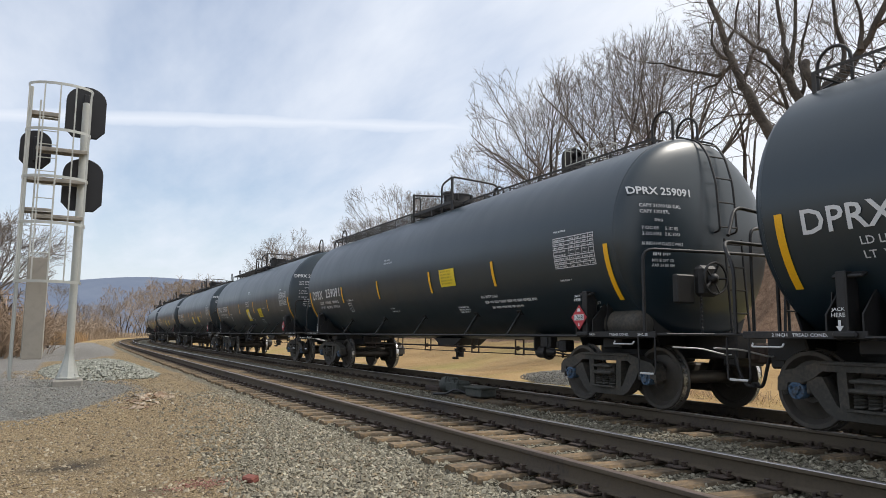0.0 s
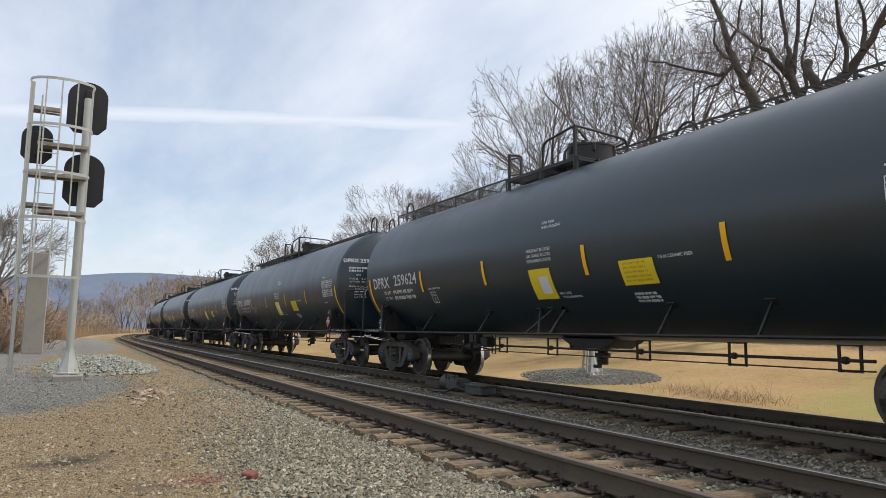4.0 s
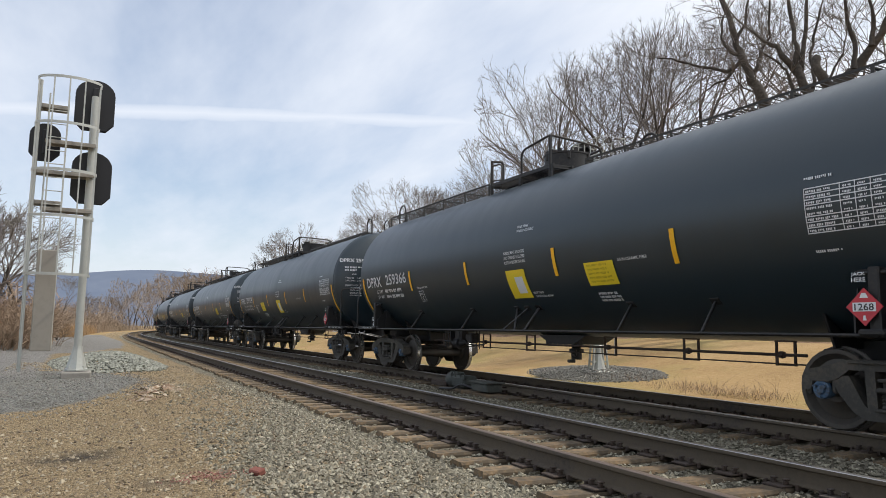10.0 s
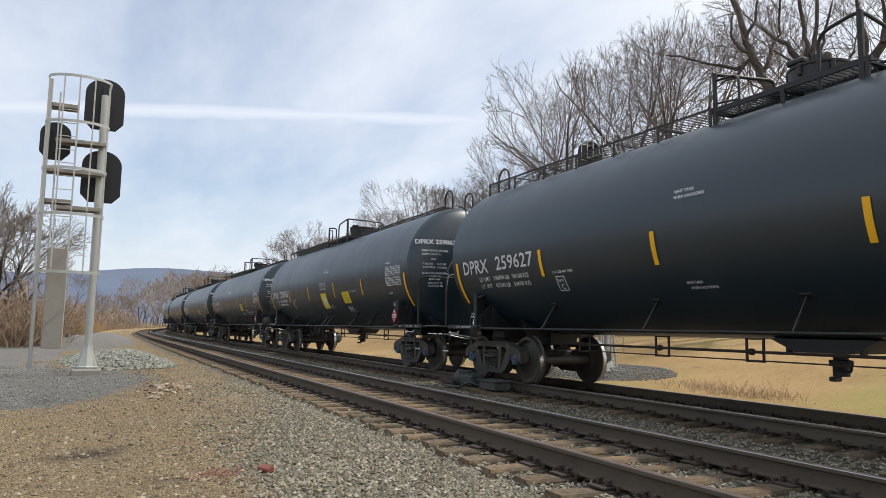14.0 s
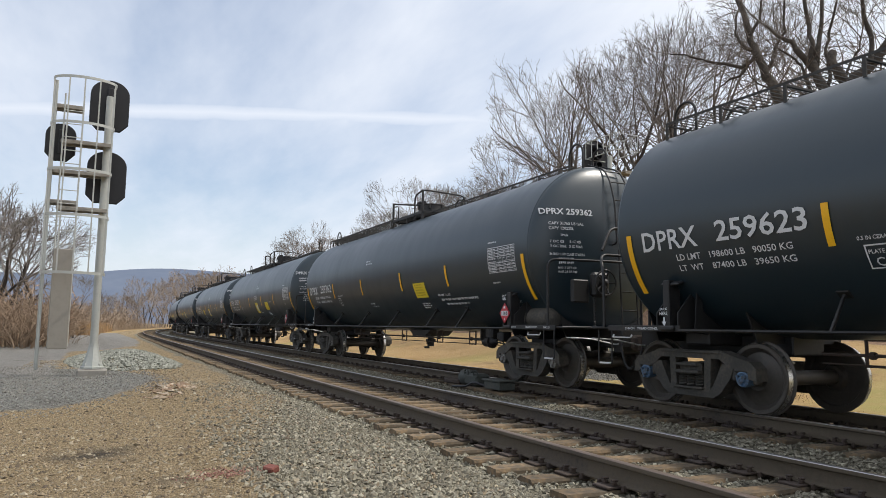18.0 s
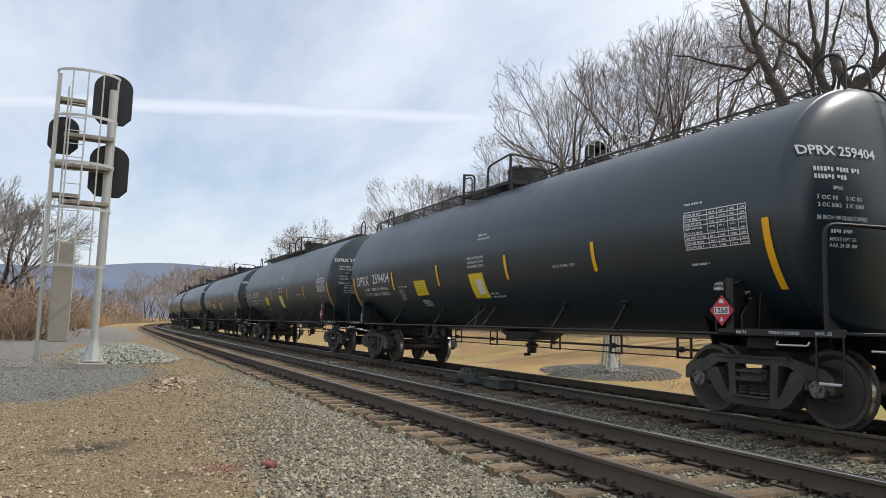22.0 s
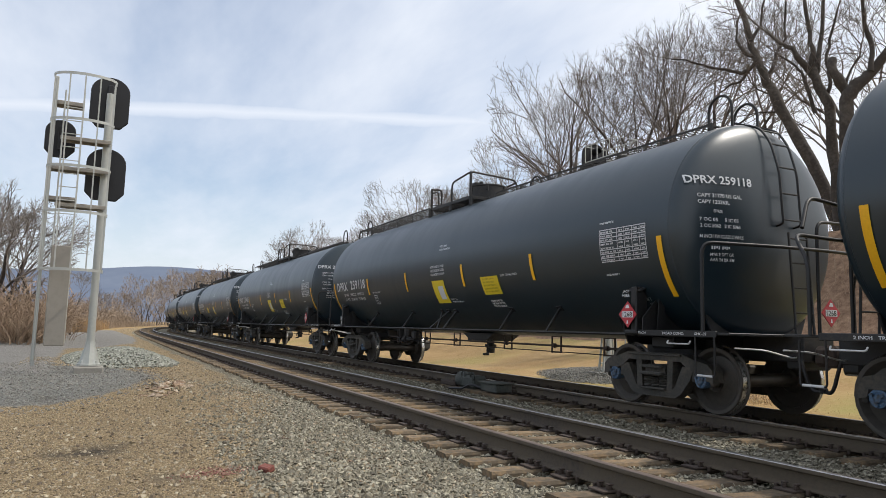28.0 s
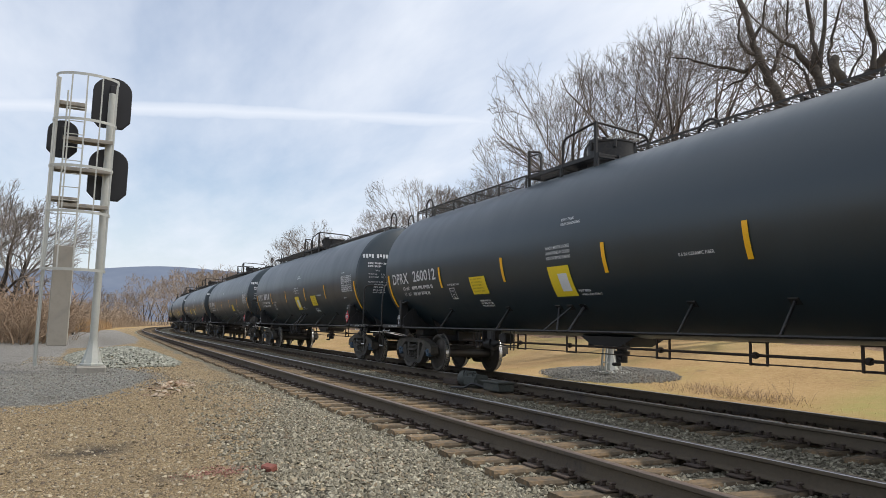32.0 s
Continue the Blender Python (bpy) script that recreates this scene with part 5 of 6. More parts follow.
def build_base_car():
    car = thing("tank_car", "black railway tank car with white lettering and yellow stripes", "tank car", "tank cars of the train")
    part("tank_shell", shell_mesh(), None, car)
    head = head_mesh()
    part("tank_head", head, None, car)
    part("tank_head", head, None, car, at=pose(0, 0, 0, 0, 0, 180))
    ends = (stub_sill_mesh(), body_bolster_mesh(), end_platform_mesh())
    saddle = saddle_mesh()
    for e in (0, 180):
        for me in ends:
            part(me.name, me, None, car, at=pose(0, 0, 0, 0, 0, e))
        for dx in (5.94, 7.74):
            part("saddle", saddle, None, car, at=pose(dx if e == 0 else -dx, 0, 0))
    part("side_rail", side_rail_mesh(), None, car, "thin black rail along the flank")
    strut = strut_mesh()
    for x in (-4.4, -1.85, 0.57, 3.02, 4.62):
        part("strut", strut, None, car, at=pose(x, 0, 0))
    part("walkway", walkway_mesh(1.0, 7.4, 0.05, 0.46, 0.03), None, car, "open steel grating")
    for x, y in ((7.45, -0.34), (7.35, 0.30), (-7.45, -0.45), (-7.25, 0.45), (2.6, -0.42), (-6.6, 0.62)):
        part("grab_hoop", hoop_mesh(x, y, 0.44, 0.50 if abs(x) > 7 else 0.18), None, car)
    lad, rail = ladder_mesh(), guard_rail_mesh()
    part("end_ladder", lad, None, car)
    part("end_ladder", lad, None, car, at=pose(0, 0, 0, 0, 0, 180))
    part("end_rail", rail, None, car)
    part("end_rail", rail, None, car, at=pose(0, 0, 0, 0, 0, 180))
    for e in (1, -1):
        part("coupler", coupler_mesh(e), None, car, "rusty cast coupler")
        part("air_hose", hose_mesh(e), None, car)
        for y in (-1.47, 1.47):
            part("sill_step", step_mesh(e, y), None, car)
            part("grab_iron", grab_mesh(e, y), None, car, "pale steel grab iron")
        part("uncoupling_lever", uncoupling_mesh(e), None, car, "pale steel rod")
        part("jacking_pad", jack_pad_mesh(e), None, car)
    part("bottom_outlet", outlet_mesh(), None, car)
    part("brake_piping", piping_mesh(), None, car)
    for x in (7.62, -7.35):
        part("end_sill", sill_plate_mesh(x), None, car)
    for me in sill_letter_meshes():
        part(me.name, me, None, car, "white stencilled words")
    part("data_table", table_mesh(), None, car, "white ruled test table")
    for me in head_text_meshes():
        part("stencil_line", me, None, car, "white stencilled line")
    for x, z0, z1, w in ((7.45, 1.60, 2.42, 0.10), (-7.51, 1.60, 2.42, 0.10), (4.20, 1.98, 2.44, 0.088), (1.50, 1.98, 2.44, 0.088), (-1.58, 1.98, 2.44, 0.088), (-4.38, 1.98, 2.44, 0.088)):
        part("reflective_stripe", stripe_mesh(x, z0, z1, w), None, car, "yellow reflective stripe")
    for at in (pose(6.78, -1.53, 1.345),):
        p = part("placard", placard_mesh(at), None, car, "red diamond hazard placard")
        part("placard_number", placard_face_mesh(at), None, p)
    bol, frm, spr, whl, cap = bolster_mesh(), side_frame_mesh(), spring_mesh(), wheelset_mesh(), cap_mesh(BLUE_CAP)
    for e in (1, -1):
        truck = part("truck", bol, None, car, at=pose(e * TRUCKS / 2, 0, 0))
        for s in (-1, 1):
            turn = 0 if s < 0 else 180
            part("side_frame", frm, None, truck, "dusty cast side frame", at=pose(0, s * 1.0, 0, 0, 0, turn))
            for x in (-0.155, 0.0, 0.155):
                part("spring", spr, None, truck, at=pose(x, s * 1.03, 0))
            for a in (-0.889, 0.889):
                part("bearing_cap", cap, None, truck, "blue bearing cap", at=pose(a, s * 1.05, 0.457, 0, 0, turn))
        for a in (-0.889, 0.889):
            part("wheelset", whl, None, truck, "worn steel wheels on an axle", at=pose(a, 0, 0.457))
    return car


# what is painted on each car, and which of the three layouts of notices it has; "" where no frame shows it
FLEET = [("", "A1"), ("259091", "B"), ("259350", "A1"), ("259403", "A1"), ("259624", "A1"), ("259090", "A1"), ("260005", "A1"), ("259125", "A2"), ("259611", "B"), ("259366", "A1"),
         ("259124", "A2"), ("259594", "B"), ("259627", "B"), ("259063", "A1"), ("259115", "B"), ("259623", "B"), ("259362", "B"), ("259253", "A1"), ("260010", "A2"), ("259404", "A2"),
         ("259131", "A2"), ("259123", "A2"), ("259073", "B"), ("259604", "B"), ("259118", "A1"), ("259401", "A1"), ("259096", "A2"), ("260012", "A2"), ("", "A1"), ("", "B"),
         ("", "A2"), ("", "A1"), ("", "B"), ("", "A1"), ("", "A2"), ("", "A1")]
WEIGHTS = {"259404": ("198800 LB   90150 KG", "87200 LB   39550 KG"), "259090": ("199000 LB   90250 KG", "87000 LB   39450 KG"), "259253": ("198500 LB   90000 KG", "87500 LB   39700 KG"),
           "259124": ("198900 LB   90200 KG", "87100 LB   39500 KG"), "259115": ("198800 LB   90150 KG", "87200 LB   39550 KG"),
           "260005": ("198600 LB   90050 KG", "87400 LB   39650 KG"), "259627": ("198700 LB   90100 KG", "87300 LB   39600 KG"), "259123": ("198600 LB   90050 KG", "87400 LB   39650 KG"),
           "259623": ("198600 LB   90050 KG", "87400 LB   39650 KG"), "259131": ("198600LB   90050KG", "87400LB   39650KG"), "259125": ("198500 LB   90000 KG", "87500 LB   39750 KG"),
           "259091": ("198500LB   90000KG", "87500LB   39700KG"), "259594": ("198200 LB   89850 KG", "87800 LB   39850 KG"), "259350": ("198900 LB   90200 KG", "87100 LB   39500 KG"),
           "259362": ("198700 LB   90100 KG", "87300 LB   39600 KG"), "259118": ("198400 LB   89950 KG", "87600 LB   39750 KG"), "259611": ("198600 LB   90050 KG", "87400 LB   39650 KG"), "259403": ("198600 LB   90080 KG", "87400 LB   39600 KG")}
VOLUMES = {"259091": ("31760", "120187L"), "259118": ("31770", "120263L"), "259362": ("31760", "120225L"), "259401": ("31770", "120263 L"), "259594": ("31770", "120263 L"), "259123": ("31740", "120149L"), "259350": ("31760", "120225L"), "260010": ("31760", "120225L"), "259611": ("31700", "119998L"), "259063": ("31730", "120111 L"), "260005": ("31730", "120111 L"),
           "259131": ("31760", "120225L"), "259627": ("31720", "120073L"), "259073": ("31770", "120263L")}


def number_parts(car, num):
    """The car's mark, number, weights and volumes on the near flank and the leading head."""
    z = girth(2.16)
    ld, lt = WEIGHTS.get(num, ("", ""))
    us, li = VOLUMES.get(num, ("", ""))
    gal, lit = ("CAPY " + us + " US GAL", "CAPY " + li) if us else ("", "")
    seed = int(num or 3)
    for name, where, lines in (("reporting_mark", on_shell, [("DPRX", -7.19, z, 1.02, 0.27, 0.014)]), ("car_number", on_shell, [(num, -5.86, z + 0.02, 1.30, 0.27, 0.014)]),
                               ("load_limit", on_shell, [("LD LMT", -6.59, z - 0.17, 0.42, 0.085, 0.012), (ld, -6.02, z - 0.17, 1.22, 0.085, 0.012)]),
                               ("light_weight", on_shell, [("LT  WT", -6.59, z - 0.32, 0.42, 0.085, 0.012), (lt, -6.02, z - 0.32, 1.22, 0.085, 0.012)]),
                               ("head_number", round_head, [("DPRX " + num if num else "", 0.13, 3.12, 1.02, 0.120, 0.022)]),
                               ("capacity_line", on_head, [(gal, -1.30, 2.935, 0.66, 0.054, 0.014)]), ("capacity_line", on_head, [(lit, -1.30, 2.845, 0.46, 0.054, 0.014)])):
        sh = Shape()
        for body, a, b, w, h, fat in lines:
            if body:
                letters(sh, where, body, a, b, w, h, fat)
            else:
                bars(sh, where, a, b, w, h, 1, seed + len(sh.v))
        part(name, sh, WHITE_INK, car, "white stencilled letters and figures", smooth=60)


def build_train():
    base = build_base_car()
    notice = {k: flank_text_meshes(k) for k in ("A1", "A2", "B")}
    d_white = decal_mesh(-0.02, 1.66, 2.16, 0.62, True)
    d_mid, d_rear = decal_mesh(2.30, 1.78, 2.13, 0.69, False), decal_mesh(-2.95, 1.79, 2.14, 0.67, False)
    d_high = decal_mesh(2.05, 2.08, 2.44, 0.68, False)
    tops = {}
    for key, end, gate, left, post, dome, across in (("A", -1.95, -1.90, -0.72, 0.28, -0.20, 0.5), ("B", -1.20, -1.14, 0.48, 1.02, -0.04, 1.9)):
        tops[key] = [("walkway", walkway_mesh(-7.5, end, 0.12, 0.78, 0.05), "open steel grating"), ("platform", platform_mesh(end, post + 0.12), ""), ("manway_housing", dome_mesh(dome, 1.0 if key == "A" else 0.84), "round black valve housing"),
                     ("safety_rail", dome_rail_mesh(-1, left, post), ""), ("safety_rail", dome_rail_mesh(1, left, post), ""), ("entry_rail", entry_rail_mesh(-0.74, gate, across), ""), ("entry_rail", entry_rail_mesh(0.74, gate, 0.4), "")]
    brace = (strut_mesh(-0.36), strut_mesh(0.06), strut_mesh(0.42))
    wheel, gear = brake_wheel_mesh(), brake_gear_mesh()
    res_f, cyl_f, cyl_r = reservoir_mesh(7.35), cylinder_mesh(4.6), cylinder_mesh(-3.55)
    hangers = [brake_hanger_mesh(x) for x in (-4.25, -2.75)]
    grey_cap = cap_mesh(GREY_CAP)
    cars = []
    plain = copy_thing
    for i, (num, layout) in enumerate(FLEET):
        cars.append(base if i == len(FLEET) - 1 else plain(base, Matrix()))
    for car, (num, layout) in zip(cars, FLEET):
        number_parts(car, num)
        if num in ("259362", "259253", "259131", "259123", "259115", "259404"):
            for cap in [c for truck in car.children for c in truck.children if c.name.startswith("bearing_cap")]:
                cap.data = grey_cap
                tagged(cap, "grey bearing cap")
        for me in notice[layout]:
            part("notice_lettering", me, None, car)
        for name, me, label in tops["B" if layout == "B" else "A"]:
            part(name, me, None, car, label)
        if num in ("259118", "259366"):
            at = pose(8.44, 0.62, 1.42, 0, 0, 90)
            p = part("placard", placard_mesh(at), None, car, "red diamond hazard placard")
            part("placard_number", placard_face_mesh(at), None, p)
        if layout == "B":
            part("brake_wheel", wheel, None, car, "spoked hand brake wheel")
            part("hand_brake_gear", gear, None, car, "hand brake box with its chain")
            part("air_reservoir", res_f, None, car)
            part("brake_cylinder", cyl_f, None, car)
            part("warning_decal", d_high if num == "259091" else d_mid, None, car, "yellow warning decal")
        else:
            for x, me in zip((0.23, 0.53, -0.20), brace):
                part("strut", me, None, car, at=pose(x, 0, 0))
            part("brake_cylinder", cyl_r, None, car)
            for hanger in hangers:
                part("brake_hanger", hanger, None, car)
            part("warning_decal", d_white, None, car, "yellow warning decal with a white field")
            part("warning_decal", d_mid if layout == "A1" else d_rear, None, car, "yellow warning decal")
    return cars


TRAIN = build_train()
FIRST = -24                                        # the place of the first car of FLEET, counted from the car that leads at 28 s


# slack in the couplings makes the cars run a little early or late: seconds, metres
SLACK_T = (0, 1, 2, 3, 6, 7, 8, 9, 10, 11, 12, 13, 14, 17, 18, 19, 20, 21, 22, 23, 24, 25, 28, 29, 30, 31, 32)
SLACK_D = (-0.08, 0.18, 0.24, 0.12, -0.08, 0.22, 0.28, 0.10, 0.16, 0.0, 0.11, 0.14, 0.19, -0.07, 0.0, 0.21, 0.10, 0.06, -0.20, 0.14, 0.0, 0.08, 0.0, 0.15, 0.24, 0.17, 0.19)


def car_pose(i, t):
    u = t - 16                                     # the train slows and gathers a little
    lead = 5.78 - 0.01395 * u + 0.002985 * u * u - 0.0000114 * u ** 3 + (i + FIRST) * CAR - SPEED * (t - 28) + float(np.interp(t, SLACK_T, SLACK_D))
    ax, ay, _ = line_at(lead + (CAR - TRUCKS) / 2)
    bx, by, _ = line_at(lead + (CAR + TRUCKS) / 2)
    return Matrix.Translation(((ax + bx) / 2, (ay + by) / 2, 0)) @ Matrix.Rotation(math.atan2(ay - by, ax - bx), 4, "Z")


def motions():
    """The train rolls past at an even speed; its wheels turn while they can be seen."""
    steps = [0, 1 / 30] + [k * 0.5 for k in range(1, 64)] + [32 - 1 / 30, 32]
    for i, car in enumerate(TRAIN):
        walk(car, [(t, car_pose(i, t)) for t in steps])
        # the seconds at which the car is nearest: its wheels turn before and after
        near = 28 + (6.0013 + (i + FIRST) * CAR + CAR / 2) / SPEED
        t0, t1 = max(0.0, near - 3.0), min(32.0, near + 1.1)
        if t1 <= t0:
            continue
        for truck in [o for o in car.children if o.name.startswith("truck")]:
            for w in [o for o in truck.children if o.name.startswith("wheelset")]:
                x = w.location.x
                rows = [] if t0 == 0.0 else [(0.0, pose(x, 0, 0.457))]
                k0, k1 = round(t0 * 30), round(t1 * 30)
                for k in range(k0, k1 + 1):
                    rows.append((k / 30, pose(x, 0, 0.457, 0, math.degrees(SPEED / 30 / 0.457) * (k - k0), 0)))
                if t1 < 32.0:
                    rows.append((32.0, rows[-1][1]))
                walk(w, rows)

# ---- signals ----


def head_outline(w, h):
    """A signal background: round at the top, cut corners at the foot."""
    pts = []
    for a in np.linspace(0, math.pi, 13):
        pts.append((w / 2 * math.cos(a), h / 2 - w * 0.42 + w * 0.42 * math.sin(a)))
    pts += [(-w / 2, -h / 2 + 0.16), (-w / 2 + 0.15, -h / 2), (w / 2 - 0.15, -h / 2), (w / 2, -h / 2 + 0.16)]
    return pts


def signal_head(mast, y, z, w, h, x=-0.28):
    sh = Shape()
    sh.plate(head_outline(w, h), 0.04, pose(x, y, z) @ pose(0, 0, 0, 90, 0, 90))
    rim = head_outline(w, h)
    sh.tube([(x - 0.02, y + a, z + b) for a, b in rim], 0.03, 6, closed=True)
    sh.box((x + 0.05, y, z), (0.07, w * 0.16, h * 0.7), ch=0.02)
    for dz in (-0.28, 0, 0.28):
        if abs(dz) < h * 0.33:
            sh.lathe([(0.12, 0.0), (0.12, 0.22), (0.10, 0.22), (0.10, 0.0)], 16, pose(x - 0.03, y, z + dz) @ pose(0, 0, 0, 0, -90, 0), caps=False)
    part("signal_head", sh, SIGNAL_BLACK, mast, "black rounded signal background with lamp hoods")


def build_signal(at, label, cage=True, side=-1, guard=True):
    """A colour-light signal on a tapered foot, with ladder, landings and safety cage. Heads look along -x."""
    sig = thing("railway_signal", label, "railway signal", "railway signals", at=at)
    sh = Shape()
    sh.lathe([(0.085, 0.40), (0.08, 6.35), (0.065, 6.36)], 16)
    part("mast", sh, GALVANISED, sig)
    sh = Shape()
    sh.lathe([(0.25, 0.0), (0.25, 0.04), (0.22, 0.05), (0.105, 0.46), (0.10, 0.54)], 8)
    for k in range(4):
        a = k * math.pi / 2 + 0.78
        sh.box((0.20 * math.cos(a), 0.20 * math.sin(a), 0.08), (0.04, 0.04, 0.09), ch=0.01)
    if not guard:
        for q in (-1, 1):
            sh.tube([(0.10 * q, -0.28 * q, 0.0), (0.06 * q, -0.16 * q, 1.3)], 0.035, 6)
            sh.tube([(0.10 * q, 0.28 * q, 0.0), (0.06 * q, 0.16 * q, 1.3)], 0.035, 6)
        for z, k in ((0.30, 0.25), (0.75, 0.21), (1.2, 0.17)):
            sh.box((0, 0, z), (0.10, 2 * k, 0.05), ch=0.01)
            sh.box((0, 0, z), (2 * k * 0.5, 0.10, 0.05), ch=0.01)
        sh.box((0, 0, 0.02), (0.9, 0.9, 0.05), ch=0.01)
    part("mast_foot", sh, GALVANISED, sig, "tapered galvanised foot")
    sh = Shape()
    sh.box((0, 0, -0.11), (0.62, 0.62, 0.20), ch=0.03)
    part("foundation", sh, CONCRETE, sig, "square concrete base")
    if guard:
        signal_head(sig, 0.0, 6.22, 0.80, 1.20)
        signal_head(sig, side * 0.98, 5.20, 0.58, 0.84)
        signal_head(sig, 0.03, 4.47, 0.80, 1.20)
    else:
        signal_head(sig, 0.0, 6.46, 0.90, 1.05, 0.72)
    # ladder
    ly = side * 0.72
    for y in (ly - 0.19, ly + 0.19):
        sh = Shape()
        sh.tube([(0.34, y, 0.5), (0.34, y, 6.2)], 0.018, 6)
        part("ladder_rail", sh, GALVANISED, sig)
    rung = Shape()
    rung.tube([(0.34, ly - 0.19, 0), (0.34, ly + 0.19, 0)], 0.011, 6)
    rung = rung.mesh("rung", GALVANISED)
    for z in np.arange(1.85, 6.1, 0.305):
        part("rung", rung, None, sig, at=pose(0, 0, float(z)))
    # landings
    for z, y0, y1 in ((5.15, 0.1, -0.95), (4.45, 0.1, -1.15), (3.62, 0.1, -0.95), (3.75, -0.55, -1.15), (5.95, -0.55, -1.15)):
        sh = Shape()
        sh.box((0.10, (y0 + y1) / 2 * -side, z), (0.36, abs(y1 - y0), 0.03), ch=0.005)
        for x in (-0.06, 0.27):
            sh.box((x, (y0 + y1) / 2 * -side, z - 0.04), (0.03, abs(y1 - y0), 0.07), ch=0.005)
        part("landing", sh, CASE_GREY, sig, "weathered grating landing")
    if guard:
        sh = Shape()
        sh.box((0.37, ly, 1.55), (0.10, 0.40, 2.2), ch=0.012)
        part("climb_guard", sh, CASE_GREY, sig, "weathered metal guard over the foot of the ladder")
    if cage:
        hoops = [6.52, 5.48, 4.42, 3.40, 2.12]
        yc, ry, rx = side * 0.52, 0.66, 0.44
        ring = lambda z: [(0.30 + rx * math.cos(a), yc + ry * math.sin(a), z) for a in np.linspace(-math.pi * 0.62, math.pi * 0.62, 17)]
        for z in hoops:
            sh = Shape()
            pts = ring(z)
            n = len(pts)
            for q in pts:
                sh.v += [(q[0], q[1], z - 0.03), (q[0], q[1], z + 0.03), (q[0] - 0.012, q[1], z + 0.03), (q[0] - 0.012, q[1], z - 0.03)]
            for i in range(n - 1):
                for k in range(4):
                    l = (k + 1) % 4
                    sh.f.append((4 * i + k, 4 * i + 4 + k, 4 * i + 4 + l, 4 * i + l))
                    sh.mi.append(0)
            part("cage_hoop", sh, GALVANISED, sig)
        for k in (0, 3, 6, 8, 10, 13, 16):
            p = ring(0)[k]
            sh = Shape()
            low = 2.12 if k not in (0, 16) else (0.05 if k == 0 else 2.12)
            sh.box((p[0] - 0.006, p[1], (low + 6.52) / 2), (0.014, 0.045 if k in (0, 16) else 0.03, 6.52 - low))
            part("cage_bar", sh, GALVANISED, sig)
        sh = Shape()
        sh.box((0.28, side * 1.10, 3.25), (0.05, 0.06, 6.5), ch=0.01)
        part("cage_post", sh, GALVANISED, sig)
    if not guard:
        for z in (6.34, 6.84):
            sh = Shape()
            sh.tube([(0.62, -0.4, z), (0.62, 0.4, z), (-0.8, 0.4, z), (-0.8, -0.4, z)], 0.018, 6, closed=True)
            part("basket_hoop", sh, GALVANISED, sig, "pale rail of the work basket")
        for k in range(6):
            for y in (-0.4, 0.4):
                sh = Shape()
                sh.tube([(0.62 - 0.284 * k, y, 6.34), (0.62 - 0.284 * k, y, 6.84)], 0.014, 6)
                part("basket_bar", sh, GALVANISED, sig)
    return sig


build_signal(pose(-18.2, -0.06, 0.02), "galvanised railway signal with black heads and a caged ladder")
build_signal(pose(-16.75, 13.55, -0.10, 0, 0, 180), "galvanised railway signal behind the train, on a stone pad", cage=False, side=-1, guard=False)

def build_switch_machine():
    """Low iron gear between the two tracks."""
    g = thing("switch_machine", "low dark iron switch gear on a timber between the tracks", "switch machine", at=pose(-13.0, 7.30, -0.24))
    sh = Shape()
    sh.box((0.3, -0.15, 0.02), (3.0, 0.30, 0.12), ch=0.02)
    part("base_timber", sh, TIE_WOOD, g)
    grey = material("grey_green_cast_iron", (0.05, 0.056, 0.05), 0.7, 0, 18, 0.4, 0.3, (0.085, 0.08, 0.066), 0.6, 2.0)
    sh = Shape()
    sh.box((0.75, -0.15, 0.19), (0.62, 0.36, 0.16), ch=0.02)
    sh.box((0.75, -0.15, 0.285), (0.70, 0.42, 0.03), ch=0.008)
    part("junction_box", sh, grey, g, "grey-green cast iron box")
    sh = Shape()
    sh.box((-0.35, -0.05, 0.22), (0.55, 0.34, 0.26), ch=0.05)
    sh.lathe([(0.15, -0.22), (0.17, -0.18), (0.17, 0.18), (0.15, 0.22)], 16, pose(-0.72, -0.05, 0.24, 0, 90, 0))
    part("motor", sh, grey, g)
    for x in (-0.15, -0.55):
        sh = Shape()
        sh.tube([(x, -0.20, 0.30)] + arc((x, -0.20, 0.34), 0.085, -90, 250, 14, "xz"), 0.016, 6)
        part("lifting_ring", sh, grey, g)
    sh = Shape()
    sh.box((-1.25, -0.1, 0.13), (0.7, 0.26, 0.10), ch=0.02)
    sh.tube([(-1.6, -0.1, 0.16), (-0.9, -0.1, 0.2), (0.4, 0.05, 0.2), (0.5, 0.45, 0.16)], 0.022, 6)
    part("throw_rod", sh, RUST, g, "rusty rods")
    sh = Shape()
    sh.tube(bent([(0.5, -0.3, 0.15), (0.2, -0.42, 0.22), (-0.2, -0.40, 0.10), (-0.9, -0.35, 0.05)], 0.1), 0.025, 6)
    part("cable", sh, SIGNAL_BLACK, g)


build_switch_machine()

# ---- trees and brush ----


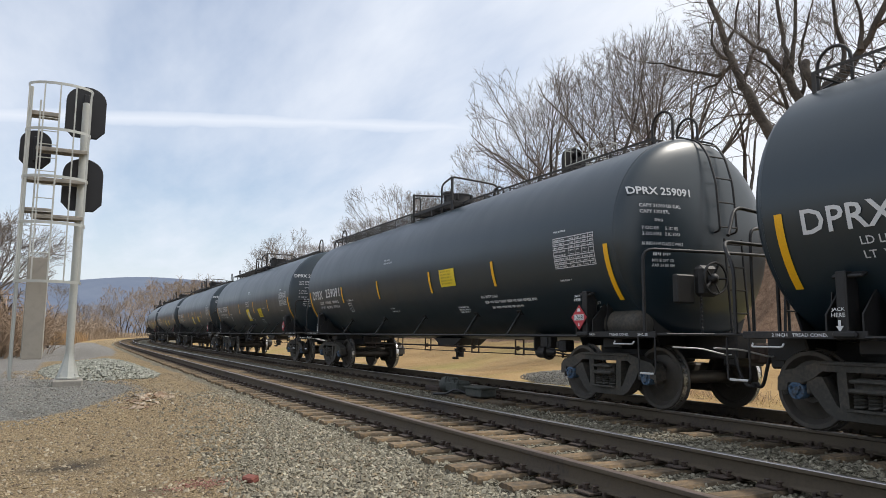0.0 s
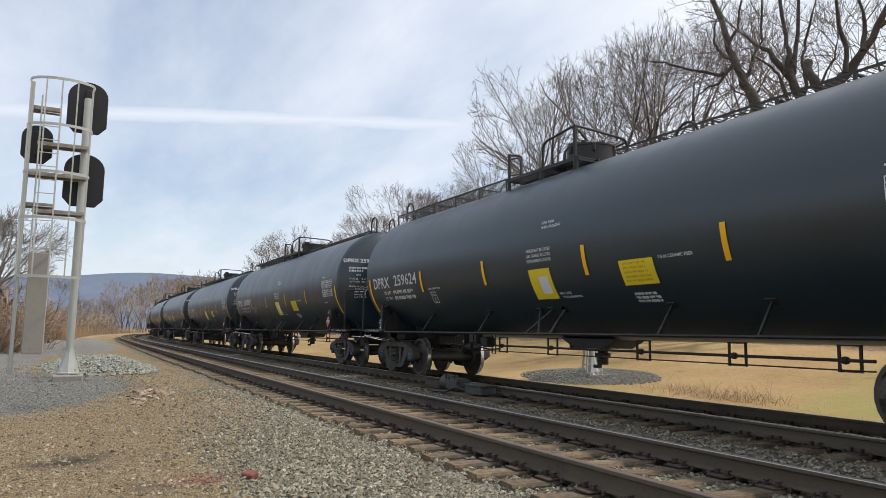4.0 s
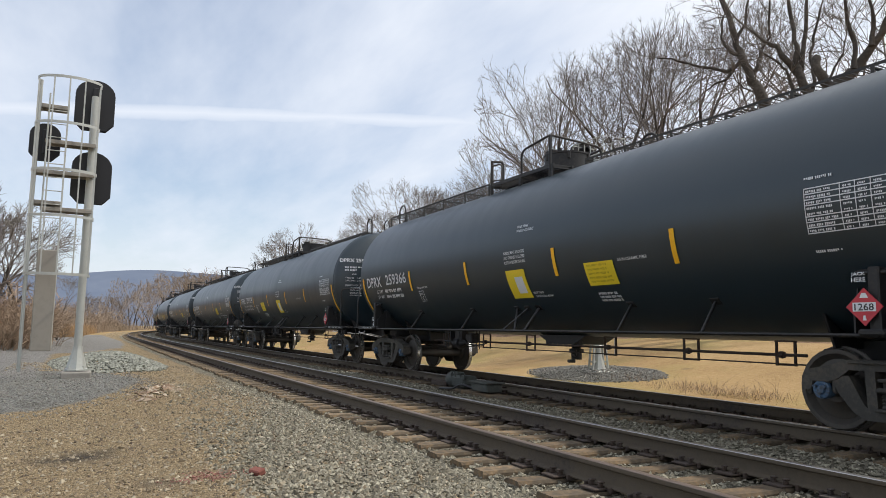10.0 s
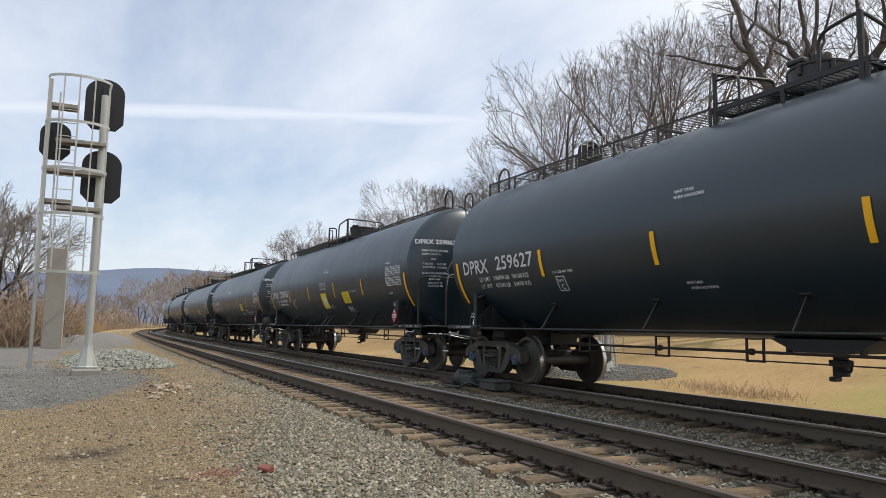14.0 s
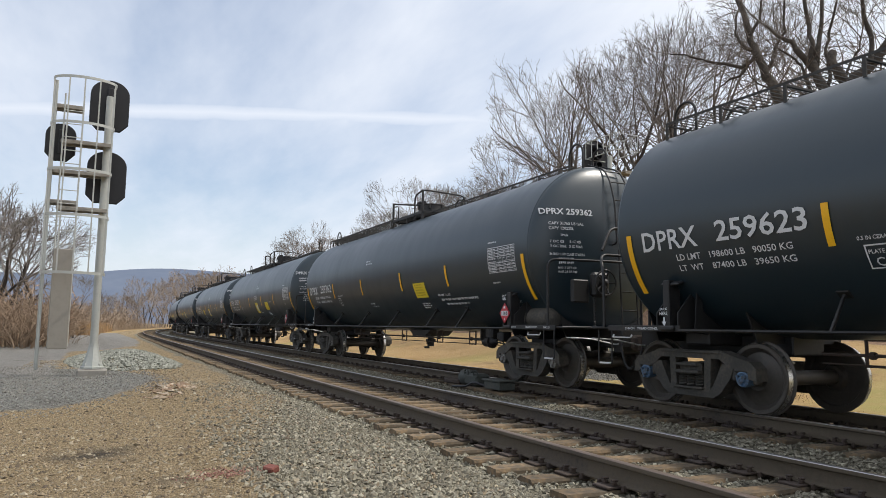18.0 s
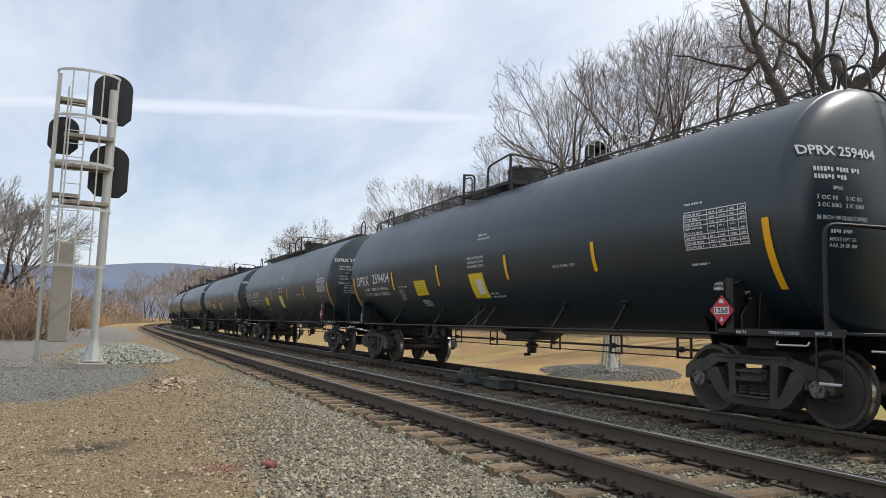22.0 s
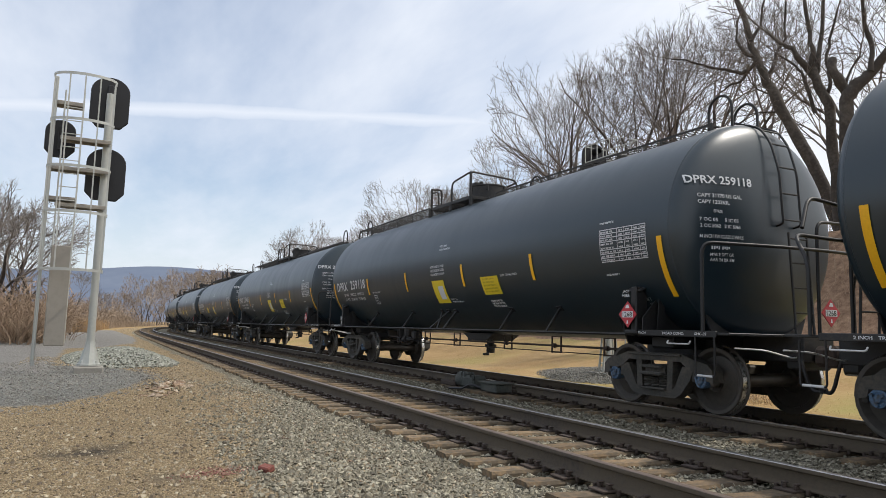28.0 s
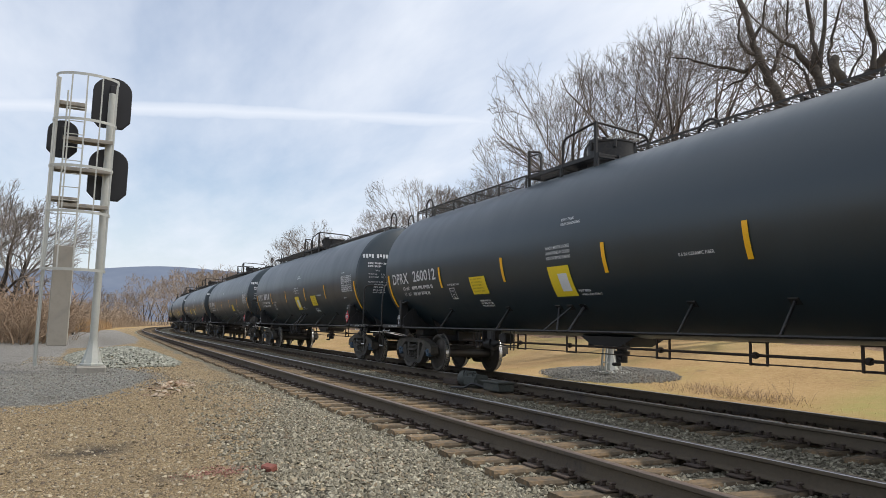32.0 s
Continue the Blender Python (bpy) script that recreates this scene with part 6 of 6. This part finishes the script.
class Wood:
    """Grows a bare tree: trunk and heavy limbs in one mesh, branches and twigs in another."""

    def __init__(self, seed):
        self.r = random.Random(seed)
        self.trunk, self.crown = Shape(), Shape()
        self.c, self.a, self.b = 0.0, 1e6, 1e6

    def room(self, p, d):
        """How far it is from p along d to the rounded outline of the crown."""
        s = Vector((1 / self.a, 1 / self.a, 1 / self.b))
        q, e = (p - Vector((0, 0, self.c))) * s, d * s
        A, B, C = e.dot(e), q.dot(e), q.dot(q) - 1
        D = B * B - A * C
        return max(0.0, (-B + math.sqrt(D)) / A) if D > 0 else 0.0

    def spike(self, p, d, length, r):
        """One fine twig."""
        a = d.orthogonal().normalized()
        b = d.cross(a)
        self.crown.add([p + a * r, p - a * r * 0.5 + b * r * 0.87, p - a * r * 0.5 - b * r * 0.87, p + d * length], [(0, 1, 3), (1, 2, 3), (2, 0, 3)])

    def run(self, p, d, length, n, wobble, lift):
        r = self.r
        pts, ways = [p.copy()], [d.copy()]
        for _ in range(n):
            d = (d + Vector((r.gauss(0, wobble), r.gauss(0, wobble), r.gauss(0, wobble) * 0.6 + lift))).normalized()
            p = p + d * (length / n)
            pts.append(p.copy())
            ways.append(d.copy())
        return pts, ways

    def offshoot(self, way, lo, hi):
        r = self.r
        side = Vector((r.gauss(0, 1), r.gauss(0, 1), r.gauss(0, 1)))
        side = (side - way * side.dot(way)).normalized()
        a = radians(r.uniform(lo, hi))
        return (way * math.cos(a) + side * math.sin(a)).normalized()

    def fan(self, p, d, length, rad, depth, twig_r, spread=1.0):
        """A stem that forks into two or three, down to the finest twigs, within the outline of the crown."""
        r = self.r
        n = 4 if depth > 4 else 2
        pts, ways = self.run(p, d, length, n, 0.055, 0.02)
        end = max(twig_r, rad * 0.80)
        shape = self.trunk if rad > 0.045 else self.crown
        shape.tube(pts, [max(twig_r, rad + (end - rad) * i / n) for i in range(n + 1)], 8 if rad > 0.1 else 5 if rad > 0.03 else 3, caps=False)
        if depth <= 3:
            for _ in range(1 if depth else 2):
                j = r.randrange(1, n + 1)
                way = self.offshoot(ways[j], 22, 50)
                tl = max(0.2, min(length * r.uniform(0.5, 1.0), 0.8, self.room(pts[j], way) + 0.15))
                self.spike(pts[j], way, tl, twig_r * 0.8)
                if depth == 0:
                    for _ in range(2):
                        self.spike(pts[-1], self.offshoot(ways[-1], 8, 40), tl * r.uniform(0.5, 0.9), twig_r * 0.6)
                if depth < 2:
                    self.spike(pts[j] + way * tl * 0.45, self.offshoot(way, 20, 45), tl * 0.5, twig_r * 0.6)
        if depth == 0:
            return
        kids = 2 + (r.random() < (0.32 if depth > 2 else 0.12))
        for k in range(kids):
            wider = spread * (1.0 if depth > 3 else 1.25)
            way = self.offshoot(ways[-1], 5 * wider, 18 * wider) if k == 0 else self.offshoot(ways[-1], 18 * wider, 42 * wider)
            out = pts[-1] - Vector((0, 0, self.c * 0.45))
            way = (way + Vector((0, 0, 0.05)) + (out.normalized() * 0.17 if self.a < 1e5 else Vector())).normalized()
            go = min(length * r.uniform(0.68, 0.88), self.room(pts[-1], way) * 0.75 + 0.12)
            if go > 0.2:
                self.fan(pts[-1], way, go, end * (r.uniform(0.78, 0.92) if k == 0 else r.uniform(0.52, 0.74)), depth - 1, twig_r, spread)

    def dress(self, pts, ways, r0, r1, length, subs, twigs, fine, twig_r):
        """Branches, twigs and fine twigs along a limb."""
        r, n = self.r, len(pts) - 1
        for i in range(subs):
            f = 0.18 + 0.82 * (i + r.random()) / subs
            j = min(n, max(1, round(f * n)))
            br = max(twig_r * 1.6, (r0 + (r1 - r0) * f) * r.uniform(0.4, 0.6))
            way = self.offshoot(ways[j], 28, 58)
            bl = max(0.35, min(length * r.uniform(0.30, 0.55) * (1.15 - 0.45 * f), self.room(pts[j], way)))
            bp, bw = self.run(pts[j], way, bl, 3, 0.11, 0.05)
            self.crown.tube(bp, [br, br * 0.75, br * 0.5, twig_r], 3, caps=False)
            for k in range(twigs):
                g = 0.2 + 0.8 * (k + r.random()) / twigs
                m = min(3, max(1, round(g * 3)))
                way = self.offshoot(bw[m], 24, 54)
                tl = max(0.22, min(bl * r.uniform(0.40, 0.72), self.room(bp[m], way) * 1.05 + 0.1))
                if fine > 2:
                    tp, tw = self.run(bp[m], way, tl, 2, 0.10, 0.06)
                    self.crown.tube(tp, [twig_r * 1.25, twig_r, twig_r * 0.5], 3, caps=False)
                else:
                    tp, tw = self.run(bp[m], way, tl, 1, 0.1, 0.02)
                    tp, tw = [tp[0], (tp[0] + tp[1]) / 2, tp[1]], [way, way, way]
                    self.spike(bp[m], way, tl, twig_r)
                for _ in range(fine):
                    q = r.randrange(1, 3)
                    self.spike(tp[q], self.offshoot(tw[q], 20, 60), min(0.7, tl * r.uniform(0.35, 0.65)), twig_r * 0.75)


def tree_meshes(seed, height, r0, depth=7, stems=1, lean=0.12, wide=0.30, twig_r=0.008, spread=1.0, first=0.21, twig=None):
    """A bare tree: stems that fork again and again into a rounded fan of fine upright twigs."""
    w = Wood(seed)
    r = w.r
    w.c, w.a, w.b = height * 0.56, height * wide, height * 0.44
    for k in range(stems):
        a = k * 6.28 / stems + seed
        tilt = lean if stems > 1 else lean * 0.4
        way = Vector((tilt * math.cos(a), tilt * math.sin(a), 1)).normalized()
        foot = Vector((0.12 * math.cos(a), 0.12 * math.sin(a), -0.3)) if stems > 1 else Vector((0, 0, -0.3))
        w.fan(foot, way, height * first * r.uniform(0.9, 1.1), r0 * (1 if stems == 1 else 0.74), depth, twig_r, spread)
    grow = height / max(v[2] for v in w.crown.v)         # to its full height
    for shape in (w.trunk, w.crown):
        shape.v = [(v[0] * grow, v[1] * grow, v[2] * grow) for v in shape.v]
    return w.trunk.mesh("trunk", BARK, smooth=60), w.crown.mesh("crown", twig or TWIG, smooth=60)


def bush_mesh(seed, height, stems, twig_r, mat):
    """A tangled shrub of many stems that arch outwards."""
    w = Wood(seed)
    r = w.r
    w.c, w.a, w.b = height * 0.35, height * 0.75, height * 0.65
    for _ in range(stems):
        a, q = r.uniform(0, 6.28), math.sqrt(r.random()) * height * 0.35
        tilt = r.uniform(0.05, 0.75)
        pts, ways = w.run(Vector((q * math.cos(a), q * math.sin(a), -0.1)), Vector((tilt * math.cos(a), tilt * math.sin(a), 1)).normalized(), height * r.uniform(0.6, 1.0), 5, 0.18, -0.03)
        w.crown.tube(pts, [twig_r * 2 * (1 - 0.16 * k) for k in range(6)], 3, caps=False)
        w.dress(pts, ways, twig_r * 2, twig_r, height * 0.6, 6, 4, 2, twig_r)
    return w.crown.mesh("bush", mat, smooth=60)


# the old trees: limbs as across and up in metres from the foot, thickness at both ends
OLD_LEANING = [([(1.94, -0.5), (1.2, 2.0), (0.0, 4.7), (-0.46, 5.9), (-0.75, 6.5), (-1.05, 7.4), (-1.25, 8.2), (-1.5, 9.3), (-1.9, 10.7)], 0.27, 0.10),
               ([(-1.02, 7.3), (-1.38, 6.9), (-1.62, 6.8), (-2.08, 7.0), (-2.63, 7.2), (-3.07, 7.4), (-3.76, 7.8), (-4.45, 8.0)], 0.10, 0.03),
               ([(-1.36, 6.9), (-1.68, 6.45), (-2.08, 6.4), (-2.48, 6.2), (-2.87, 5.85)], 0.07, 0.025),
               ([(-0.75, 6.5), (-0.45, 7.0), (-0.34, 7.55), (0.0, 8.2), (0.1, 9.6)], 0.10, 0.04),
               ([(-1.05, 7.5), (-1.45, 7.65), (-1.64, 8.0), (-1.78, 8.4), (-1.72, 9.4)], 0.10, 0.04),
               ([(-1.25, 8.2), (-0.9, 8.9), (-0.7, 10.0)], 0.09, 0.04),
               ([(-0.46, 5.8), (-1.0, 6.05), (-1.3, 6.45)], 0.04, 0.02), ([(-0.2, 5.1), (-0.9, 5.1), (-1.7, 5.1)], 0.04, 0.02)]
OLD_FORKED = [([(0.0, -0.5), (-0.1, 2.2), (-0.25, 4.8), (-0.50, 5.4), (-0.70, 5.95), (-0.78, 6.3)], 0.21, 0.16),
              ([(-0.74, 6.1), (-1.14, 6.65), (-1.43, 7.2), (-1.83, 7.45), (-2.3, 8.0)], 0.15, 0.05), ([(-0.78, 6.3), (-0.74, 7.1), (-0.84, 8.2), (-0.94, 10.0)], 0.13, 0.06),
              ([(-0.64, 6.1), (-0.5, 7.1), (-0.34, 8.2), (-0.24, 10.0)], 0.12, 0.05), ([(-0.70, 4.6), (-0.94, 5.5), (-1.14, 6.2), (-1.43, 6.6), (-1.83, 6.95)], 0.09, 0.03),
              ([(-0.34, 5.1), (-0.14, 5.7), (-0.30, 6.6), (-0.14, 7.5), (0.15, 8.6)], 0.09, 0.04)]
OLD_STUB = [([(0.0, -0.5), (0.05, 2.5), (0.1, 4.8), (0.4, 5.35)], 0.26, 0.24), ([(0.15, 5.1), (-0.2, 5.7), (-0.36, 6.1), (-0.30, 6.45)], 0.20, 0.15),
            ([(0.35, 5.3), (0.8, 5.7), (1.2, 6.2), (1.8, 7.0), (2.4, 8.2), (2.9, 9.8)], 0.24, 0.08), ([(0.9, 5.8), (0.98, 6.9), (0.72, 7.8), (0.72, 9.6)], 0.11, 0.05),
            ([(0.1, 5.4), (0.3, 6.0), (0.6, 6.5), (0.7, 7.2)], 0.05, 0.02), ([(1.5, 6.6), (1.6, 7.6), (1.4, 8.8)], 0.10, 0.04), ([(2.0, 7.4), (2.9, 7.8), (3.8, 8.6)], 0.10, 0.03)]


def old_tree_meshes(limbs, seed):
    """A heavy tree with crooked limbs."""
    w = Wood(seed)
    r = w.r
    for path, r0, r1 in limbs:
        pts = []
        for (a, b), (c, d) in zip(path, path[1:]):
            pts += [(a + (c - a) * k / 3, b + (d - b) * k / 3) for k in range(3)]
        pts.append(path[-1])
        v = [Vector((a + (r.gauss(0, 0.025) if k else 0), 0.25 * math.sin(a * 1.3 + b) * min(1, k / 3) if b > 2.4 else 0.0, b)) for k, (a, b) in enumerate(pts)]
        n = len(v)
        w.trunk.tube(v, [(r0 + (r1 - r0) * (k / (n - 1)) ** 0.8) * r.uniform(0.90, 1.12) for k in range(n)], 9, caps=True)
        if r1 < 0.11:
            ways = [(v[min(k + 1, n - 1)] - v[max(k - 1, 0)]).normalized() for k in range(n)]
            w.fan(v[-1], ways[-1], 0.9, r1 * 0.8, 3, 0.006)
            for k in range(n // 3, n):
                if v[k].z > 4.6:
                    if r.random() < 0.8:
                        w.fan(v[k], w.offshoot(ways[k], 35, 75), r.uniform(0.45, 0.9), r.uniform(0.014, 0.028), r.choice((1, 2, 3)), 0.006)
    return w.trunk.mesh("trunk", BARK, smooth=60), w.crown.mesh("crown", TWIG, smooth=60)


def build_tree(name, label, meshes, at, group):
    ob = thing(name, label, "tree", group, at=at)
    part("trunk", meshes[0], None, ob)
    part("crown", meshes[1], None, ob, "bare twigs")
    return ob


def on_ground(x, y, dz=0.0):
    return float(ground_z(x, y)) + dz


# how steeply the tops of the wood stand above the eye, by their bearing in degrees
WOOD_BEARING = (20, 30, 40, 44, 46.6, 48.8, 50.6, 52.4, 54.7, 57.0, 59.2, 60.8, 62.9, 65.2, 67.1, 68.8, 70.4, 71.9, 73.2, 74.7, 76.0, 77.0, 80)
WOOD_TOP = (0.56, 0.53, 0.51, 0.475, 0.46, 0.445, 0.43, 0.425, 0.40, 0.335, 0.255, 0.222, 0.222, 0.212, 0.228, 0.176, 0.146, 0.124, 0.136, 0.154, 0.130, 0.100, 0.088)


def build_woods():
    tall = [tree_meshes(11, 12.0, 0.15, 7, 1, 0.1, 0.32, 0.0062, 1.15, 0.19), tree_meshes(12, 12.0, 0.16, 6, 2, 0.18, 0.34, 0.0062, 1.15, 0.20), tree_meshes(13, 12.0, 0.14, 7, 1, 0.2, 0.30, 0.0062, 1.1, 0.20),
            tree_meshes(14, 12.0, 0.16, 6, 2, 0.18, 0.34, 0.0062, 1.2, 0.20), tree_meshes(19, 12.0, 0.17, 6, 3, 0.22, 0.36, 0.0062, 1.1, 0.20)]
    short = [tree_meshes(15, 10.0, 0.14, 6, 2, 0.2, 0.36, 0.009, 1.15, 0.20, MID_TWIG), tree_meshes(16, 10.0, 0.14, 6, 2, 0.24, 0.38, 0.009, 1.2, 0.19, MID_TWIG)]
    label = "slender bare deciduous tree on the leaf-strewn bank"
    r = random.Random(21)
    first = {}
    rows = [(az, 17.5, 0.97) for az in (43.6, 45.8, 48.0, 50.1, 52.2, 54.3, 56.3, 58.0, 59.6, 61.3, 63.1, 64.9, 66.7, 68.3, 69.7, 71.0, 73.6, 74.7, 75.8, 77.0)]
    rows += [(az, 24.0, 0.87) for az in (28, 33.5, 39.0, 44.9, 49.1, 53.3, 57.2, 58.9, 60.6, 62.3, 64.0, 65.8, 67.6, 69.2, 70.4, 74.2, 75.4)]
    for az, back, share in rows:
        a = radians(az + r.uniform(-0.35, 0.35))
        w = back + r.uniform(-1.5, 1.5)
        px, py = -40.0, 26.0
        for _ in range(8):
            py = float(line_y(px)) + w
            px = -py * math.tan(a)
        z0 = on_ground(px, py)
        high = 1.05 + math.hypot(px, py) * float(np.interp(math.degrees(a), WOOD_BEARING, WOOD_TOP)) * share * r.uniform(0.95, 1.02) - z0
        k = r.randrange(5) if px > -46 else 5 + r.randrange(2)
        s = max(4.0, high) / (12.0 if k < 5 else 10.0)
        m = Matrix.Translation((px, py, z0)) @ Matrix.Rotation(r.uniform(0, 6.28), 4, "Z") @ Matrix.Scale(s, 4)
        if k in first:
            ob = copy_thing(first[k], Matrix())
            ob.matrix_basis = m
        else:
            first[k] = build_tree("tree", label, (tall + short)[k], m, "bare trees on the bank")
    # the old trees nearest on the bank
    for limbs, seed, x, y in ((OLD_LEANING, 77, -18.94, 24.2), (OLD_FORKED, 78, -17.1, 24.6), (OLD_STUB, 79, -16.4, 24.0)):
        build_tree("tree", "old bare tree with a thick dark trunk and crooked limbs", old_tree_meshes(limbs, seed), pose(x, y, on_ground(x, y, -0.05), 0, 0, 38.0), "old trees on the bank")
    # trees beyond the drive and beyond the bend
    small = [tree_meshes(41, 9.0, 0.13, 7, 1, 0.2, 0.42, 0.008, 1.25, 0.20, MID_TWIG), tree_meshes(42, 9.0, 0.13, 6, 2, 0.3, 0.46, 0.008, 1.25, 0.18, MID_TWIG),
             tree_meshes(43, 9.0, 0.13, 6, 2, 0.2, 0.32, 0.016, 1.1, 0.20, HAZED_BRUSH), tree_meshes(44, 9.0, 0.13, 6, 2, 0.2, 0.36, 0.016, 1.1, 0.20, HAZED_TWIG)]
    spots = [(91.55, 62, 0.58), (94.4, 45, 0.74), (95.0, 51, 0.84), (95.6, 46, 0.88), (96.3, 52, 1.0), (97.0, 44, 0.92), (98.0, 50, 1.05), (99.0, 48, 1.05), (101, 54, 1.1), (103, 48, 1.1), (105, 60, 1.2)]
    spots += [(az, d, d * top / 9.0) for az, d, top in ((80.0, 315, 0.074), (80.5, 325, 0.080), (81.0, 330, 0.078), (81.4, 320, 0.082), (81.8, 335, 0.080), (82.2, 315, 0.084), (82.6, 325, 0.081), (83.0, 310, 0.083), (83.4, 320, 0.079), (83.8, 300, 0.076),
                                                         (84.2, 310, 0.072), (84.6, 305, 0.068), (85.0, 290, 0.064), (85.4, 295, 0.058), (85.8, 280, 0.054), (86.3, 215, 0.054), (86.75, 205, 0.068), (87.0, 215, 0.058), (87.5, 205, 0.050),
                                                         (88.0, 190, 0.050), (88.5, 200, 0.046), (89.0, 185, 0.046), (89.6, 190, 0.044), (90.6, 180, 0.042))]
    spots += [(r.uniform(85.0, 93.5), r.uniform(190, 230), r.uniform(0.5, 0.9)) for _ in range(14)]
    first = {}
    for k, (az, dist, s) in enumerate(spots):
        kind = k % 2 + (2 if dist > 100 else 0)
        a = radians(az)
        px, py = -math.sin(a) * dist, math.cos(a) * dist
        if abs(py - float(line_y(px)) + 1.9) < 6.0:
            continue
        m = Matrix.Translation((px, py, on_ground(px, py, -0.1))) @ Matrix.Rotation(k * 1.7, 4, "Z") @ Matrix.Scale(s, 4)
        if kind in first:
            ob = copy_thing(first[kind], Matrix())
            ob.matrix_basis = m
        else:
            first[kind] = build_tree("tree", "small bare tree with spreading grey twigs above dry brush" if kind < 2 else "pale bare tree beyond the bend of the line, painted with haze", small[kind], m, "bare trees beyond the drive")
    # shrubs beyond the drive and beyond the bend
    bushes = [bush_mesh(51, 2.6, 16, 0.013, BRUSH), bush_mesh(52, 2.2, 14, 0.013, BRUSH), bush_mesh(53, 4.6, 12, 0.04, HAZED_BRUSH), bush_mesh(54, 3.8, 12, 0.04, HAZED_BRUSH)]
    spots = [(r.uniform(92.4, 104), r.uniform(38, 62), r.uniform(0.8, 1.5)) for _ in range(46)] + [(r.uniform(78, 92), r.uniform(112, 185), r.uniform(0.6, 1.35)) for _ in range(76)]
    for k, (az, dist, s) in enumerate(spots):
        a = radians(az)
        px, py = -math.sin(a) * dist, math.cos(a) * dist
        if abs(py - float(line_y(px)) + 1.9) < 7.5:
            continue
        m = Matrix.Translation((px, py, on_ground(px, py, -0.05))) @ Matrix.Rotation(k * 2.1, 4, "Z") @ Matrix.Scale(s, 4)
        far = dist > 100
        thing("bush", "pale leafless shrub beyond the bend of the line, painted with haze" if far else "tangled reddish-tan leafless shrub beyond the drive", "bush", "dry shrubs", at=m, mesh=bushes[k % 2 + (2 if far else 0)])


build_woods()


def thicket(name, label, mat, places, heights, seed, spread=0.25, thick=0.012):
    """Many dry stems in one mesh: each a thin three-sided spike."""
    rs = np.random.RandomState(seed)
    n = len(places)
    a = rs.uniform(0, 6.28, n)
    lean = rs.normal(0, spread, (n, 2)) * heights[:, None]
    base = np.stack([np.cos(a[:, None] + np.arange(3) * 2.094), np.sin(a[:, None] + np.arange(3) * 2.094), np.zeros((n, 3))], -1) * thick
    mid = base * 0.7 + np.stack([lean[:, 0] * 0.35, lean[:, 1] * 0.35, heights * 0.55], -1)[:, None]
    tip = np.stack([lean[:, 0], lean[:, 1], heights], -1)[:, None]
    v = np.concatenate([base, mid, tip], 1) + places[:, None]
    f4 = np.array([(0, 1, 4, 3), (1, 2, 5, 4), (2, 0, 3, 5)])
    f3 = np.array([(3, 4, 6), (4, 5, 6), (5, 3, 6)])
    o = 7 * np.arange(n)[:, None, None]
    me = bpy.data.meshes.new(name)
    me.from_pydata(v.reshape(-1, 3).tolist(), [], (f4[None] + o).reshape(-1, 4).tolist() + (f3[None] + o).reshape(-1, 3).tolist())
    me.materials.append(mat)
    return tagged(new(name, me), label, "brush", kind="stuff")


def build_brush():
    rs = np.random.RandomState(30)

    def fan(n, az0, az1, d0, d1):
        a, d = np.radians(rs.uniform(az0, az1, n)), rs.uniform(d0, d1, n)
        x, y = -np.sin(a) * d, np.cos(a) * d
        p = np.stack([x, y, ground_z(x, y)], -1)
        return p[abs(y - line_y(x) + 1.9) > 7.0]

    clump = lambda p: (0.6 + 0.6 * ripple(p[:, 0], p[:, 1], 7.0, 8))
    p = fan(5000, 92.6, 108, 40, 64)
    thicket("brush", "tangled reddish dry brush beyond the drive", BRUSH, p, np.clip(rs.uniform(0.5, 1.7, len(p)) * clump(p), 0.25, 2), 31, 0.4, 0.010)
    p = fan(6500, 87.0, 94.5, 74, 112)
    thicket("reeds", "band of dry orange-brown reeds", REED, p, rs.uniform(0.6, 1.5, len(p)), 32, 0.15, 0.02)
    p = fan(9000, 77.5, 92.5, 112, 200)
    thicket("brush", "grey-brown brush beyond the bend of the line, painted with haze", HAZED_BRUSH, p, np.clip(rs.uniform(1.0, 3.6, len(p)) * clump(p), 0.5, 4), 33, 0.3, 0.03)
    # the bank behind the field
    x = rs.uniform(-150, 6, 9000)
    y = line_y(x) + rs.uniform(11.5, 34, 9000)
    thicket("undergrowth", "thin leafless undergrowth on the leaf-strewn bank", BRUSH, np.stack([x, y, ground_z(x, y)], -1), rs.uniform(0.5, 2.2, 9000), 34, 0.3, 0.009)
    # dry grass of the field
    x = -50 * rs.uniform(0, 1, 9000) ** 1.2 + 3
    y = line_y(x) + 3.4 + 8.5 * rs.uniform(0, 1, 9000) ** 1.3
    thicket("grass", "short dry straw-coloured field grass", STRAW, np.stack([x, y, ground_z(x, y)], -1), rs.uniform(0.012, 0.045, 9000), 35, 1.2, 0.003)
    x = np.concatenate([rs.normal(-12.6, 0.6, 230), rs.normal(-11.3, 0.5, 170), rs.normal(-10.5, 0.3, 70), rs.normal(-14.6, 0.5, 60)])
    y = 12.95 + rs.normal(0, 0.28, len(x))
    h = rs.uniform(0.08, 0.30, len(x)) * np.where(rs.uniform(0, 1, len(x)) < 0.12, 1.9, 1.0)
    thicket("weeds", "dry brown weeds at the edge of the field", BRUSH, np.stack([x, y, ground_z(x, y)], -1), h, 36, 0.8, 0.0035)
    x, y = rs.normal(-11.2, 0.8, 260), 12.75 + rs.normal(0, 0.16, 260)
    thicket("weeds", "pale trampled stalks at the edge of the field", STRAW, np.stack([x, y, ground_z(x, y)], -1), rs.uniform(0.03, 0.10, 260), 37, 1.6, 0.005)


build_brush()

motions()
